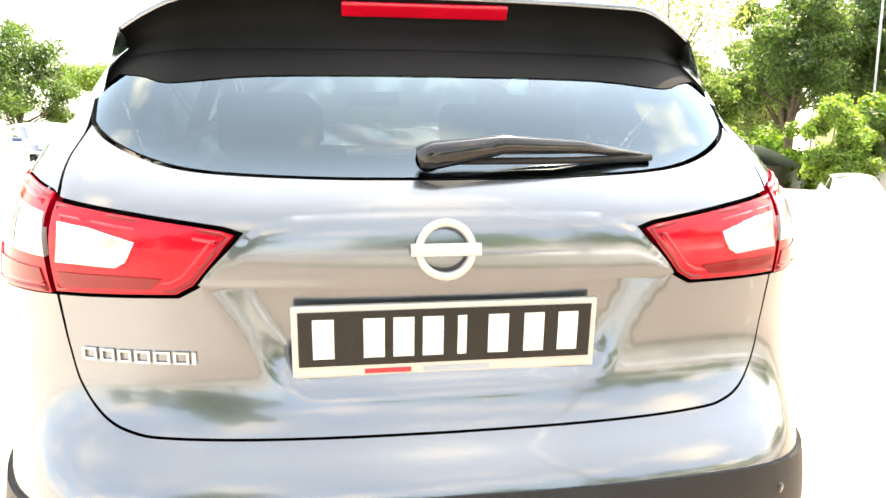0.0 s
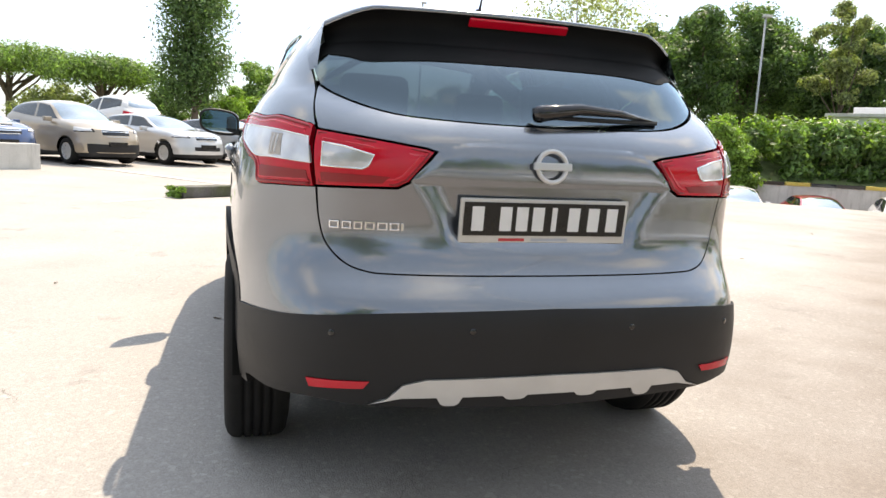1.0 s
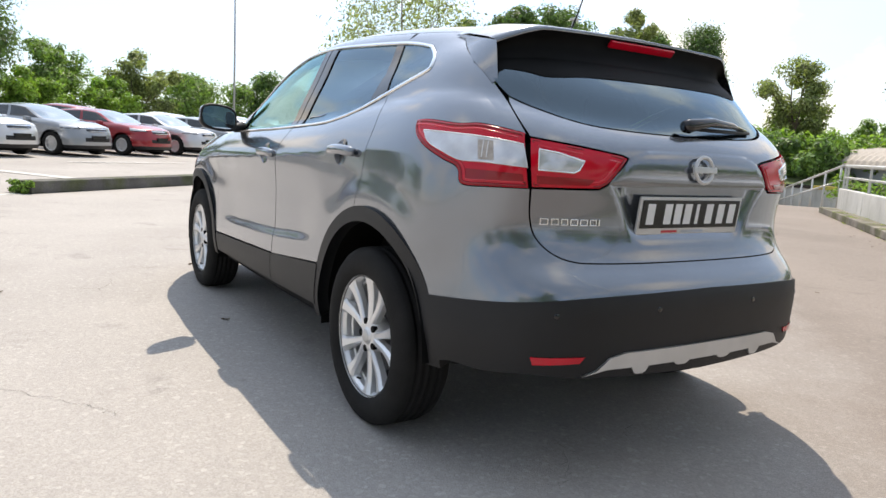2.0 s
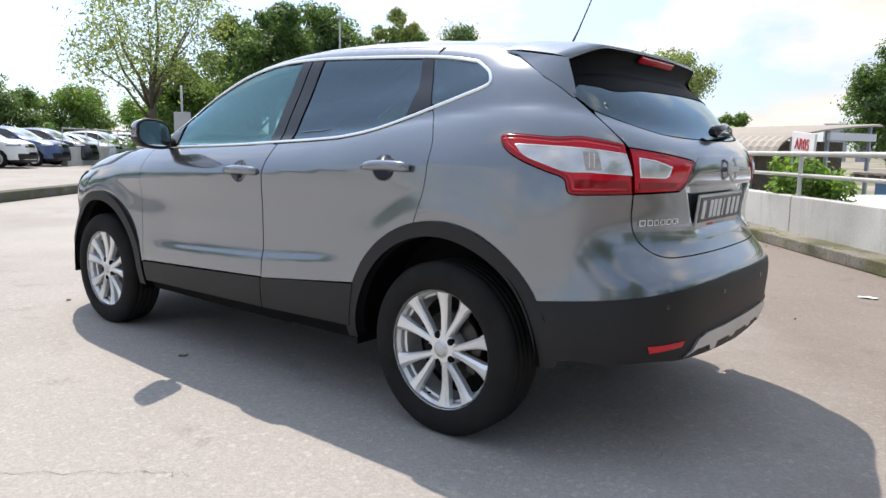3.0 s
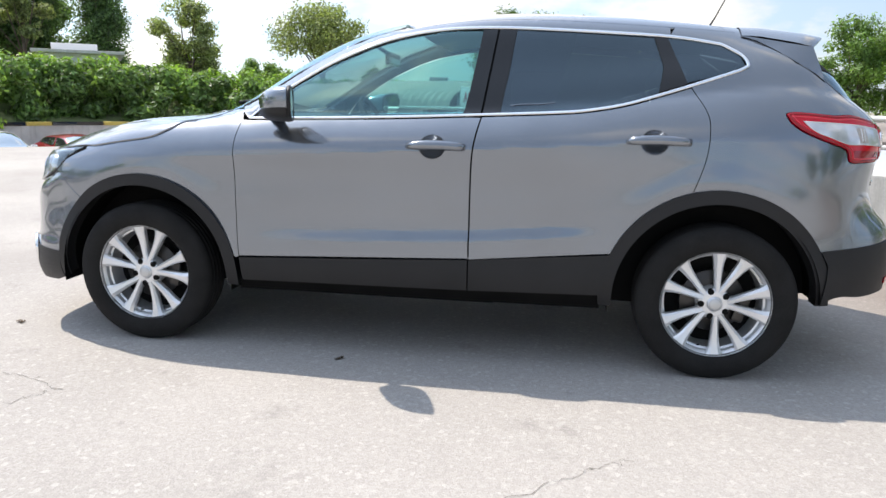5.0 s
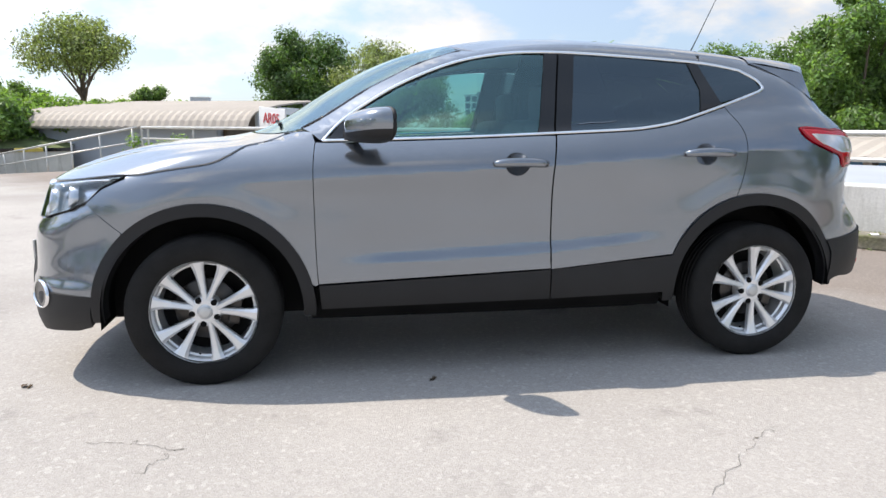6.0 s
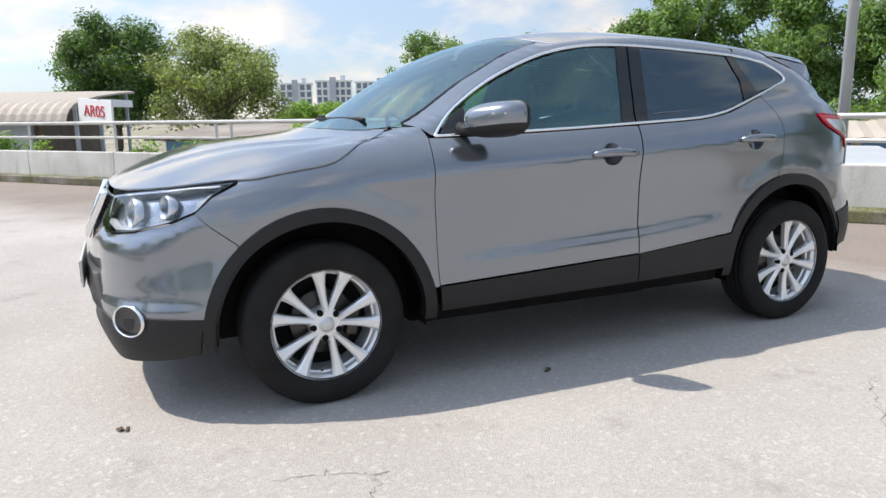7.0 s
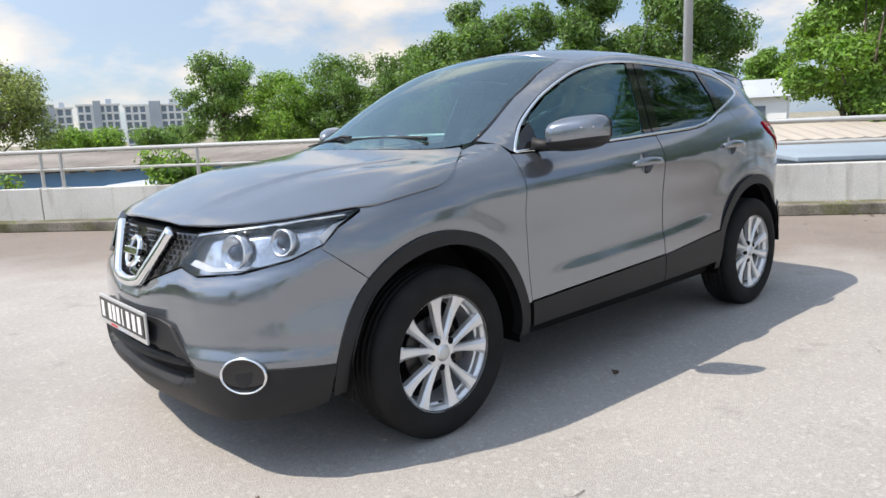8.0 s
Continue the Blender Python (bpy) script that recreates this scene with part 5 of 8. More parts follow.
for sgn in (1, -1):
    me = bpy.data.meshes.new("inner_shell")
    q = quads[mask]
    used, inv = np.unique(q, return_inverse=True)
    me.from_pydata((vin[used] * np.array([1, sgn, 1])).tolist(), [], inv.reshape(-1, 4).tolist())
    part("inner_shell", me, M["dark"], car, soft=True)

def step01(t):
    t = min(1.0, max(0.0, t))
    return t * t * (3 - 2 * t)


def press(x, z):
    """How far the side's sheet metal is pressed in: a crease along the handles, a scallop low on the doors, flares round the arches."""
    dz = max(0.0, .964 + .060 * (1.2 - min(x, 2.3)) - z)
    ends = step01((x + .38) / .30) * step01((3.02 - x) / .30)
    d = (.0088 * (1 - math.exp(-dz / .044)) + .016 * min(dz, .30)) * ends * step01((z - .46) / .26)
    zc = clad_z(x) + .103
    env = step01((2.12 - x) / .36) * step01((x - .46) / .30)
    d += .0095 * env * step01((zc + .29 - z) / .25) * step01((z - zc + .026) / .052)
    r, cz = min((math.hypot(x - c[0], z - c[1]), c[1]) for c in (RS, FS))
    return d + .009 * step01((r - .505) / .10) * (1 - step01((r - .62) / .33)) * step01(((z - cz) / max(r, .01) - .70) / .22)


def press_round(u, z):
    """The same pressing, met from round the tail."""
    return press(skin_point("arear", (u, z))[0].x, z)


# doors, each with its cladding, glass, handle
doors = []
for s in (0, 1):
    doors.append([part("front_door", panel_mesh("front_door", DF + [(1.07, clad_z(1.07))] + BG[::-1] + belt(1.035, 2.13)[::-1], "side", inset=0.0035, step=0.014, mirror=bool(s), dent=press), M["paint"], car),
                  part("rear_door", panel_mesh("rear_door", BG + [(.45, clad_z(.45))] + arc(RS[0], RS[1], .478, 24, 76) + RG[::-1] + belt(.15, 1.035)[::-1], "side", inset=0.0035, step=0.014, mirror=bool(s), dent=press), M["paint"], car)])
for s in (0, 1):
    fd, rd = doors[s]
    mir = bool(s)
    part("door_cladding", panel_mesh("door_cladding", [(2.14, .330), (2.15, clad_z(2.15)), (1.62, clad_z(1.62)), (1.07, clad_z(1.07)), (1.07, .338)], "side", inset=0.003, off=0.005, depth=0.02, mirror=mir), M["clad"], fd, "matt black plastic")
    part("door_cladding", panel_mesh("door_cladding", [(1.07, .338), (1.07, clad_z(1.07)), (.75, clad_z(.75)), (.45, clad_z(.45)), (.475, .350)], "side", inset=0.003, off=0.005, depth=0.02, mirror=mir), M["clad"], rd, "matt black plastic")
    g1 = [(1.945, 1.092), (1.40, 1.105), (1.118, 1.118), (1.10, 1.20), (1.052, 1.486), (1.22, 1.484), (1.41, 1.452), (1.57, 1.404), (1.76, 1.322), (1.915, 1.232), (1.945, 1.205)]
    part("window", panel_mesh("window", g1, "side", off=-0.004, depth=0.004, mirror=mir), M["glass"], fd, "green tinted side glass")
    g2 = [(.955, 1.124), (.70, 1.138), (.57, 1.150), (.43, 1.176), (.285, 1.220), (.265, 1.33), (.305, 1.458), (.65, 1.479), (.90, 1.489), (.925, 1.30)]
    part("window", panel_mesh("window", g2, "side", off=-0.004, depth=0.004, mirror=mir), M["tint_glass"], rd, "dark tinted side glass")
    # black pillar covers and the mirror's triangle
    part("pillar_cover", panel_mesh("pillar_cover", [(1.118, 1.116), (1.040, 1.120), (.985, 1.493), (1.052, 1.490), (1.10, 1.20)], "side", inset=0.001, off=0.001, mirror=mir), M["gloss_black"], fd, "satin black pillar cover")
    part("pillar_cover", panel_mesh("pillar_cover", [(1.032, 1.120), (.955, 1.122), (.925, 1.30), (.90, 1.490), (.978, 1.493)], "side", inset=0.001, off=0.001, mirror=mir), M["gloss_black"], rd, "satin black pillar cover")
    part("pillar_cover", panel_mesh("pillar_cover", [(.285, 1.222), (.165, 1.258), (.245, 1.455), (.305, 1.460), (.265, 1.33)], "side", inset=0.001, off=0.001, mirror=mir), M["gloss_black"], rd, "satin black pillar cover")
    part("mirror_mount", panel_mesh("mirror_mount", [(2.09, 1.088), (1.945, 1.092), (1.945, 1.205), (2.03, 1.155)], "side", inset=0.001, off=0.002, mirror=mir), M["gloss_black"], fd, "black triangular mirror mount")
    # handles with a finger bowl
    for door, x0, x1, z in ((fd, 1.352, 1.098, .975), (rd, .412, .158, 1.018)):
        xc = x0 * .56 + x1 * .44
        bowl = [(xc + .058 * math.cos(a * math.pi / 16), z + .052 * math.sin(a * math.pi / 16)) for a in range(32)]
        me = panel_mesh("handle_bowl", bowl, "side", step=0.012, off=0.0012, depth=0.001, mirror=mir, dent=press)
        h0, n0 = skin_point("side", (xc, z))
        if mir:
            h0 = Vector((h0.x, -h0.y, h0.z)); n0 = Vector((n0.x, -n0.y, n0.z))
        nn = []
        for v in me.vertices:
            d = v.co - h0
            nn.append(tuple((n0 - d * 16.0).normalized()))
        me.normals_split_custom_set_from_vertices(nn)
        part("handle_bowl", me, M["paint"], door)
        pts = []
        for k in range(9):
            f = k / 8
            h, n = skin_point("side", (x0 + (x1 - x0) * f, z + 0.004 * math.sin(f * math.pi)))
            p = h + n * (0.002 + 0.016 * math.sin(min(1, max(0, f * 1.0)) * math.pi) ** 0.45)
            pts.append((p.x, -p.y if mir else p.y, p.z))
        bm = tube_bm(pts, 0.014, 12, radii=[.013, .0175, .0205, .021, .021, .021, .021, .020, .016])
        for v in bm.verts:
            q = skin_point("side", (v.co.x, v.co.z))[0]
            v.co.y += (abs(q.y) - abs(v.co.y)) * .25 * (-1 if mir else 1)
        part("handle", bm, M["paint"], door, soft=True)

panel("centre_pillar", [(1.085, 1.112), (.985, 1.118), (.94, 1.494), (1.035, 1.494)], "side", "dark", car, off=-0.007, depth=0.02)
# chrome surround of the side windows
loop = WL + WR[1:] + WT[1:-1]
ribbon("window_trim", shrink(tidy(loop), 0.007), "side", 0.014, 0.006, "chrome", car, "bright chrome window surround", closed=True)
# small rear quarter glass
panel("quarter_glass", [(.180, 1.262), (-.040, 1.319), (-.072, 1.338), (-.050, 1.382), (.025, 1.429), (.255, 1.459)], "side", "tint_glass", car, "dark tinted quarter glass", off=-0.003, depth=0.003)

# roof edge line shared by roof panel and side frame
jv = int(np.argmin(np.abs(GRID[ns // 2, :, 1] - 0.575) + (GRID[ns // 2, :, 2] < 1.4)))
edge = [tuple(GRID[i, jv]) for i in range(0, ns, 3)]
edge = [p for p in edge if -0.12 < p[0] < 1.42 and p[1] > 0.42]
edge.sort(key=lambda p: p[0])
roof_r, roof_f = edge[0], edge[-1]
scr = [(1.44, .485), (1.65, .532), (1.93, .582), (2.10, .612), (2.21, .628)]            # windscreen's side edge in plan
scr_side = [(x, skin_point("top", (x, y))[0].z) for x, y in scr]
side_frame = [(.235, 1.4695)] + [p for p in WT if p[0] > .24][:-1] + [(2.13, 1.085), (2.17, 1.118)] + scr_side[::-1] + [(p[0], p[2]) for p in edge[::-1] if .235 < p[0] < 1.40] + [(.235, edge[min(range(len(edge)), key=lambda i: abs(edge[i][0] - .235))][2])]
panel("side_frame", side_frame, "side", "paint", car, step=0.025, depth=0.03)
# roof
half_roof = [(p[0], p[1]) for p in edge if p[0] < 1.38]
front_r = curve([(1.40, .50), (1.455, .36), (1.475, .18), (1.48, 0)])
rear_r = curve([(-.135, 0), (-.13, .20), (-.118, .36), (-.10, .47)])
roof_half = rear_r + half_roof + front_r
panel("roof", roof_half + [(x, -y) for x, y in roof_half[::-1]], "top", "paint", car, twin=False, inset=0.004, step=0.05, depth=0.02)

# quarter, rear pillar and the painted top of the rear bumper, in one sweep round the corner
GAP = [(-.08, .50, 1.492), (-.13, .575, 1.45), (-.23, .622, 1.39), (-.36, .632, 1.31), (-.49, .637, 1.215), (-.605, .642, 1.115)]
LAMP = [(-.605, .642, 1.118), (-.50, .735, 1.142), (-.42, .77, 1.140), (-.30, .80, 1.150), (-.24, .808, 1.150), (-.218, .812, 1.140), (-.24, .82, 1.10), (-.30, .825, 1.062), (-.40, .81, 1.022), (-.45, .80, 1.006), (-.47, .797, .99), (-.487, .79, .948), (-.56, .73, .946), (-.645, .645, .948)]
DOWN = [(-.645, .645, .93), (-.645, .640, .86), (-.655, .622, .80), (-.69, .58, .752), (-.725, .52, .728), (-.755, .42, .722), (-.775, 0, .720)]
BLACK = [(-.835, 0, .640), (-.80, .44, .632), (-.74, .62, .618), (-.65, .73, .602), (-.50, .80, .588), (-.405, .84, .580)]
ar = lambda pts: [(AR(x, y), z) for x, y, z in pts]
side_ar = lambda pts: [(AR(*skin_point("side", p)[0].xy), p[1]) for p in pts]
up = side_ar(RG[::-1]) + side_ar([p for p in WL if p[0] < .15]) + side_ar(WR[1:]) + side_ar([p for p in WT if p[0] < .235]) + [(AR(.235, .61), 1.4695)]
top_e = [(AR(p[0], p[1]), p[2]) for p in edge[::-1] if -.06 < p[0] < .235]
quarter = up + top_e + ar(curve(GAP)) + ar(curve(LAMP)[1:]) + ar(curve(DOWN)) + ar(curve(BLACK)) + side_ar(arc(RS[0], RS[1], .478, 151, 76, 24))
panel("rear_quarter", quarter, "arear", "paint", car, step=0.024, depth=0.014, dent=press_round)

# rear bumper, lower black part, from wheel to wheel
low = [(-.43, .835, .36), (-.50, .80, .385), (-.60, .75, .380), (-.72, .64, .388), (-.79, .48, .375), (-.805, 0, .360)]
hb = ar(curve(BLACK)) + [(AR(-.44, .84), .52)] + ar(curve(low))
rear_bumper = panel("rear_bumper", hb + [(-u, z) for u, z in hb[::-1]], "arear", "clad", car, "matt black plastic lower bumper", twin=False, off=0.008, depth=0.05, step=0.035)[0]
sk = [(AR(-.79, .51), .384), (AR(-.80, .46), .40), (AR(-.81, .42), .438), (AR(-.82, .36), .452), (AR(-.83, 0), .455)]
teeth = []
for yc, dd in ((0.29, .024), (0.105, .012)):
    teeth += [(AR(-.81, yc + f * .036), .402 - dd * max(0.0, 1 - f ** 4)) for f in (-1, -.7, -.4, 0, .4, .7, 1)]
tl = sorted([(AR(-.82, 0), .402)] + teeth + [(AR(-.80, .42), .402)])
skid = sk + [(-u, z) for u, z in sk[:-1][::-1]] + [(-u, z) for u, z in tl[::-1][:-1]] + tl
panel("skid_trim", skid, "arear", "satin", rear_bumper, "satin silver trim", twin=False, off=0.016, depth=0.02, step=0.03)
for sg in (1, -1):
    rf = [(AR(-.73, .665) * sg, .445), (AR(-.80, .51) * sg, .447), (AR(-.795, .525) * sg, .427), (AR(-.73, .655) * sg, .421)]
    panel("reflector", rf, "arear", "red_lens", rear_bumper, "red reflector", twin=False, off=0.012, depth=0.01)
    for yy, zz in ((.60, .575), (.22, .585)):
        h, n = skin_point("arear", (AR(-.76, yy) * sg, zz))
        bm = lathe_bm([(.0, .0032), (.008, .0032), (.0095, .002), (.0095, -.004)], 16)
        sensor = part("parking_sensor", bm, M["gloss_black"], rear_bumper, soft=True)
        sensor.matrix_basis = Matrix.Translation(h + n * 0.006) @ n.to_track_quat("Y", "Z").to_matrix().to_4x4()

# tail lamps: outer half on the body, inner half on the gate
SEAM_T, SEAM_B = (-.605, .642, 1.112), (-.645, .645, .952)
outer = ar(curve(LAMP))
lamp_o = panel("tail_lamp", outer, "arear", "red_lens", car, "red and clear tail lamp", inset=0.004, off=0.004, depth=0.02, step=0.02)
wo = ar(curve([(-.285, .82, 1.112), (-.40, .79, 1.107), (-.52, .73, 1.098), (-.615, .655, 1.082)])) + ar([(-.625, .652, 1.05), (-.637, .65, 1.012)]) + ar(curve([(-.637, .65, 1.012), (-.54, .745, 1.020), (-.47, .79, 1.022), (-.40, .812, 1.045), (-.33, .825, 1.072), (-.285, .82, 1.112)]))
for s in (0, 1):
    part("clear_lens", panel_mesh("clear_lens", wo, "arear", step=0.02, off=0.0065, depth=0.004, mirror=bool(s)), M["tail_clear"], lamp_o[s], "clear white lens")
    ind = [(AR(-.512, .755), 1.088), (AR(-.55, .722), 1.085), (AR(-.556, .715), 1.028), (AR(-.520, .75), 1.028)]
    part("indicator", panel_mesh("indicator", ind, "arear", step=0.02, off=0.0075, depth=0.002, mirror=bool(s)), M["amber_grey"], lamp_o[s], "ribbed grey indicator bulb cover")
    for x, y in ((-.528, .742), (-.540, .732)):
        rib = [(AR(x, y), 1.034), (AR(x, y), 1.058), (AR(x, y), 1.083)]
        part("indicator_rib", ribbon_mesh("indicator_rib", rib, "arear", 0.004, 0.011, mirror=bool(s)), M["clear_lens"], lamp_o[s])
    part("light_guide", ribbon_mesh("light_guide", shrink(tidy(outer), 0.021), "arear", 0.006, 0.0066, True, bool(s)), M["light_guide"], lamp_o[s], "bright red light guide", soft=True)
    part("lens_rim", ribbon_mesh("lens_rim", shrink(tidy(wo), 0.002), "arear", 0.005, 0.0095, True, bool(s)), M["tail_clear"], lamp_o[s], "silver lens rim", soft=True)
    lowo = [(AR(-.50, .785), .998), (AR(-.56, .735), .996), (AR(-.625, .66), .992), (AR(-.63, .655), .968), (AR(-.56, .73), .966), (AR(-.50, .785), .968)]
    part("lower_lens", panel_mesh("lower_lens", lowo, "arear", step=0.02, off=0.0062, depth=0.003, mirror=bool(s)), M["dark_red"], lamp_o[s], "dark red lower lens")
    edge_l = shrink(tidy(outer), 0.010)
    part("lens_edge", ribbon_mesh("lens_edge", edge_l, "arear", 0.009, 0.0066, True, bool(s)), M["dark_red"], lamp_o[s], "dark red lens edge", soft=True)

GATE_L = [(.642, 1.105), (.52, 1.087), (.36, 1.064), (.335, 1.056), (.365, 1.02), (.405, .972), (.435, .956), (.645, .952)]
gate_x = -0.70
gl = [(AR(skin_point("rear", (y, z))[0].x, y), z) for y, z in GATE_L]
lid_low = [(-.645, .640, .86), (-.655, .622, .80), (-.69, .58, .752), (-.725, .52, .728), (-.755, .42, .722), (-.775, 0, .720)]
gbot = curve([(-.693, 0, 1.140), (-.69, .20, 1.142), (-.67, .40, 1.152), (-.62, .50, 1.172), (-.54, .59, 1.208), (-.475, .625, 1.236)])
gate_half = ar(gbot) + ar([(-.49, .634, 1.215), (-.605, .640, 1.118)]) + gl + ar(curve([(-.645, .643, .93)] + lid_low))
def recess(u, z):
    """Hollow round the number plate: deepest under the grip, slanting sides, fading out below."""
    side = AR(-.74, .315 + (z - .83) * .62) - abs(u)
    return 0.026 * step01(side / 0.07) * step01((z - .778) / .07) * step01((.985 - z) / .012)


tailgate = panel("tailgate", gate_half + [(-u, z) for u, z in gate_half[::-1]], "arear", "paint", car, twin=False, inset=0.004, step=0.016, depth=0.016, dent=recess)[0]
for s in (0, 1):
    lampg = part("tail_lamp", panel_mesh("tail_lamp", gl, "arear", step=0.02, inset=0.004, off=0.004, depth=0.02, mirror=bool(s)), M["red_lens"], car, "red and clear tail lamp")
    wg = [(AR(-.655, .628), 1.068), (AR(-.69, .58), 1.060), (AR(-.725, .505), 1.040), (AR(-.722, .52), 1.012), (AR(-.715, .535), 1.004), (AR(-.66, .63), 1.008)]
    part("clear_lens", panel_mesh("clear_lens", wg, "arear", step=0.02, off=0.0065, depth=0.004, mirror=bool(s)), M["tail_clear"], lampg, "clear white lens")
    part("lens_edge", ribbon_mesh("lens_edge", shrink(tidy(gl), 0.009), "arear", 0.008, 0.0066, True, bool(s)), M["dark_red"], lampg, "dark red lens edge", soft=True)
    part("light_guide", ribbon_mesh("light_guide", shrink(tidy(gl), 0.022), "arear", 0.007, 0.0068, True, bool(s)), M["light_guide"], lampg, "bright red light guide", soft=True)
    part("lens_rim", ribbon_mesh("lens_rim", tidy(wg), "arear", 0.006, 0.0105, True, bool(s)), M["chrome"], lampg, "silver lens rim", soft=True)
    lowr = [(AR(-.655, .63), .990), (AR(-.72, .52), .988), (AR(-.73, .46), .985), (AR(-.725, .48), .968), (AR(-.66, .63), .966)]
    part("lower_lens", panel_mesh("lower_lens", lowr, "arear", step=0.02, off=0.0068, depth=0.003, mirror=bool(s)), M["dark_red"], lampg, "dark red lower lens")
# grip moulding over the number plate
gar = [(AR(-.74, y), z) for y, z in curve([(0, 1.092), (.19, 1.088), (.27, 1.080), (.315, 1.062), (.345, 1.035), (.398, .982), (.385, .972), (.20, .968), (0, .966)])]
def raised(u, z):
    """Proud face of the grip, rounded over at its edge."""
    u = abs(u)
    d = 1.0
    for (ua, za), (ub, zb) in zip(gar, gar[1:]):
        l2 = (ub - ua) ** 2 + (zb - za) ** 2
        t = min(1.0, max(0.0, ((u - ua) * (ub - ua) + (z - za) * (zb - za)) / l2)) if l2 else 0
        d = min(d, math.hypot(u - ua - t * (ub - ua), z - za - t * (zb - za)))
    return -0.005 * math.sqrt(1 - (1 - min(1.0, d / 0.03)) ** 2)


panel("grip_moulding", gar + [(-u, z) for u, z in gar[::-1]], "arear", "paint", tailgate, twin=False, off=0.002, depth=0.007, step=0.012, dent=raised)
# number plate, rear
plate = part_of("number_plate", "black number plate with a silver frame")
plate.parent = car


def plate_parts(p, w, h, seed):
    """Plate facing +y of its own frame, lettering as plain bars."""
    bm = box_bm(-w / 2, w / 2, -0.010, 0.0, -h / 2, h / 2, 0.004)
    part("plate_frame", bm, M["satin"], p)
    part("plate_face", box_bm(-w / 2 + .011, w / 2 - .011, 0.0, 0.003, -h / 2 + .022, h / 2 - .011, 0.001), M["black_plate"], p)
    xs = [-.40, -.285, -.165, -.045, .05, .145, .24, .40]
    for i, x in enumerate(xs):
        wd = .032 if i != 3 else .014
        part("character_bar", box_bm(x * w - wd * w * 1.05, x * w + wd * w * 1.05, 0.003, 0.0045, -h * .22, h * .32), M["white_plate"], p)
    for x0, x1 in ((-.14, .08), (.12, .27)):
        part("maker_bar", box_bm(x0 * w, x1 * w, 0.0, 0.0012, -h / 2 + .006, -h / 2 + .014), M["grey_wall"] if x0 < 0 else M["red_paint"], p)


plate.matrix_basis = Matrix.Translation((-.738, 0, .873)) @ pose(0, 0, 0, 0, 0, 90) @ pose(0, 0, 0, -6)
plate_parts(plate, 0.520, 0.128, 1)
# maker's badge (ring and bar) and the model name as a plain strip of blocks
bm = bmesh.new()
lathe_bm([(.036, 0), (.038, .006), (.0435, .008), (.049, .005), (.050, 0)], 40, bm, axis="y")
box_bm(-.057, .057, 0, .011, -.0105, .0105, 0.003, bm)
badge = part("badge", bm, M["satin"], tailgate, "chrome ring badge", soft=False)
badge.matrix_basis = Matrix.Translation((-.776, .010, 1.03)) @ pose(0, 0, 0, 0, 0, 90) @ pose(0, 0, 0, 6)
bx = 0.0
for i, wd in enumerate((.028, .026, .024, .027, .028, .026, .006)):
    y0 = .608 - bx
    h, n = skin_point("rear", (y0 - wd / 2, .85))
    bm = bmesh.new()
    if wd > .01:
        for xa, xb, za, zb in ((-wd / 2, wd / 2, .0070, .0105), (-wd / 2, wd / 2, -.0105, -.0070), (-wd / 2, -wd / 2 + .0042, -.0070, .0070), (wd / 2 - .0042, wd / 2, -.0070, .0070)):
            box_bm(xa, xb, 0, .004, za, zb, 0.0008, bm)
    else:
        box_bm(-wd / 2, wd / 2, 0, .004, -.0105, .0105, 0.001, bm)
    ob = part("name_block", bm, M["chrome"], tailgate, "chrome name block")
    ob.matrix_basis = Matrix.Translation(h + n * 0.001) @ n.to_track_quat("Y", "Z").to_matrix().to_4x4()
    bx += wd + .005
# rear glass; an added dark panel paints the spoiler's shade on its head
gtop = curve([(-.40, .632, 1.288), (-.33, .60, 1.345), (-.30, .50, 1.40), (-.34, .30, 1.418), (-.37, 0, 1.42)])
gh = ar(gbot) + ar([(-.45, .632, 1.255)]) + ar(gtop)
panel("rear_window", gh + [(-u, z) for u, z in gh[::-1]], "arear", "tint_glass", tailgate, "dark tinted rear window", twin=False, inset=0.003, off=-0.003, depth=0.004, step=0.03)
bh = ar(curve([(-.50, 0, 1.322), (-.497, .30, 1.320), (-.475, .46, 1.308), (-.45, .535, 1.322), (-.41, .60, 1.330)])) + ar([(-.38, .628, 1.300)]) + ar(gtop[3:])
panel("glass_band", bh + [(-u, z) for u, z in bh[::-1]], "arear", "dark", tailgate, "dark panel for the shade under the spoiler", twin=False, off=-0.001, depth=0.002, step=0.03)


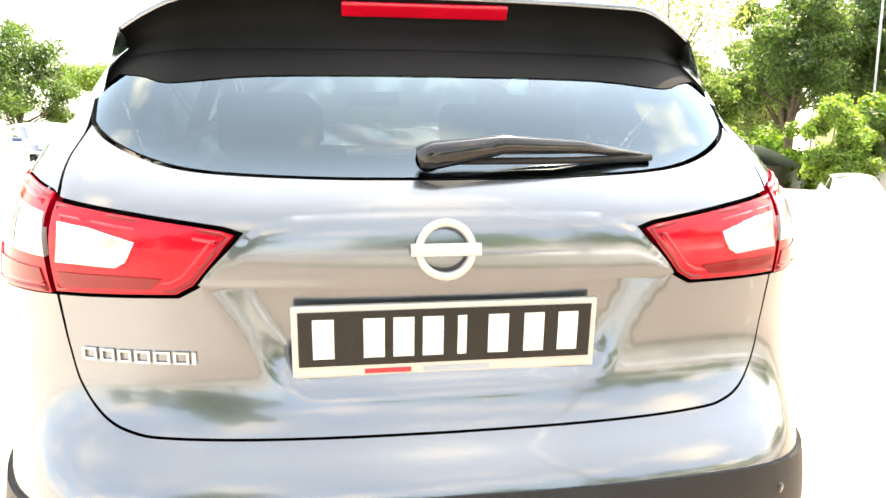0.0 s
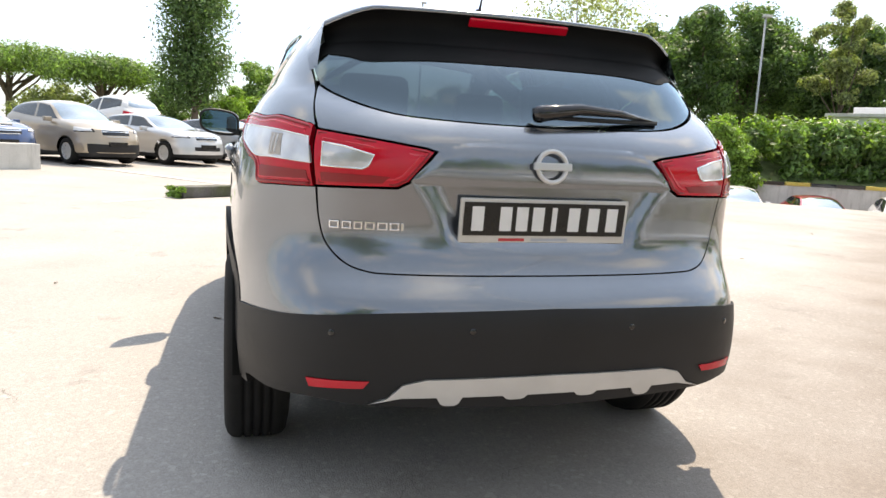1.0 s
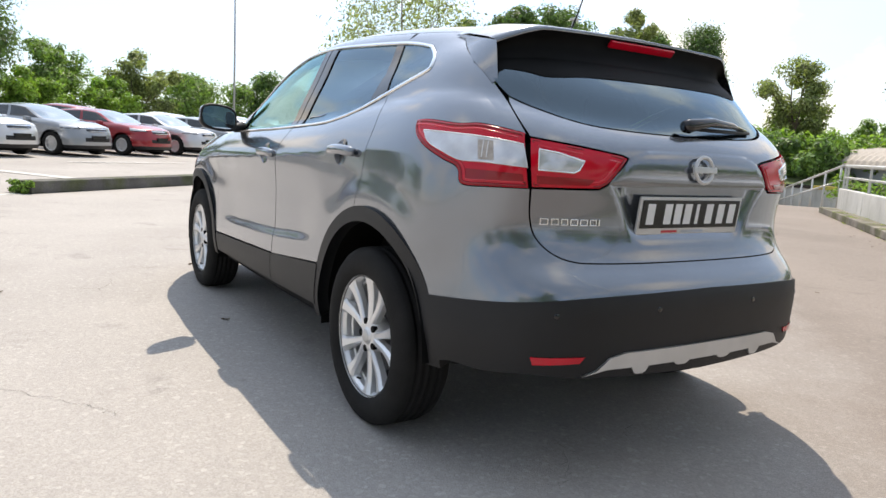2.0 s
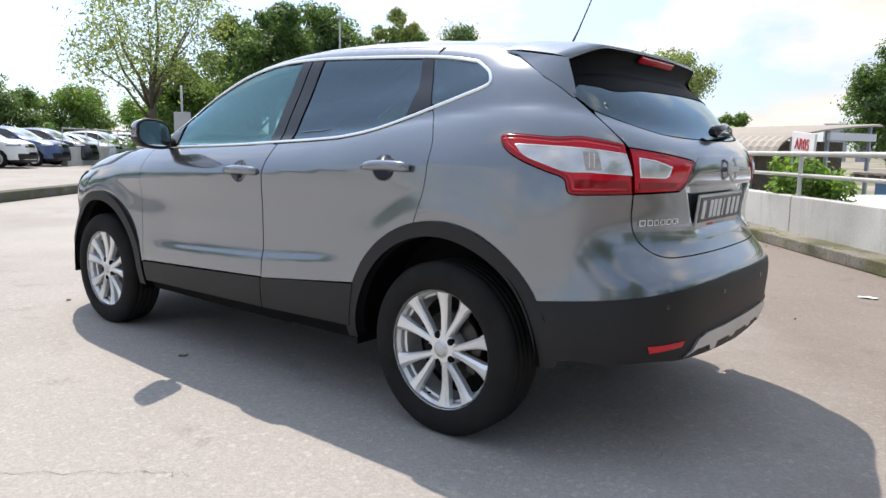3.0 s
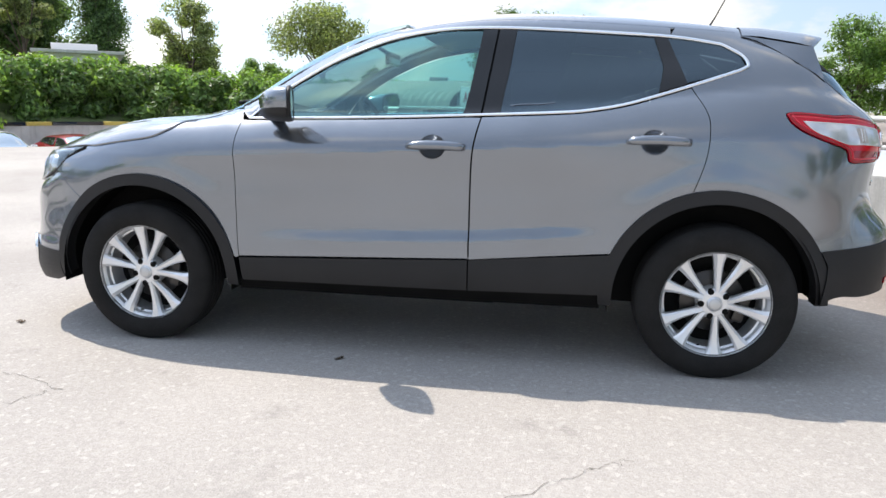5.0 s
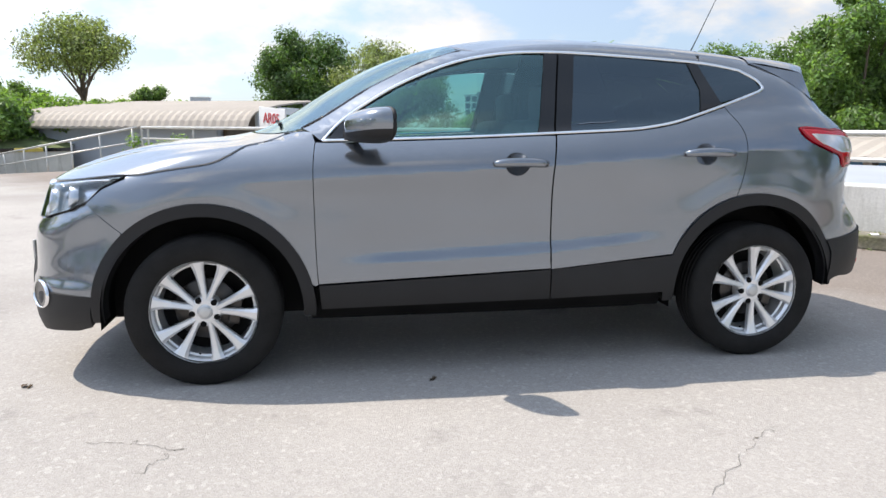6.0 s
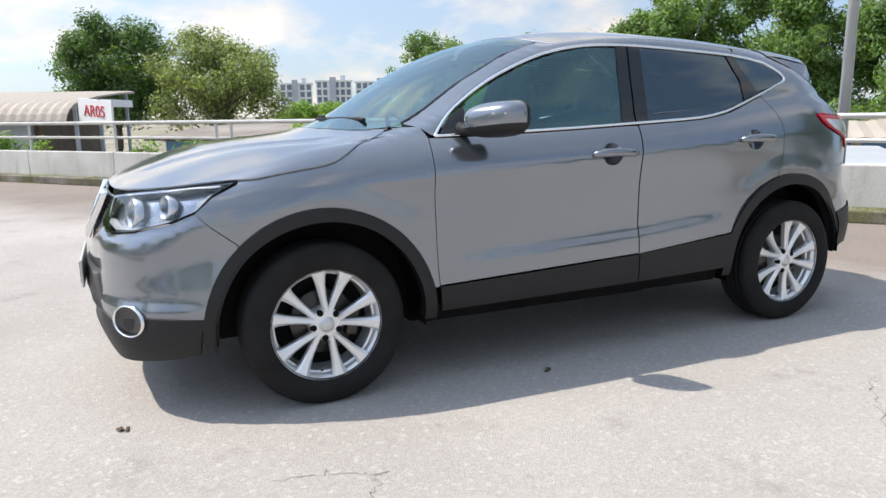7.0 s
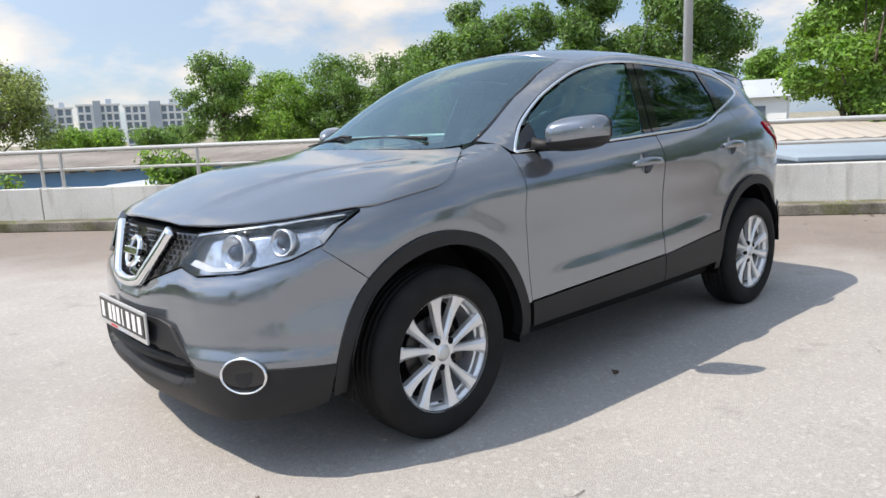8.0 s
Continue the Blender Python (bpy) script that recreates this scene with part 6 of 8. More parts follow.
def spoiler():
    """Roof spoiler: painted top, black underside and end cheeks."""
    def sect(y):
        a = abs(y)
        k = min(1.0, a / 0.60)
        xt = -.452 + .030 * k ** 2 + .13 * max(0, k - .78) ** 1.2 * 3
        zt = 1.483 - .012 * k ** 2 - .10 * max(0, k - .74) ** 1.5 * 3.6
        xr = -.115 + .0 * k
        f, n = skin_point("top", (max(-.115, -.13 + .06 * k), y * .94))
        g = skin_point("arear", (AR(-.36, a * .99) * (1 if y >= 0 else -1), 1.375 - .05 * max(0, k - .7)))[0]
        return f + n * 0.004, Vector((xt, y, zt)), g
    top, under = bmesh.new(), bmesh.new()
    ys = [(-.60 + 1.2 * i / 44) for i in range(45)]
    rt, ru = [], []
    for y in ys:
        f, t, g = sect(y)
        m = f.lerp(t, .5) + Vector((0, 0, .008))
        rt.append([top.verts.new(p) for p in (f, f.lerp(m, .5) + Vector((0, 0, .004)), m, m.lerp(t, .55) + Vector((0, 0, .004)), t, t + Vector((.004, 0, -.008)))])
        e = t + Vector((.004, 0, -.008))
        ru.append([under.verts.new(p) for p in (e, e.lerp(g, .33) + Vector((.030, 0, .010)), e.lerp(g, .66) + Vector((.034, 0, .006)), g)])
    for r, bm in ((rt, top), (ru, under)):
        for a, b in zip(r, r[1:]):
            for k in range(len(a) - 1):
                bm.faces.new((a[k], a[k + 1], b[k + 1], b[k]))
        bmesh.ops.recalc_face_normals(bm, faces=bm.faces[:])
    sp = part("roof_spoiler", top, M["paint"], car, soft=True)
    part("spoiler_underside", under, M["dark"], sp, "black underside", soft=True)
    for sg in (1, -1):
        bm = bmesh.new()
        # end fin: a thin curved blade from the spoiler's tip down along the glass
        f0, tip, _ = sect(.60)
        lowp = [Vector((-.388, .612, 1.350)), Vector((-.412, .622, 1.285))]
        ptsB = [f0, f0.lerp(tip, .35), f0.lerp(tip, .7), tip] + lowp
        ptsA = [f0 + Vector((.006, .004, -.004))] + [skin_point("arear", (AR(x, y), z))[0] for x, y, z in ((-.13, .572, 1.452), (-.20, .605, 1.412), (-.28, .628, 1.358), (-.36, .634, 1.312), (-.405, .634, 1.278))]
        A = [bm.verts.new((p.x, (p.y + .005) * sg, p.z)) for p in ptsA]
        B = [bm.verts.new((p.x, (p.y + .001) * sg, p.z)) for p in ptsB]
        for i in range(5):
            bm.faces.new((A[i], A[i + 1], B[i + 1], B[i]))
        bmesh.ops.recalc_face_normals(bm, faces=bm.faces[:])
        part("end_cheek", bm, M["paint"], sp, soft=True)
    bm = box_bm(-.006, .006, -.165, .165, -.014, .014, 0.004)
    part("brake_light", bm, M["red_lens"], sp, "red high brake light").matrix_basis = pose(-.440, 0, 1.455, 0, -38, 0)


spoiler()
# antenna
bm = tube_bm([(-.03, 0, 1.548), (-.07, 0, 1.62), (-.215, 0, 1.93)], .003, 8, radii=[.006, .0035, .0018])
lathe_bm([(.0, .032), (.010, .030), (.018, .012), (.022, .0)], 16, bm, axis="z", centre=(-.028, 0, 1.545))
part("antenna", bm, M["gloss_black"], car, soft=True)
# rear wiper
bm = tube_bm([(-.703, .045, 1.172), (-.708, .02, 1.178), (-.700, -.10, 1.196), (-.680, -.24, 1.192), (-.648, -.37, 1.178)], .012, 8, radii=[.020, .024, .017, .012, .006])
wiper = part("rear_wiper", bm, M["gloss_black"], car, "black rear wiper", soft=True)
part("wiper_blade", tube_bm([(-.697, -.02, 1.168), (-.683, -.20, 1.168), (-.645, -.39, 1.172)], .007, 6), M["clad"], wiper, soft=True)
part("wiper_pivot", lathe_bm([(.0, .02), (.016, .018), (.022, 0)], 16, axis="x", centre=(-.712, .03, 1.172)), M["gloss_black"], wiper, soft=True)

# ---- front ----
HOOD = curve([(3.408, 0), (3.405, .16), (3.39, .32), (3.32, .51), (3.18, .665), (2.95, .793), (2.82, .826), (2.62, .838), (2.53, .818), (2.46, .775), (2.36, .69), (2.30, .645)]) + curve([(2.285, .618), (2.36, .545), (2.43, .40), (2.475, .2), (2.485, 0)])
def crease(x, y):
    """Raised middle of the bonnet, falling away outside two pressed lines."""
    out = abs(y) - (.24 + (3.38 - x) * .30)
    return 0.008 * step01(out / .045) * (1 - step01((out - .06) / .16)) * step01((3.36 - x) / .15) * step01((x - 2.46) / .12)


panel("bonnet", HOOD + [(x, -y) for x, y in HOOD[::-1]], "top", "paint", car, twin=False, inset=0.002, step=0.02, depth=0.014, dent=crease)
hood_side = [(x, skin_point("top", (x, y))[0].z) for x, y in curve([(2.95, .795), (2.82, .828), (2.62, .840), (2.53, .820), (2.46, .777), (2.36, .692), (2.30, .647)])]
wing = DF[::-1] + [(2.165, 1.118)] + [(2.23, 1.118)] + hood_side[::-1] + [(2.955, .925), (3.05, .875), (3.105, .825), (3.12, .81)] + [(2.97, .69)] + arc(FS[0], FS[1], .478, 47, 166, 30) + [(2.165, .44)]
panel("front_wing", wing, "side", "paint", car, step=0.016, depth=0.014, dent=press)
# shoulder of the wing under the bonnet's rear corner
sh = [(2.95, .775), (2.82, .808), (2.62, .818), (2.53, .800), (2.46, .755), (2.36, .672), (2.30, .630), (2.22, .655), (2.166, .72), (2.166, .79), (2.40, .835), (2.60, .858), (2.86, .842), (2.95, .80)]
panel("wing_shoulder", sh, "top", "paint", car, step=0.03, off=-0.009, depth=0.004)
# windscreen and scuttle
SC = curve([(2.475, 0), (2.46, .22), (2.415, .40), (2.35, .525), (2.27, .60), (2.215, .625)]) + scr[::-1][1:] + curve([(1.44, .485), (1.462, .36), (1.482, .18), (1.487, 0)])[1:]
panel("windscreen", SC + [(x, -y) for x, y in SC[::-1]], "top", "screen_glass", car, "clear windscreen with a green tint", twin=False, inset=0.004, off=-0.003, depth=0.004, step=0.05)
ribbon("windscreen_seal", scr, "top", 0.014, 0.004, "gloss_black", car, "black windscreen seal")
cw = curve([(2.44, -.58), (2.49, -.3), (2.50, 0), (2.49, .3), (2.44, .58)])
bm = tube_bm([(x - .03 - .35 * max(0, abs(y) - .35), y, 1.078) for x, y in cw], .028, 8)
part("scuttle", bm, M["clad"], car, "black plastic scuttle", soft=True)
for y0, y1 in ((.42, -.16), (-.10, -.56)):
    a, b = skin_point("top", (2.365 - .14 * abs(y0), y0))[0], skin_point("top", (2.40 - .17 * abs(y1), y1))[0]
    wp = part("windscreen_wiper", tube_bm([a + Vector((.012, .02, .0)), a + Vector((.012, -.05, .006)), a.lerp(b, .5) + Vector((.010, 0, .009)), b + Vector((.004, 0, .005))], .008, 8, radii=[.009, .008, .006, .004]), M["clad"], car, "black windscreen wiper", soft=True)
# headlamps
HL = [(3.44, .365, .752), (3.425, .455, .722), (3.34, .62, .738), (3.21, .745, .778), (3.11, .80, .822), (3.05, .803, .878), (2.955, .80, .928), (3.07, .745, .917), (3.19, .665, .903), (3.32, .525, .884), (3.38, .42, .868)]
af = lambda pts: [(AF(x, y), z) for x, y, z in pts]
hl = af(HL)
for s in (0, 1):
    mir = bool(s)
    lamp = part("headlamp", panel_mesh("headlamp", hl, "afront", step=0.02, inset=0.003, off=-0.042, depth=0.004, mirror=mir), M["lamp_inner"], car, "clear headlamp with chrome bowls")
    part("lens", panel_mesh("lens", hl, "afront", step=0.02, inset=0.003, off=0.002, depth=0.004, mirror=mir), M["lamp_glass"], lamp, "clear lens")
    ring = shrink(tidy(hl), 0.003)
    part("lamp_rim", ribbon_mesh("lamp_rim", ring, "afront", 0.004, 0.003, True, mir, sink=0.046), M["gloss_black"], lamp, "black lamp edge")
    top_l = af([(3.01, .782, .912), (3.07, .745, .908), (3.19, .665, .894), (3.32, .525, .875), (3.375, .425, .860)])
    part("top_strip", ribbon_mesh("top_strip", top_l, "afront", 0.005, 0.004, False, mir), M["chrome"], lamp, "bright strip along the top")
    inn = af([(3.11, .795, .828), (3.05, .80, .872), (2.965, .80, .925), (3.05, .765, .898), (3.11, .772, .856)])
    part("outer_bezel", panel_mesh("outer_bezel", inn, "afront", step=0.02, off=-0.026, depth=0.02, mirror=mir), M["satin"], lamp, "grey bezel")
    drl = af([(3.428, .40, .762), (3.40, .50, .742), (3.32, .625, .752), (3.30, .64, .765), (3.385, .505, .757), (3.415, .42, .780)])
    part("running_light", panel_mesh("running_light", drl, "afront", step=0.02, off=-0.016, depth=0.024, mirror=mir), M["clear_lens"], lamp, "white running light strip")
    for (x, y, z), r in (((3.315, .56, .812), .056), ((3.20, .69, .842), .043)):
        h, n = skin_point("afront", (AF(x, y), z))
        if mir:
            h = Vector((h.x, -h.y, h.z)); n = Vector((n.x, -n.y, n.z))
        d = (n * .45 + Vector((1, 0, 0)) * .6).normalized()
        mtx = Matrix.Translation(h - n * 0.030) @ d.to_track_quat("Y", "Z").to_matrix().to_4x4()
        o = part("lamp_bowl", lathe_bm([(r * 1.12, -.02), (r * 1.12, .014), (r, .016), (r * .92, .0), (r * .6, -.012), (0, -.018)], 28), M["lamp_inner"], lamp, soft=True)
        o.matrix_basis = mtx
        o2 = part("projector", lathe_bm([(0, .026), (r * .3, .022), (r * .5, .010), (r * .58, -.01)], 24), M["projector"], lamp, "dark glass projector", soft=True)
        o2.matrix_basis = mtx
# painted front bumper
fb = af([(3.50, 0, .655), (3.50, .09, .658), (3.49, .17, .685), (3.47, .26, .715), (3.44, .36, .748)] + HL[1:5]) + [(AF(*skin_point("side", (3.118, .812))[0].xy), .812)]
fb += [(AF(*skin_point("side", p)[0].xy), p[1]) for p in [(2.972, .69)] + arc(FS[0], FS[1], .478, 46, 9, 12)]
fb += af([(3.10, .835, .412), (3.22, .78, .416), (3.32, .72, .418), (3.38, .66, .41), (3.43, .58, .385), (3.47, .48, .41), (3.49, .41, .48), (3.50, .35, .545), (3.51, .28, .558), (3.515, 0, .56)])
TOP_U, TOP_Z = zip(*af([(3.50, 0, .655), (3.50, .09, .658), (3.49, .17, .685), (3.47, .26, .715), (3.44, .36, .745), (3.425, .455, .722), (3.34, .62, .738), (3.21, .745, .778), (3.11, .80, .822)]))


def bumper_press(u, z):
    """A ledge under the lamps and grille, and a hollow below it."""
    u = abs(u)
    edge_z = float(np.interp(u, TOP_U, TOP_Z))
    fade = step01((AF(3.02, .84) - u) / .12)
    return fade * (.011 * step01((z - edge_z + .050) / .050) + .013 * step01((edge_z - .055 - z) / .15) * step01((z - .43) / .06))


front_bumper = panel("front_bumper", fb + [(-u, z) for u, z in fb[::-1]], "afront", "paint", car, twin=False, inset=0.002, step=0.02, depth=0.016, dent=bumper_press)[0]
lb = af([(3.515, 0, .56), (3.51, .28, .558), (3.50, .35, .545), (3.49, .41, .48), (3.47, .48, .41), (3.43, .58, .385), (3.38, .66, .41), (3.32, .72, .418), (3.22, .78, .416), (3.10, .835, .412)]) + [(AF(3.115, .81), .36), (AF(3.13, .79), .27)] + af([(3.20, .75, .245), (3.34, .62, .23), (3.44, .42, .225), (3.47, 0, .222)])
IN_U, IN_T = zip(*af([(3.52, 0, .462), (3.515, .24, .458), (3.49, .42, .437), (3.475, .475, .415)]))
IL_U, IN_B = zip(*af([(3.51, 0, .305), (3.49, .36, .316), (3.465, .485, .350)]))


def intake_press(u, z):
    """The deep mouth of the lower intake."""
    u = abs(u)
    return .065 * step01((z - float(np.interp(u, IL_U, IN_B))) / .030) * step01((float(np.interp(u, IN_U, IN_T)) - z) / .014) * step01((IN_U[-1] - u) / .025)


low_b = panel("lower_bumper", lb + [(-u, z) for u, z in lb[::-1]], "afront", "clad", front_bumper, "matt black plastic lower bumper", twin=False, inset=0.001, off=0.004, depth=0.04, step=0.012, dent=intake_press)[0]
it = af([(3.52, 0, .462), (3.515, .24, .458), (3.49, .42, .437), (3.475, .475, .415), (3.465, .485, .350), (3.49, .36, .316), (3.51, 0, .305)])
panel("lower_intake", it + [(-u, z) for u, z in it[::-1]], "afront", "dark", front_bumper, "black lower intake", twin=False, inset=0.012, off=-0.055, depth=0.004, step=0.04)
ribbon("intake_bar", [(AF(3.50, y), .402 + .012 * (abs(y) / .46) ** 2) for y in [(-.46 + .92 * i / 20) for i in range(21)]], "afront", 0.018, -0.014, "clad", front_bumper, "dark grey intake bar", twin=False, sink=0.05)
for sg in (1, -1):
    h, n = skin_point("afront", (AF(3.37, .655), .397))
    h, n = Vector((h.x, h.y * sg, h.z)), Vector((n.x, n.y * sg, n.z))
    mtx = Matrix.Translation(h) @ n.to_track_quat("Y", "Z").to_matrix().to_4x4() @ Matrix.Diagonal((1.22, 1, .90, 1))
    fog = part("fog_lamp", lathe_bm([(.0, .003), (.03, .003), (.056, .004), (.063, .006)], 32), M["gloss_black"], car, "fog lamp in a chrome ring", soft=True)
    fog.matrix_basis = mtx
    part("chrome_ring", lathe_bm([(.062, .0), (.063, .008), (.0655, .012), (.068, .012), (.0705, .008), (.071, .0)], 40), M["chrome"], fog, "chrome ring", soft=True)
# upper grille: dark mesh, chrome V and badge
gr = af([(3.43, 0, .872), (3.41, .30, .868), (3.36, .47, .868), (3.38, .43, .848), (3.44, .362, .752), (3.47, .26, .718), (3.49, .17, .688), (3.50, .09, .66), (3.50, 0, .657)])
grille = panel("grille", gr + [(-u, z) for u, z in gr[::-1]], "afront", "gloss_black", car, "black mesh grille with a chrome V", twin=False, inset=0.003, off=-0.010, depth=0.012, step=0.03)[0]
bm = bmesh.new()
for r in range(9):
    z = .70 + r * .019
    for c in range(-16, 17):
        y = c * .029 + (.0145 if r % 2 else 0)
        if abs(y) > .20 + (z - .70) * 1.35 or abs(y) < .05:
            continue
        h, n = skin_point("front", (y, z))
        e = .011
        q = [bm.verts.new(h + n * (-.007) + Vector((0, dy * e, dz * e * .62))) for dy, dz in ((1, 0), (.5, 1), (-.5, 1), (-1, 0), (-.5, -1), (.5, -1))]
        q2 = [bm.verts.new(v.co + n * .006 + (v.co - h) * .25) for v in q]
        for k in range(6):
            bm.faces.new((q[k], q[(k + 1) % 6], q2[(k + 1) % 6], q2[k]))
tagged(part("grille_mesh", bm, M["gloss_black"], grille, "fine black mesh"), kind="stuff")
V = curve([(-.262, .866), (-.205, .79), (-.135, .70), (-.10, .675), (0, .664), (.10, .675), (.135, .70), (.205, .79), (.262, .866)])
for sg in (1,):
    vl = [(AF(skin_point("front", (y, z))[0].x, y), z) for y, z in V]
    ribbon("chrome_v", vl, "afront", 0.044, 0.022, "chrome", grille, "chrome V", twin=False)
bm = bmesh.new()
lathe_bm([(.043, 0), (.046, .010), (.056, .014), (.064, .010), (.066, 0)], 40, bm, axis="y")
box_bm(-.074, .074, 0, .018, -.014, .014, 0.003, bm)
h, n = skin_point("front", (0, .772))
fbadge = part("badge", bm, M["chrome"], grille, "chrome ring badge")
fbadge.matrix_basis = Matrix.Translation(h + n * .004) @ n.to_track_quat("Y", "Z").to_matrix().to_4x4()
fplate = part_of("number_plate", "black number plate with a silver frame")
fplate.parent = car
fplate.matrix_basis = Matrix.Translation((3.548, 0, .522)) @ pose(0, 0, 0, 0, 0, -90)
plate_parts(fplate, 0.520, 0.120, 2)

# ---- cladding round the arches, sills ----
for s in (0, 1):
    mir = bool(s)
    fa = arc(FS[0], FS[1], .480, -5, 184, 44) + [(2.185, .305), (2.218, .305)] + arc(FS[0], FS[1], .426, 184, -5, 44)
    part("wheel_arch_trim", panel_mesh("wheel_arch_trim", fa, "side", step=0.03, off=0.006, depth=0.05, mirror=mir), M["clad"], car, "matt black arch trim")
    ra = arc(RS[0], RS[1], .481, 0, 180, 44) + arc(RS[0], RS[1], .424, 180, 0, 44) + [(.438, .305), (.492, .305)]
    part("wheel_arch_trim", panel_mesh("wheel_arch_trim", ra, "side", step=0.03, off=0.002, depth=0.05, mirror=mir), M["clad"], car, "matt black arch trim")
    sl = [(2.15, .29), (2.165, .35), (1.07, .358), (.44, .37), (.44, .31)]
    # near-black colour paints the shade that the tucked-in sill lies in
    part("sill", panel_mesh("sill", sl, "side", step=0.04, off=-0.040, depth=0.05, mirror=mir), M["dark"], car, "sill coloured near black for the shade under the doors")
    sg = -1 if mir else 1
    # wells
    for cx, cz in (RS, FS):
        bm = bmesh.new()
        prof = [(cx + .436, .27)] + arc(cx, cz, .436, 2, 178, 30) + [(cx - .436, .35 if cx < 1 else .27)]
        outv = [bm.verts.new((x, .862 * sg, z)) for x, z in prof]
        inv_ = [bm.verts.new((x, .64 * sg, z)) for x, z in prof]
        for i in range(len(prof) - 1):
            bm.faces.new((outv[i], outv[i + 1], inv_[i + 1], inv_[i]))
        bm.faces.new(inv_)
        bmesh.ops.recalc_face_normals(bm, faces=bm.faces[:])
        part("wheel_well", bm, M["dark"], car, soft=False)
# floor pan, exhaust
part("floor_pan", box_bm(-.22, 3.05, -.60, .60, .25, .30, .02), M["dark"], car)
# beams added to stop sunlight leaking down past the cabin floor
for sg in (1, -1):
    part("sill_beam", box_bm(.47, 2.17, min(.58 * sg, .80 * sg), max(.58 * sg, .80 * sg), .285, .40, .01), M["dark"], car)
# tray added to deepen the shade on the ground between the wheels
part("underside_tray", box_bm(.47, 2.17, -.578, .578, .20, .26, .02), M["dark"], car)
part("exhaust", tube_bm([(.6, -.30, .27), (-.40, -.38, .28), (-.58, -.40, .30)], .032, 12), M["disc"], car, soft=True)

# ---- door mirrors ----
def mirror_shell(sg, low, high, grow=0.0):
    """A band of the mirror housing between two heights: square-shouldered, flat at the back, tapered outwards."""
    bm = bmesh.new()
    bmesh.ops.create_uvsphere(bm, u_segments=40, v_segments=28, radius=1.0)
    f = lambda a, p: math.copysign(abs(a) ** p, a)
    out = [v for v in bm.verts if not low - .09 <= v.co.z <= high + .09]
    bmesh.ops.delete(bm, geom=out, context="VERTS")
    for v in bm.verts:
        x, y, z = v.co
        z = min(high, max(low, z))
        x, y, z = f(x, .62), f(y, .55), f(z, .62)
        if x < 0:
            x *= .12
        top = 1 - .20 * max(0.0, x) ** 2 * (z > 0) - .10 * max(0.0, y)
        px = 1.862 + x * (.128 + grow) * (1 - .26 * y) - .032 * y
        pz = 1.150 + z * (.074 + grow) * top + .010 * y
        v.co = Vector((px, sg * (.952 + y * (.112 + grow)), pz))
    bmesh.ops.recalc_face_normals(bm, faces=bm.faces[:])
    return bm


for s in (0, 1):
    sg = -1 if s else 1
    mir_t = part("door_mirror", mirror_shell(sg, -.80, 1.0), M["paint"], car, "grey door mirror", soft=True)
    part("lower_shell", mirror_shell(sg, -1.0, -.22, .003), M["clad"], mir_t, "black lower shell", soft=True)
    bm = bmesh.new()
    f = lambda a, p: math.copysign(abs(a) ** p, a)
    bmesh.ops.create_circle(bm, cap_ends=True, segments=36, radius=1.0)
    for v in bm.verts:
        y, z = f(v.co.x, .6), f(v.co.y, .62)
        v.co = Vector((1.862 - .032 * y - .0185, sg * (.954 + y * .100), 1.150 + z * .063 * (1 - .10 * max(0.0, y)) + .010 * y))
    bmesh.ops.recalc_face_normals(bm, faces=bm.faces[:])
    if bm.faces[:][0].normal.x > 0:
        bmesh.ops.reverse_faces(bm, faces=bm.faces[:])
    part("mirror_glass", bm, M["mirror"], mir_t, "mirror glass")
    bm = bmesh.new()
    rim_ = [(1.862 - .032 * f(math.cos(a), .6) - .012, sg * (.954 + f(math.cos(a), .6) * .104), 1.150 + f(math.sin(a), .62) * .067 * (1 - .10 * max(0.0, math.cos(a))) + .010 * f(math.cos(a), .6)) for a in [k * math.pi / 24 for k in range(48)]]
    part("glass_surround", tube_bm(rim_, .0085, 8, closed=True), M["clad"], mir_t, "black rim round the glass", soft=True)
    part("mirror_foot", tube_bm([(2.00, sg * .775, 1.108), (1.965, sg * .83, 1.098), (1.935, sg * .89, 1.100), (1.915, sg * .94, 1.115)], .022, 12, radii=[.030, .024, .024, .034]), M["clad"], mir_t, "black mirror foot", soft=True)
    part("indicator_strip", box_bm(-.005, .003, -.030, .030, -.0022, .0022, .001), M["satin"], mir_t, "clear indicator strip").matrix_basis = pose(1.936, sg * 1.022, 1.172, 0, 0, sg * 45)


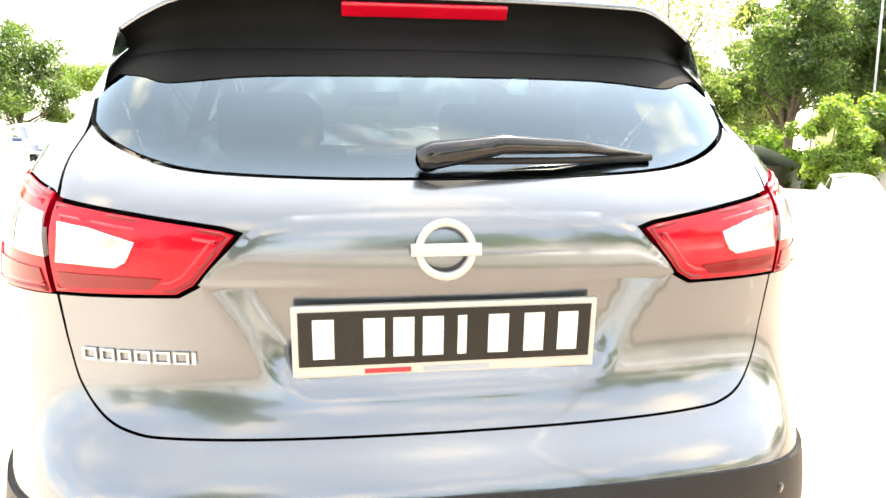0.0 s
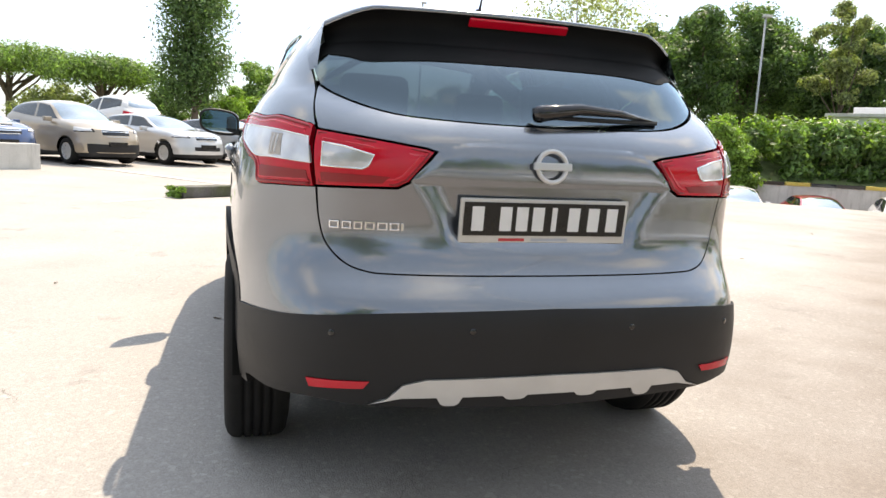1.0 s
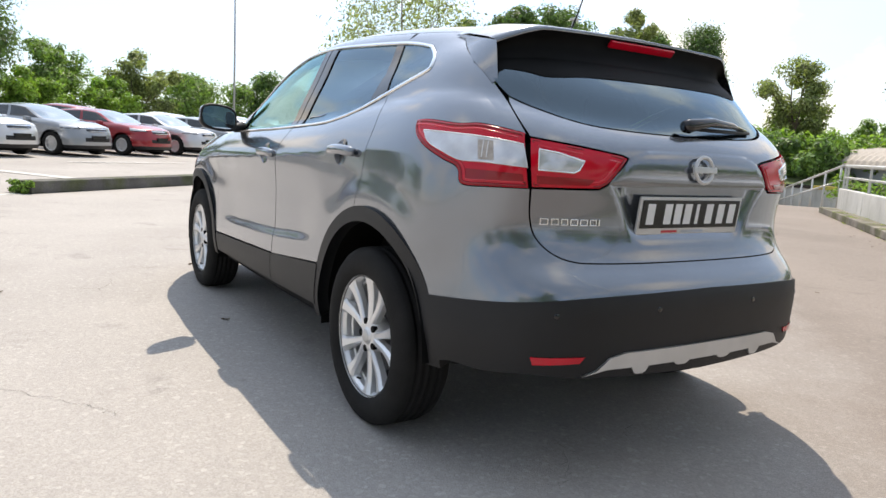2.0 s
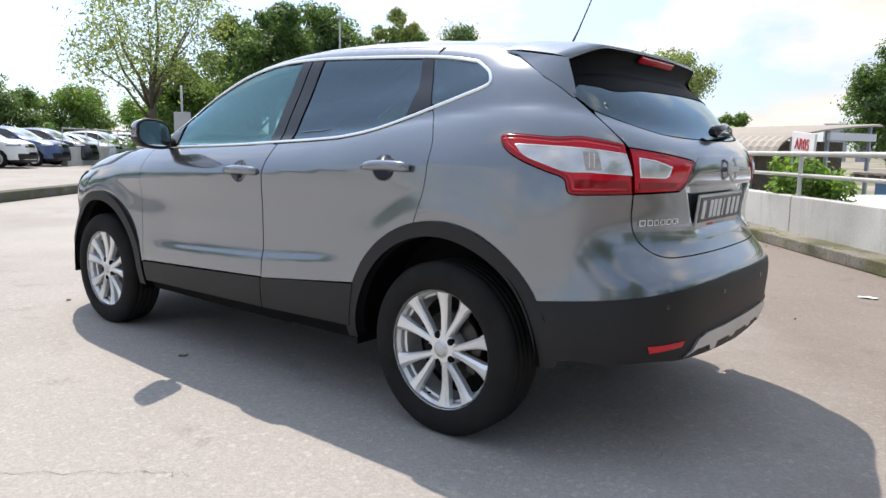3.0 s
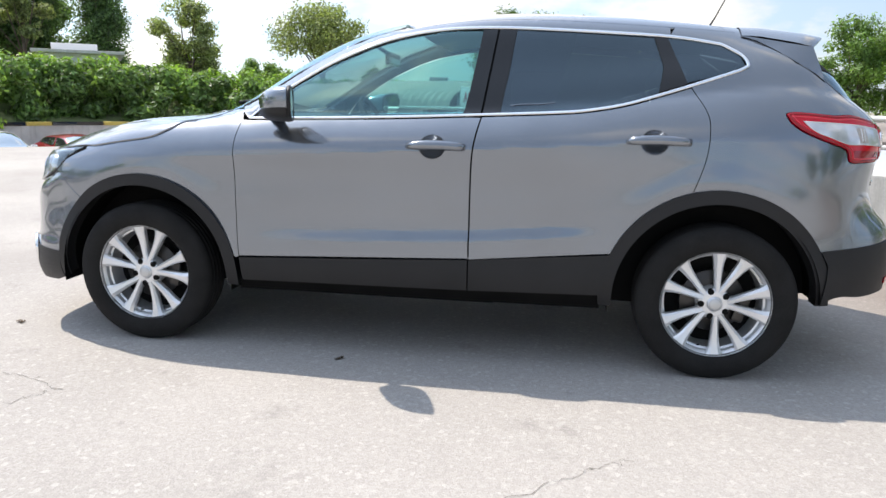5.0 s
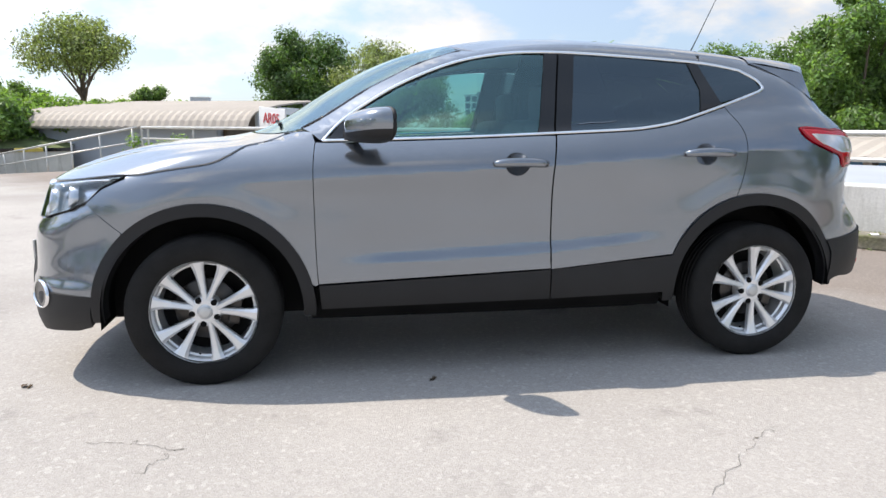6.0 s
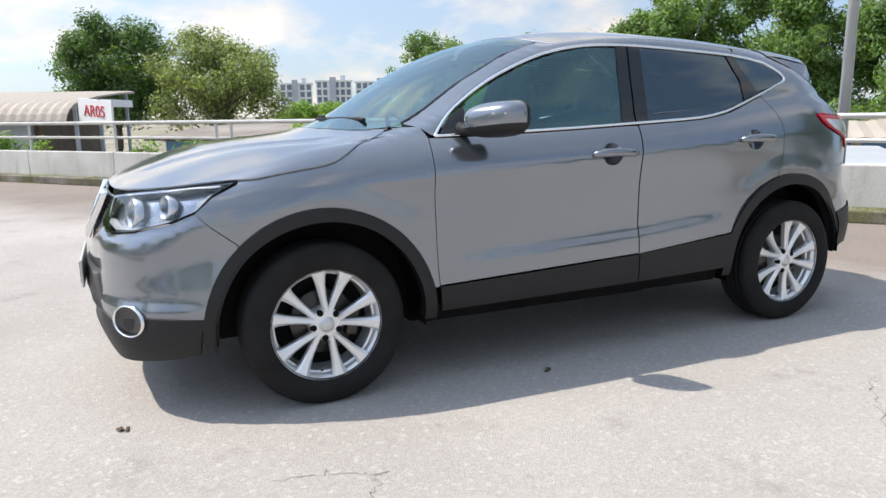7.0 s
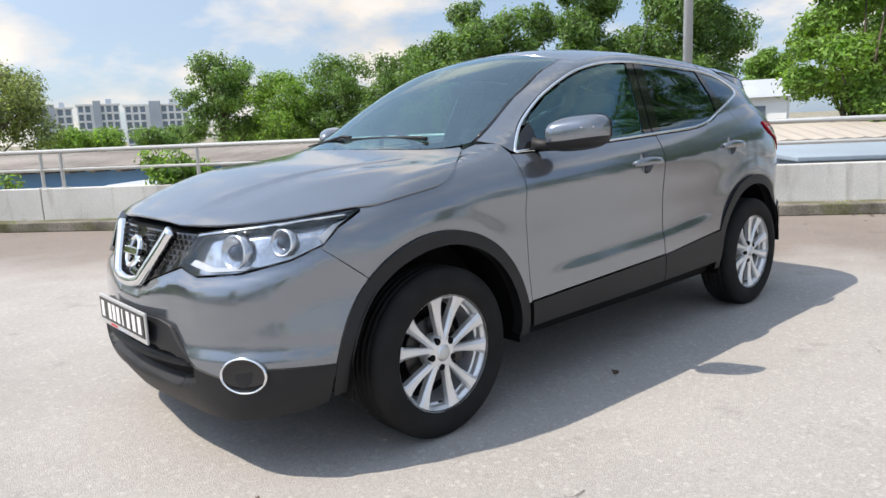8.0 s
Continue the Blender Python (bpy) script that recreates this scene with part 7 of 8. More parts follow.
# ---- wheels ----
def wheel():
    """A tyre with grooves, a ten-spoke alloy rim, brake disc and caliper; its outer face is +y."""
    w = part_of("wheel", "ten-spoke silver alloy wheel with a black tyre")
    R = .338
    prof = [(.226, .086), (.240, .100), (.262, .108), (.290, .107), (.318, .098), (.331, .086), (R - .001, .074), (R, .060)]
    for g in (.045, .015, -.015, -.045):
        prof += [(R, g + .006), (R - .008, g + .004), (R - .008, g - .004), (R, g - .006)]
    prof += [(R, -.060), (.331, -.086), (.318, -.098), (.280, -.107), (.235, -.10), (.218, -.088)]
    part("tyre", lathe_bm(prof, 72), M["rubber"], w, "black tyre", soft=True)
    bm = lathe_bm([(.196, -.06), (.203, -.02), (.205, .034), (.206, .040), (.214, .044), (.216, .064), (.219, .070), (.226, .078), (.228, .088), (.232, .092), (.237, .090), (.237, .076), (.222, .06), (.218, -.08)], 72)
    for k in range(10):
        pair = 1 if k % 2 else -1
        a = radians(90 + (k // 2) * 72 + pair * 15.2)
        tan_in = pair * .0075
        pts = []
        prof2 = [(.034, .0140, .074), (.060, .0130, .077), (.095, .0138, .076), (.130, .0156, .075), (.165, .0188, .077), (.190, .0222, .081), (.208, .0265, .085), (.224, .035, .088)]
        ring = []
        for r, hw, yy in prof2:
            skew = -tan_in * (1 - r / .213) * 1.2
            c, sn = math.cos(a), math.sin(a)
            def P(t, y):
                return bm.verts.new((r * c - (t + skew) * sn, y, r * sn + (t + skew) * c))
            ring.append([P(-hw, yy - .034), P(-hw, yy - .010), P(-hw * .45, yy), P(hw * .62, yy - .003), P(hw, yy - .010), P(hw, yy - .034)])
        for p, q in zip(ring, ring[1:]):
            for i in range(6):
                bm.faces.new((p[i], p[(i + 1) % 6], q[(i + 1) % 6], q[i]))
    lathe_bm([(.0, .086), (.020, .086), (.028, .083), (.031, .079), (.034, .076), (.052, .076), (.066, .070), (.071, .055), (.071, .0)], 40, bm)
    bmesh.ops.recalc_face_normals(bm, faces=bm.faces[:])
    rim = part("rim", bm, M["alloy"], w, "silver ten-spoke alloy rim")
    rim.data.polygons.foreach_set("use_smooth", [True] * len(rim.data.polygons))
    rim.data.set_sharp_from_angle(angle=radians(20))
    part("hub_cap", lathe_bm([(0, .0885), (.020, .088), (.026, .085), (.027, .080)], 28), M["satin"], w, "silver hub cap", soft=True)
    nut = None
    for k in range(5):
        a = radians(90 + 36 + k * 72)
        if nut is None:
            # flat dark disc paints the shade in the hole round the nut
            bm = lathe_bm([(.0, .0785), (.0120, .0785), (.0135, .077), (.0135, .062)], 18)
            nut = part("wheel_nut", bm, M["dark"], w, "dark disc for the shaded hole of a wheel nut")
            ob = nut
        else:
            ob = new("wheel_nut", nut.data); ob.parent = w
        ob.location = (.056 * math.cos(a), 0, .056 * math.sin(a))
    part("brake_disc", lathe_bm([(.060, .012), (.135, .012), (.138, .008), (.138, -.008), (.06, -.008)], 48), M["disc"], w, "steel brake disc", soft=True)
    part("back_plate", lathe_bm([(0, -.04), (.20, -.04), (.205, -.06)], 40), M["dark"], w)
    part("caliper", box_bm(-.15, -.10, -.02, .035, -.055, .065, .012), M["disc"], w, "grey brake caliper")
    part("tyre_valve", tube_bm([(0, .070, -.196), (0, .088, -.188)], .004, 8), M["dark"], w)
    return w


w0 = wheel()
w0.matrix_basis = pose(0, .782, .335, 0, -16, 0)
for x, sg, spin in ((2.646, 1, -9), (0, -1, 30), (2.646, -1, 50)):
    o = copy_thing(w0, pose(x, .782 * sg, .335, 0, 0, 0 if sg > 0 else 180) @ pose(0, 0, 0, 0, spin, 0))
    o.parent = car
w0.parent = car

# ---- cabin ----
cab = car
part("cabin_floor", box_bm(-.45, 2.20, -.60, .60, .36, .44, .02), M["interior"], cab)
# dashboard with a cowl and steering wheel (right-hand drive)
bm = bmesh.new()
sec = [(2.42, 1.07), (2.20, 1.095), (1.95, 1.06), (1.86, .98), (1.90, .84), (2.05, .80), (2.4, .80)]
L_, R_ = [bm.verts.new((x, .70, z)) for x, z in sec], [bm.verts.new((x, -.70, z)) for x, z in sec]
for i in range(len(sec) - 1):
    bm.faces.new((L_[i], L_[i + 1], R_[i + 1], R_[i]))
bm.faces.new(L_[::-1]); bm.faces.new(R_)
bmesh.ops.recalc_face_normals(bm, faces=bm.faces[:])
part("dashboard", bm, M["dash"], cab, "dark grey dashboard")
sw = bmesh.new()
ringp = [(0, .185 * math.cos(k * math.pi / 16), .185 * math.sin(k * math.pi / 16)) for k in range(32)]
tube_bm(ringp, .015, 8, sw, closed=True)
box_bm(-.02, .015, -.18, .18, -.03, .03, .01, sw)
swo = part("steering_wheel", sw, M["interior"], cab, "dark steering wheel", soft=True)
swo.matrix_basis = pose(1.80, -.36, 1.02, 0, 28, 0)


def seat(x, y, w, back_h, name="seat"):
    t = part_of(name, "dark cloth seat")
    t.parent = cab
    t.matrix_basis = pose(x, y, .44)
    bm = box_bm(-.05, .46, -w / 2, w / 2, .0, .20, .06, seg=3)
    part("cushion", bm, M["interior"], t, soft=True)
    bm = box_bm(-.07, .07, -w / 2 * .96, w / 2 * .96, 0, back_h, .055, seg=3)
    for v in bm.verts:
        v.co.x -= v.co.z * .30
        v.co.y *= 1 - .18 * max(0, v.co.z / back_h - .5)
    b = part("backrest", bm, M["interior"], t, soft=True)
    b.location = (-.02, 0, .12)
    for yy in ((0,) if w < .7 else (-.36, .36)):
        bm = box_bm(-.05, .05, -.13, .13, -.085, .085, .05, seg=3)
        h = part("head_restraint", bm, M["interior"], t, soft=True)
        h.location = (-.05 - (back_h + .16) * .30, yy, back_h + .20)


seat(1.25, .36, .50, .62, "front_seat")
seat(1.25, -.36, .50, .62, "front_seat")
seat(.35, 0, 1.22, .60, "rear_bench")
# headliner, inside mirror, parcel shelf
hlp = [(p[0], p[1] * .94) for p in roof_half]
me = panel_mesh("headliner", tidy(hlp + [(x, -y) for x, y in hlp[::-1]]), "top", step=0.08, off=-0.035, depth=0.0)
part("headliner", me, M["interior_lt"], cab, "pale grey headliner")
part("parcel_shelf", box_bm(-.55, .02, -.60, .60, .98, 1.0, .008), M["interior"], cab)
part("inside_mirror", box_bm(1.60, 1.63, -.13, .13, 1.36, 1.43, .012), M["gloss_black"], cab, "black inside mirror")
part("mirror_stalk", tube_bm([(1.63, 0, 1.42), (1.70, 0, 1.46)], .012, 6), M["gloss_black"], cab)

# ---- parked cars ----
def sedan_rings():
    """The same skin drawn lower and longer, with a boot."""
    out = []
    rear = {7: (-.90, .93), 8: (-.86, .975), 9: (-.62, 1.005), 10: (-.34, 1.03), 11: (-.06, 1.17), 12: (.24, 1.295), 13: (.42, 1.345), 14: (.40, 1.395), 15: (.42, 1.405)}
    for i, r in enumerate(RINGS):
        row = []
        for j, (x, y, z) in enumerate(r):
            z2 = z if z < 0.5 else 0.5 + (z - 0.5) * 0.835
            x2 = x * 1.03 if x < 2 else x + 0.10
            if i in rear and j >= 10:
                w = (0.35, 0.75, 1.0, 1.0)[j - 10]
                gx, gz = rear[i]
                gx += (0.0, 0.10, 0.02, 0.0)[j - 10]
                x2, z2 = x2 + (gx - x2) * w, z2 + (gz - z2) * w
            row.append((x2, y * 0.985, z2))
        out.append(row)
    return out


def parked_car_master(kind):
    """A plain parked car: skin split into panes and paint, wheels, lamps, grille and plate."""
    rings = RINGS if kind == "suv" else sedan_rings()
    c = np.array(rings, float)
    g = loft(rings, 168, 150)
    n1, n2, _ = g.shape
    # ring and station coordinates of the grid
    flip = np.array([1, -1, 1.0])
    full = np.concatenate([c[:, 3:0:-1] * flip, c, c[:, -2:-5:-1] * flip], 1)
    seg = np.linalg.norm(np.diff(full[1:8], axis=1), axis=2).mean(0)
    k = np.concatenate([[0], np.cumsum(np.sqrt(seg))])
    col = np.interp(np.linspace(k[3], k[-4], n1), k, np.arange(len(k)) - 3)
    rows = np.stack([spline(k, r, np.linspace(k[3], k[-4], n1)) for r in full])
    ring = np.zeros((n1, n2))
    for i in range(n1):
        cc = np.concatenate([rows[:, i], rows[-2:-3:-1, i] * flip])
        kk = np.concatenate([[0], np.cumsum(np.sqrt(np.linalg.norm(np.diff(cc, axis=0), axis=1) + 1e-4))])
        ring[i] = np.interp(np.linspace(0, kk[-2], n2), kk, np.arange(len(kk)))
    cm = (col[:-1, None] + col[1:, None]) / 2 + np.zeros((1, n2 - 1))
    rm = (ring[:-1, :-1] + ring[1:, :-1] + ring[1:, 1:] + ring[:-1, 1:]) / 4
    ce = (g[:-1, :-1] + g[1:, :-1] + g[1:, 1:] + g[:-1, 1:]) / 4
    fx, rx = (2.75, 0.0) if kind == "sedan" else (2.646, 0.0)
    archm = (np.minimum(np.hypot(ce[..., 0] - fx, ce[..., 2] - .32), np.hypot(ce[..., 0] - rx, ce[..., 2] - .32)) < 0.385) & (ce[..., 1] > .5)
    side = (cm > 5.0) & (cm < (9.75 if kind == "suv" else 9.3)) & (rm > 9.35) & (rm < 12.0) & ~((cm > 6.9) & (cm < 7.1))
    screen = (cm < 3.6) & (rm > 10.0) & (rm < 12.7)
    back = (cm > 10.9) & (rm > 10.0) & (rm < (12.2 if kind == "suv" else 12.6))
    sill = (ce[..., 2] < 0.30)
    lampf = (cm > 1.7) & (cm < 3.3) & (rm > 5.7) & (rm < 7.3)
    grillm = (cm < 1.15) & (rm > 5.2) & (rm < 6.9)
    intake = (cm < (2.4 if kind == "suv" else 1.5)) & (rm > (1.2 if kind == "suv" else 2.0)) & (rm < 3.2)
    lampr = (cm > 10.3) & (cm < 11.7) & (rm > 5.9) & (rm < 7.6)
    t = thing("parked_car", "parked car", "car", "parked cars in the row")
    done = archm.copy()
    idx2 = np.arange(n1 * n2).reshape(n1, n2)
    q = np.stack([idx2[:-1, :-1], idx2[1:, :-1], idx2[1:, 1:], idx2[:-1, 1:]], -1)

    def split(name, m, mat, sides):
        nonlocal done
        m = m & ~done
        done |= m
        f = q[m]
        for sg in sides:
            if sg == 0:
                v = np.concatenate([g.reshape(-1, 3), g.reshape(-1, 3) * flip]); ff = np.concatenate([f[:, ::-1], f + n1 * n2])
            else:
                v = g.reshape(-1, 3) * np.array([1, sg, 1]); ff = f[:, ::-1] if sg > 0 else f
            used, inv2 = np.unique(ff, return_inverse=True)
            me = bpy.data.meshes.new(name)
            me.from_pydata(v[used].tolist(), [], inv2.reshape(-1, 4).tolist())
            part(name, me, M[mat], t, soft=True)
    split("side_window", side, "dark_glass", (1, -1))
    split("windscreen", screen, "car_glass", (0,))
    split("rear_window", back, "car_glass", (0,))
    split("lamp_edge", lampf & ((rm < 5.95) | (cm < 1.85)), "gloss_black", (1, -1))
    split("headlamp", lampf, "clear_lens", (1, -1))
    split("grille_bar", grillm & ((np.abs(rm - 6.75) < .16) | (np.abs(rm - 6.0) < .12)), "chrome", (0,))
    split("grille", grillm, "gloss_black", (0,))
    split("intake", intake, "clad", (0,))
    split("tail_lamp", lampr, "red_lens", (1, -1))
    split("sill", sill, "clad", (0,))
    split("body", np.ones_like(done), "white_wall", (0,))
    x_n = g[0, :, 0].max()
    part("plate", box_bm(x_n - .05, x_n + .015, -.25, .25, .47, .58, .005), M["black_plate"], t)
    part("plate", box_bm(g[-1, :, 0].min() - .012, g[-1, :, 0].min() + .05, -.25, .25, .66, .77, .005), M["black_plate"], t)
    part("badge_bar", box_bm(x_n - .09, x_n - .02, -.30, .30, .70, .715, .004), M["chrome"], t)
    for sg in (1, -1):
        bm = box_bm(-.06, .06, -.10, .10, -.06, .06, .03)
        mm = part("door_mirror", bm, M["white_wall"], t)
        mm.location = (1.95 if kind == "suv" else 1.98, .93 * sg, 1.10 if kind == "suv" else .98)
    tyre = rimm = None
    for x in (fx, rx):
        for sg in (1, -1):
            wv = part_of("wheel")
            wv.parent = t
            wv.matrix_basis = pose(x, .77 * sg, .32, 0, 0, 0 if sg > 0 else 180)
            if tyre is None:
                tyre = part("tyre", lathe_bm([(.20, .08), (.24, .10), (.30, .10), (.32, .08), (.32, -.10), (.1, -.10)], 28), M["rubber"], wv, soft=True)
                bm = lathe_bm([(.0, .085), (.05, .08), (.07, .06)], 20)
                lathe_bm([(.18, .03), (.19, .085), (.212, .09), (.212, .05)], 28, bm)
                lathe_bm([(.0, .02), (.19, .02)], 20, bm)
                for kx in range(7):
                    a = kx * 2 * math.pi / 7
                    cs, sn = math.cos(a), math.sin(a)
                    vs = [bm.verts.new((r * cs - tt * sn, .078, r * sn + tt * cs)) for r, tt in ((.04, -.022), (.20, -.03), (.20, .03), (.04, .022))]
                    bm.faces.new(vs)
                rimm = part("rim", bm, M["alloy"], wv)
            else:
                for nm, src in (("tyre", tyre), ("rim", rimm)):
                    o = new(nm, src.data); o.parent = wv
    for cx in (fx, rx):
        part("wheel_well", box_bm(cx - .36, cx + .36, -.66, .66, .12, .62, .02), M["dark"], t)
    part("floor_pan", box_bm(-.6, 3.2, -.62, .62, .20, .30, .02), M["dark"], t)
    return t


MASTERS = {"suv": parked_car_master("suv"), "sedan": parked_car_master("sedan")}
used_master = set()


def car_paint(name, color, metal=0.5):
    return material(name, color, rough=0.3, metal=metal, coat=1.0, vary=0.03, vscale=2)


P = {"champagne": car_paint("champagne_paint", (0.42, 0.35, 0.27)), "silver": car_paint("silver_paint", (0.60, 0.61, 0.62)), "grey": car_paint("grey_paint", (0.30, 0.32, 0.34)),
     "red": car_paint("red_paint_car", (0.30, 0.012, 0.02), 0.2), "white": car_paint("white_paint_car", (0.78, 0.78, 0.77), 0.0), "blue": car_paint("blue_paint_car", (0.05, 0.09, 0.20)),
     "black": car_paint("black_paint_car", (0.02, 0.02, 0.025), 0.2)}


def park(kind, color, label, x, y, z, heading, scale=1.0, group="parked cars in the row"):
    m = pose(x, y, z, 0, 0, heading) @ Matrix.Translation((-1.33, 0, 0)) @ Matrix.Diagonal((1, 1, scale, 1))
    if kind in used_master:
        t = copy_thing(MASTERS[kind], m)
    else:
        used_master.add(kind)
        t = MASTERS[kind]; t.matrix_basis = m
    for o in t.children:
        if o.name.split(".")[0] in ("body", "door_mirror"):
            o.material_slots[0].link = "OBJECT"
            o.material_slots[0].material = P[color]
    tagged(t, label, "car", group)
    return t


HEAD = math.degrees(math.atan2(-.655, -.755))
row_d, back_d = Vector((.655, -.755, 0)), Vector((.755, .655, 0))
A0 = Vector((18.6, 5.2, 0.17))
ROW = [("sedan", "blue", "dark blue saloon car parked in the row"), ("suv", "champagne", "champagne crossover car parked in the row"), ("sedan", "silver", "silver saloon car parked in the row"),
       ("sedan", "grey", "grey saloon car parked in the row"), ("sedan", "red", "red saloon car parked in the row"), ("sedan", "silver", "silver saloon car parked in the row"),
       ("sedan", "grey", "grey saloon car parked in the row"), ("suv", "white", "white crossover car parked in the row"), ("suv", "blue", "dark blue crossover car parked in the row"),
       ("suv", "black", "black crossover car parked in the row"), ("sedan", "silver", "silver saloon car parked in the row"), ("suv", "white", "white crossover car parked in the row"),
       ("sedan", "black", "black saloon car parked in the row"), ("suv", "white", "white crossover car parked in the row"), ("sedan", "white", "white saloon car parked in the row"), ("suv", "grey", "grey crossover car parked in the row")]
for i, (kd, colr, lab) in enumerate(ROW):
    p = A0 + row_d * 2.65 * (i - 1)
    park(kd, colr, lab, p.x, p.y, p.z, HEAD + (i * 37 % 5 - 2) * 0.8)
BACKROW = [(2.9, "suv", "white", "large white sports utility car parked behind"), (4.3, "sedan", "red", "dark red car parked behind"), (5.4, "suv", "red", "dark red car parked behind"), (7.6, "suv", "white", "white car parked behind"), (10.5, "sedan", "grey", "grey car parked behind")]
for i, kd, colr, lab in BACKROW:
    p = A0 + row_d * 2.65 * (i - 1) + back_d * 6.0
    t = park(kd, colr, lab, p.x, p.y, 0.24, HEAD + 180, 1.3 if "large" in lab else 1.0, group="parked cars behind the row")
# cars on the lower yard past the ramp
for x, y, kd, colr, lab, hd in ((18.4, -16.2, "suv", "white", "white car on the lower yard", 150), (17.0, -18.4, "sedan", "red", "dark red car on the lower yard", 150), (14.6, -19.6, "suv", "white", "white van-like car on the lower yard", 140)):
    park(kd, colr, lab, x, y, LOW, hd, group="cars on the lower yard")

# ---- yard edge: kerb, retaining wall, awning, shelter ----
wall = thing("retaining_wall", "low concrete wall with a striped kerb at the foot of the bank", "wall", kind="structure")
line = [Vector((21.8, -17.6, 0)), Vector((19.4, -21.6, 0)), Vector((16.4, -24.2, 0)), Vector((12.0, -26.4, 0))]
for a, b in zip(line, line[1:]):
    d = b - a
    ang = math.degrees(math.atan2(d.y, d.x))
    part("wall_run", box_bm(0, d.length, -.12, .12, LOW, 0.12), M["concrete"], wall).matrix_basis = pose(a.x, a.y, 0, 0, 0, ang)
    nseg = int(d.length / 0.9)
    for i in range(nseg):
        o = part("kerb_block", box_bm(i * d.length / nseg, (i + .96) * d.length / nseg, -.16, .16, .12, .26, .01), M["yellow"] if i % 2 else M["gloss_black"], wall)
        o.matrix_basis = pose(a.x, a.y, 0, 0, 0, ang)
bank = bmesh.new()
pp = [(22.0, -17.4), (19.6, -21.6), (16.6, -24.2), (12.2, -26.6)]
bb = [(27, -21), (24.5, -27), (20.0, -31.5), (13, -35)]
for (a, b), (c2, d2) in zip(zip(pp, pp[1:]), zip(bb, bb[1:])):
    bank.faces.new([bank.verts.new(v) for v in ((*a, 0.1), (*b, 0.1), (*d2, 2.2), (*c2, 2.2))])
bmesh.ops.recalc_face_normals(bank, faces=bank.faces[:])
tagged(part("bank", bank, M["earth"]), "grassy bank under the hedge", "bank", kind="structure")
house = thing("low_wall_house", "pale low wall and roof behind the hedge", "building", at=pose(26, -29.0, 0, 0, 0, 125))
part("wall", box_bm(-4.2, 4.6, -.2, 3, LOW, 3.15), M["white_wall"], house)
part("roof", box_bm(-4.5, 4.9, -.5, 3.3, 3.15, 3.3, .02), M["concrete"], house)
part("roof_box", box_bm(-1.2, 2.2, .2, 2.2, 3.3, 3.75, .02), M["white_wall"], house)
# awning and side wall by the ramp
aw = thing("awning", "faded green tarpaulin awning by the ramp", "awning", at=pose(29.0, -17.6, -.25, 0, 0, -150))
bm = bmesh.new()
rows_ = []
for i in range(9):
    f = i / 8
    rows_.append([bm.verts.new((-3.0 + 6 * j / 8, -2.5 + 5.0 * f, 1.25 - 1.15 * f ** 1.4 + .05 * math.sin(j * 2.1))) for j in range(9)])
for a, b in zip(rows_, rows_[1:]):
    for j in range(8):
        bm.faces.new((a[j], a[j + 1], b[j + 1], b[j]))
part("sheet", bm, M["green_net"], aw, soft=True)
for xx in (-2.9, 0, 2.9):
    part("post", tube_bm([(xx, 2.4, LOW), (xx, 2.4, .12)], .04, 8), M["pole"], aw)
    part("post", tube_bm([(xx, -2.4, LOW), (xx, -2.4, 1.2)], .04, 8), M["pole"], aw)
rw = part("ramp_wall", box_bm(0, 14, -.15, .15, LOW, 0.95, .02), M["concrete"])
rw.matrix_basis = pose(30, -10.5, 0, 0, 0, -52)
tagged(rw, "pale concrete wall beside the ramp", "wall", kind="structure")
fr = thing("yard_railing", "thin metal railing on the ramp wall", "railing", at=pose(30, -10.5, 0, 0, 0, -52))
part("top_rail", tube_bm([(0, 0, 1.75), (14, 0, 1.75)], .03, 8), M["steel"], fr, soft=True)
for i in range(15):
    part("post", tube_bm([(i, 0, .95), (i, 0, 1.75)], .02, 6), M["steel"], fr, soft=True)
sh = thing("shelter", "low white flat-roofed shelter on the yard", "shelter", at=pose(15.2, -23.2, 0, 0, 0, 125))
part("roof", box_bm(-2.6, 2.6, -.8, .8, .28, .46, .03), M["white_wall"], sh)
for xx in (-2.3, -.8, .8, 2.3):
    part("post", tube_bm([(xx, -.6, LOW), (xx, -.6, .3)], .05, 8), M["pole"], sh)
part("counter", box_bm(-2.4, 2.4, -.5, .5, LOW, -.15, .02), M["concrete"], sh)

# concrete planter block with railings at the end of the row
pl = thing("planter_block", "white concrete block with metal railings on top", "planter", at=pose(15.4, 5.4, 0, 0, 0, math.degrees(math.atan2(.755, -.655))))
part("block", box_bm(0, 4.5, -.5, .5, 0, .68, .03), M["concrete"], pl)
for zz in (.88, 1.08):
    part("rail", tube_bm([(.2, -.3, zz), (4.3, -.3, zz)], .03, 8), M["steel"], pl, soft=True)
for xx in (.3, 1.6, 2.9, 4.2):
    part("rail_post", tube_bm([(xx, -.3, .66), (xx, -.3, 1.1)], .025, 8), M["steel"], pl, soft=True)



# low wall with a rail beside the ramp
lw = thing("ramp_parapet", "low white concrete wall with a metal rail beside the ramp", "wall", at=pose(18.2, -7.5, 0, 0, 0, math.degrees(math.atan2(-4.6, 5.2))))
part("block", box_bm(0, 7.0, -.25, .25, 0, .62, .03), M["concrete"], lw)
part("plinth", box_bm(-.3, 7.0, -.75, -.255, 0, .16, .02), M["kerb"], lw)
part("rail", tube_bm([(.2, 0, 1.02), (6.8, 0, 1.02)], .03, 8), M["steel"], lw, soft=True)
part("rail", tube_bm([(.2, 0, .82), (6.8, 0, .82)], .022, 8), M["steel"], lw, soft=True)
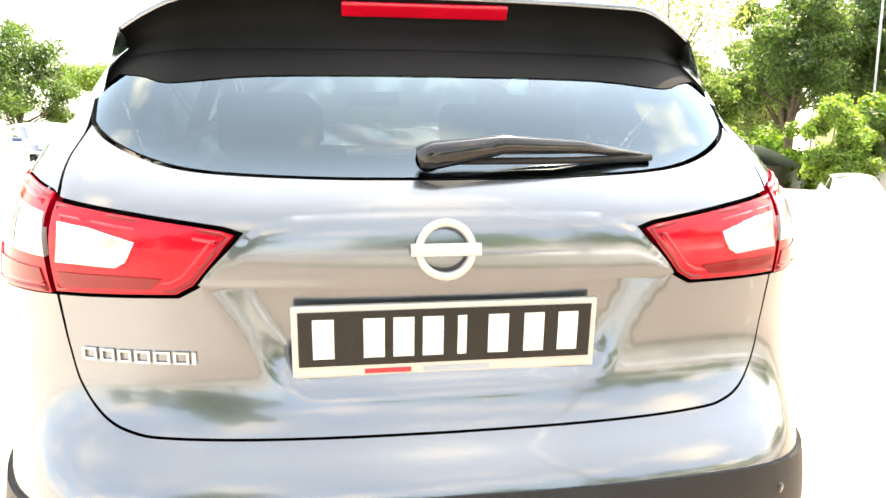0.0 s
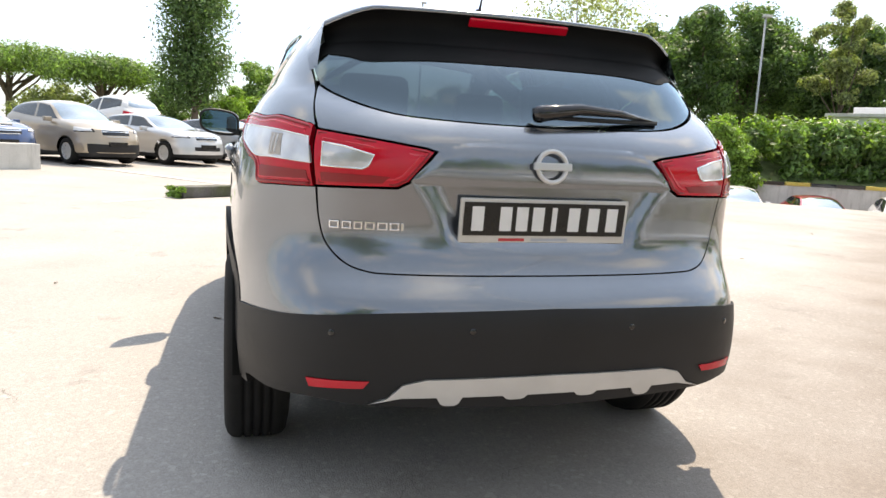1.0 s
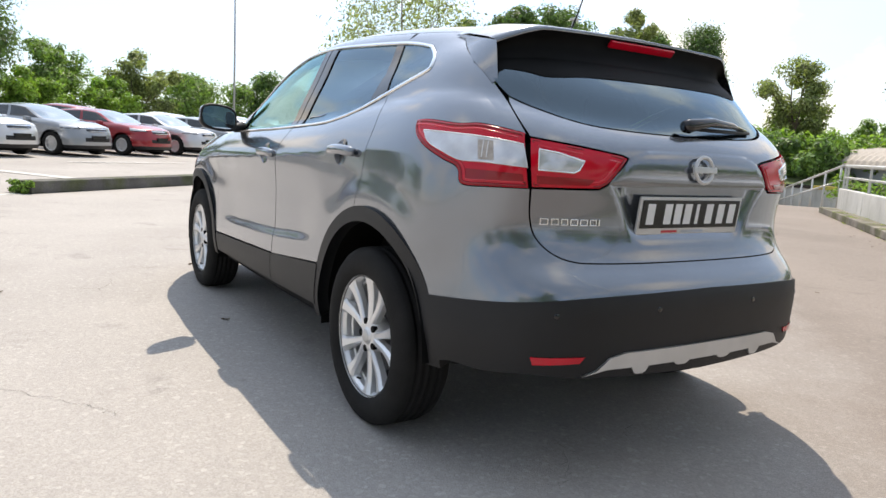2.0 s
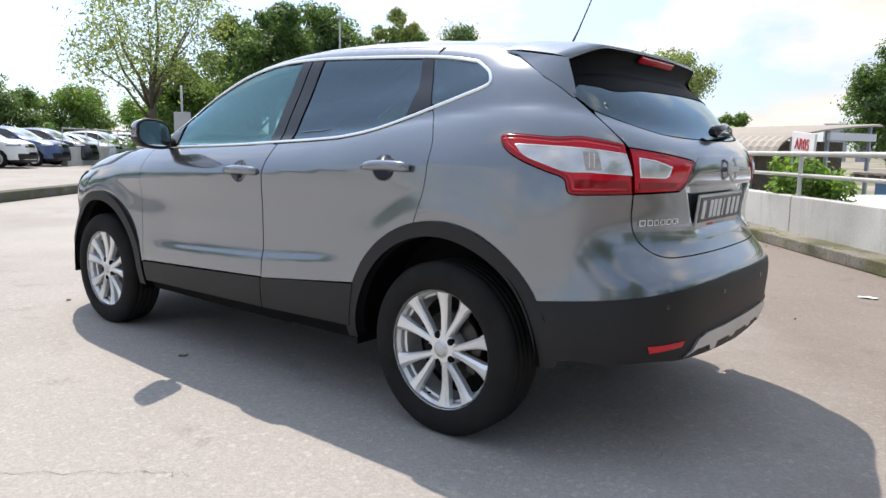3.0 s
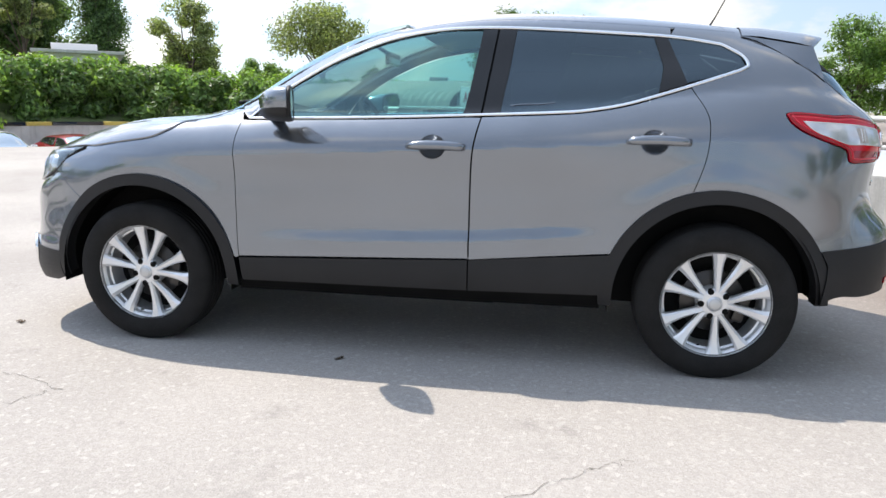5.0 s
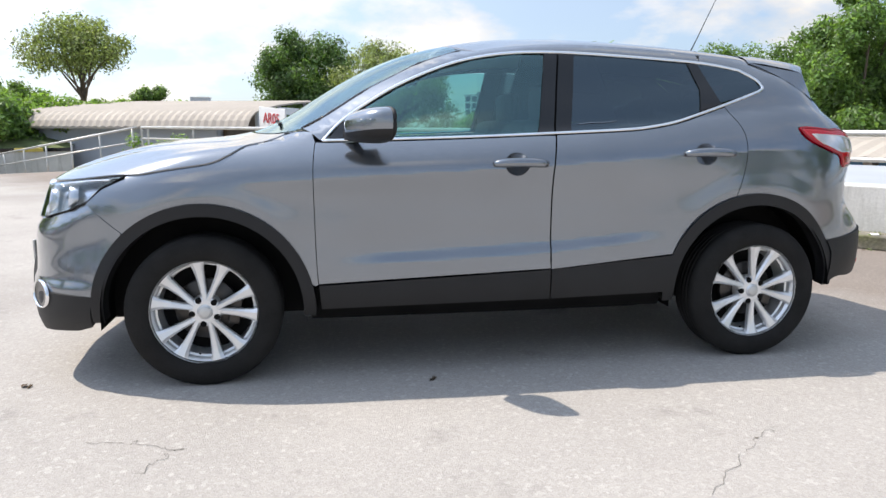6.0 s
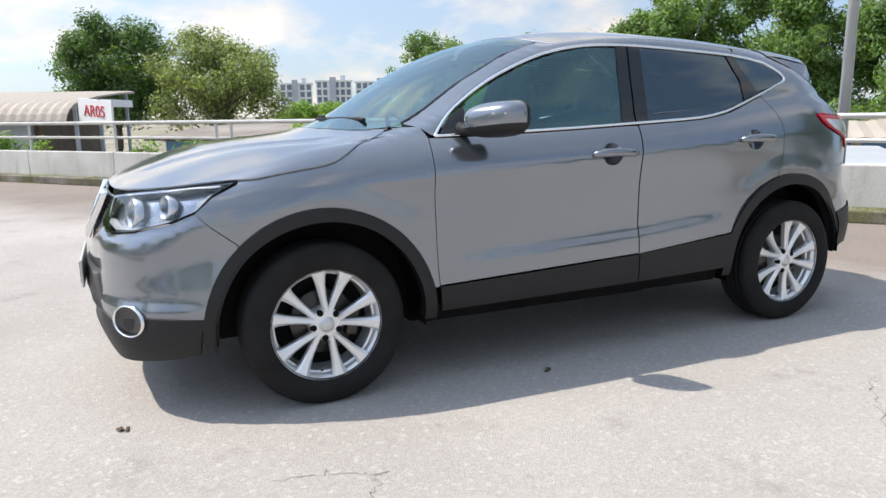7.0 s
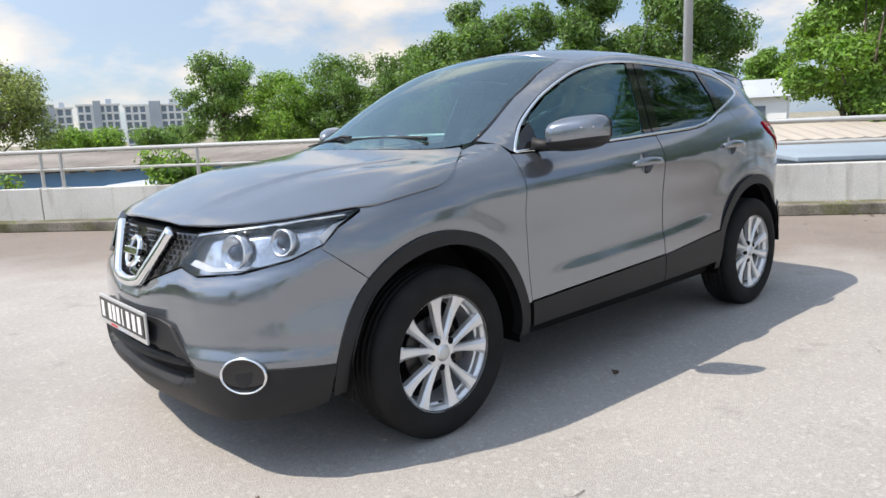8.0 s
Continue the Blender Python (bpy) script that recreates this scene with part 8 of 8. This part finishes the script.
for xx in (.3, 1.5, 2.7, 3.9, 5.1, 6.3):
    part("rail_post", tube_bm([(xx, 0, .60), (xx, 0, 1.04)], .025, 8), M["steel"], lw, soft=True)


# ---- moss, litter, dry leaves and cracks ----
rng = random.Random(77)
tufts = []
while len(tufts) < 420:
    u = rng.uniform(-14.5, 12)
    if math.sin(u * 1.9) + math.sin(u * 4.7 + 1) + rng.gauss(0, .6) > .3:
        tufts.append(tuple(un(u, rng.choice((3.44, 3.46, 3.50, 3.78)) + rng.gauss(0, .018), .0)) if rng.random() < .45 else tuple(un(u, rng.uniform(3.47, 3.79), .13)))
moss = thing("moss", "olive moss and small weeds along the kerb", "moss", kind="stuff")
part("foliage", leaves_mesh("foliage", tufts, [rng.uniform(.02, .055) for _ in tufts], 9000, .011, 78, .35), M["leaf_olive"], moss)
# weeds at the end of the aisle kerb
ends = [tuple(un(-4.72 + rng.gauss(0, .06), -8.78 + rng.gauss(0, .10), rng.uniform(.02, .17))) for _ in range(14)]
weeds = thing("kerb_weeds", "small green weeds at the kerb's end", "weeds", kind="stuff")
part("foliage", leaves_mesh("foliage", ends, [.05] * 14, 1400, .022, 79, .9), M["leaf_bright"], weeds)


def scrap(name, x, y, z, sx, sy, rz, mat, label, cat, seed):
    rng = random.Random(seed)
    bm = bmesh.new()
    grid = [[bm.verts.new(((i / 4 - .5) * sx, (j / 3 - .5) * sy, .003 + rng.uniform(0, .010))) for j in range(4)] for i in range(5)]
    for i in range(4):
        for j in range(3):
            bm.faces.new((grid[i][j], grid[i + 1][j], grid[i + 1][j + 1], grid[i][j + 1]))
    ob = part(name, bm, M[mat], soft=True)
    ob.matrix_basis = pose(x, y, z, 0, 0, rz)
    return tagged(ob, label, cat, "litter on the deck")


for i, (u, n, z) in enumerate(((-2.0, 2.75, 0), (0.3, 3.62, .13), (0.5, 3.58, .13), (0.75, 3.66, .13), (0.9, 3.1, 0))):
    q = un(u, n, z)
    scrap("paper_scrap", q.x, q.y, q.z, .13, .08, 30 * i, "litter", "crumpled white paper scrap on the ground", "paper", 80 + i)
rng = random.Random(5)
spots = [(1.635, .951), (1.65, .97), (3.446, .763), (3.42, .775), (2.74, 2.06), (5.91, -7.47), (3.70, -4.4), (4.6, -2.9), (-2.2, -1.1), (6.2, 4.6), (9.0, -5.2)]
spots += [tuple(un(rng.uniform(-12, 8), 3.38 - abs(rng.gauss(0, .25))).xy) for _ in range(40)]
spots += [tuple(un(rng.uniform(-10, 6), rng.uniform(1.2, 3.2)).xy) for _ in range(14)]
for i, (x, y) in enumerate(spots):
    scrap("dry_leaf", x, y, 0, rng.uniform(.015, .04), rng.uniform(.012, .025), rng.uniform(0, 180), "dry_leaf", "small dry brown leaf on the tarmac", "leaf", 100 + i)


def crack(points, seed):
    """A hairline crack: a thin dark seam that wanders."""
    rng = random.Random(seed)
    pts = []
    for a, b in zip(points, points[1:]):
        for k in range(10):
            f = k / 10
            pts.append(Vector((a[0] + (b[0] - a[0]) * f + rng.gauss(0, .012), a[1] + (b[1] - a[1]) * f + rng.gauss(0, .012), 0.0025)))
    bm = bmesh.new()
    prev = None
    for i, p in enumerate(pts[:-1]):
        d = (pts[i + 1] - p).normalized(); s = Vector((-d.y, d.x, 0)) * rng.uniform(.0005, .0018)
        cur = (bm.verts.new(p - s), bm.verts.new(p + s))
        if prev:
            bm.faces.new((prev[0], cur[0], cur[1], prev[1]))
        prev = cur
    bmesh.ops.recalc_face_normals(bm, faces=bm.faces[:])
    tagged(part("crack", bm, M["crack"]), "hairline crack in the tarmac", "crack", kind="structure")


crack([(.92, 2.10), (.68, 1.88), (.53, 1.76), (.37, 1.66)], 1)
crack([(2.97, 1.41), (2.76, 1.46), (2.62, 1.55)], 2)
crack([(2.67, 1.50), (2.70, 1.59), (2.78, 1.70)], 3)
crack([(-.56, .33), (-.69, .43), (-.80, .58)], 4)
crack([(-.46, .33), (-.62, .29)], 5)
crack([(-.57, .03), (-.44, -.14)], 6)
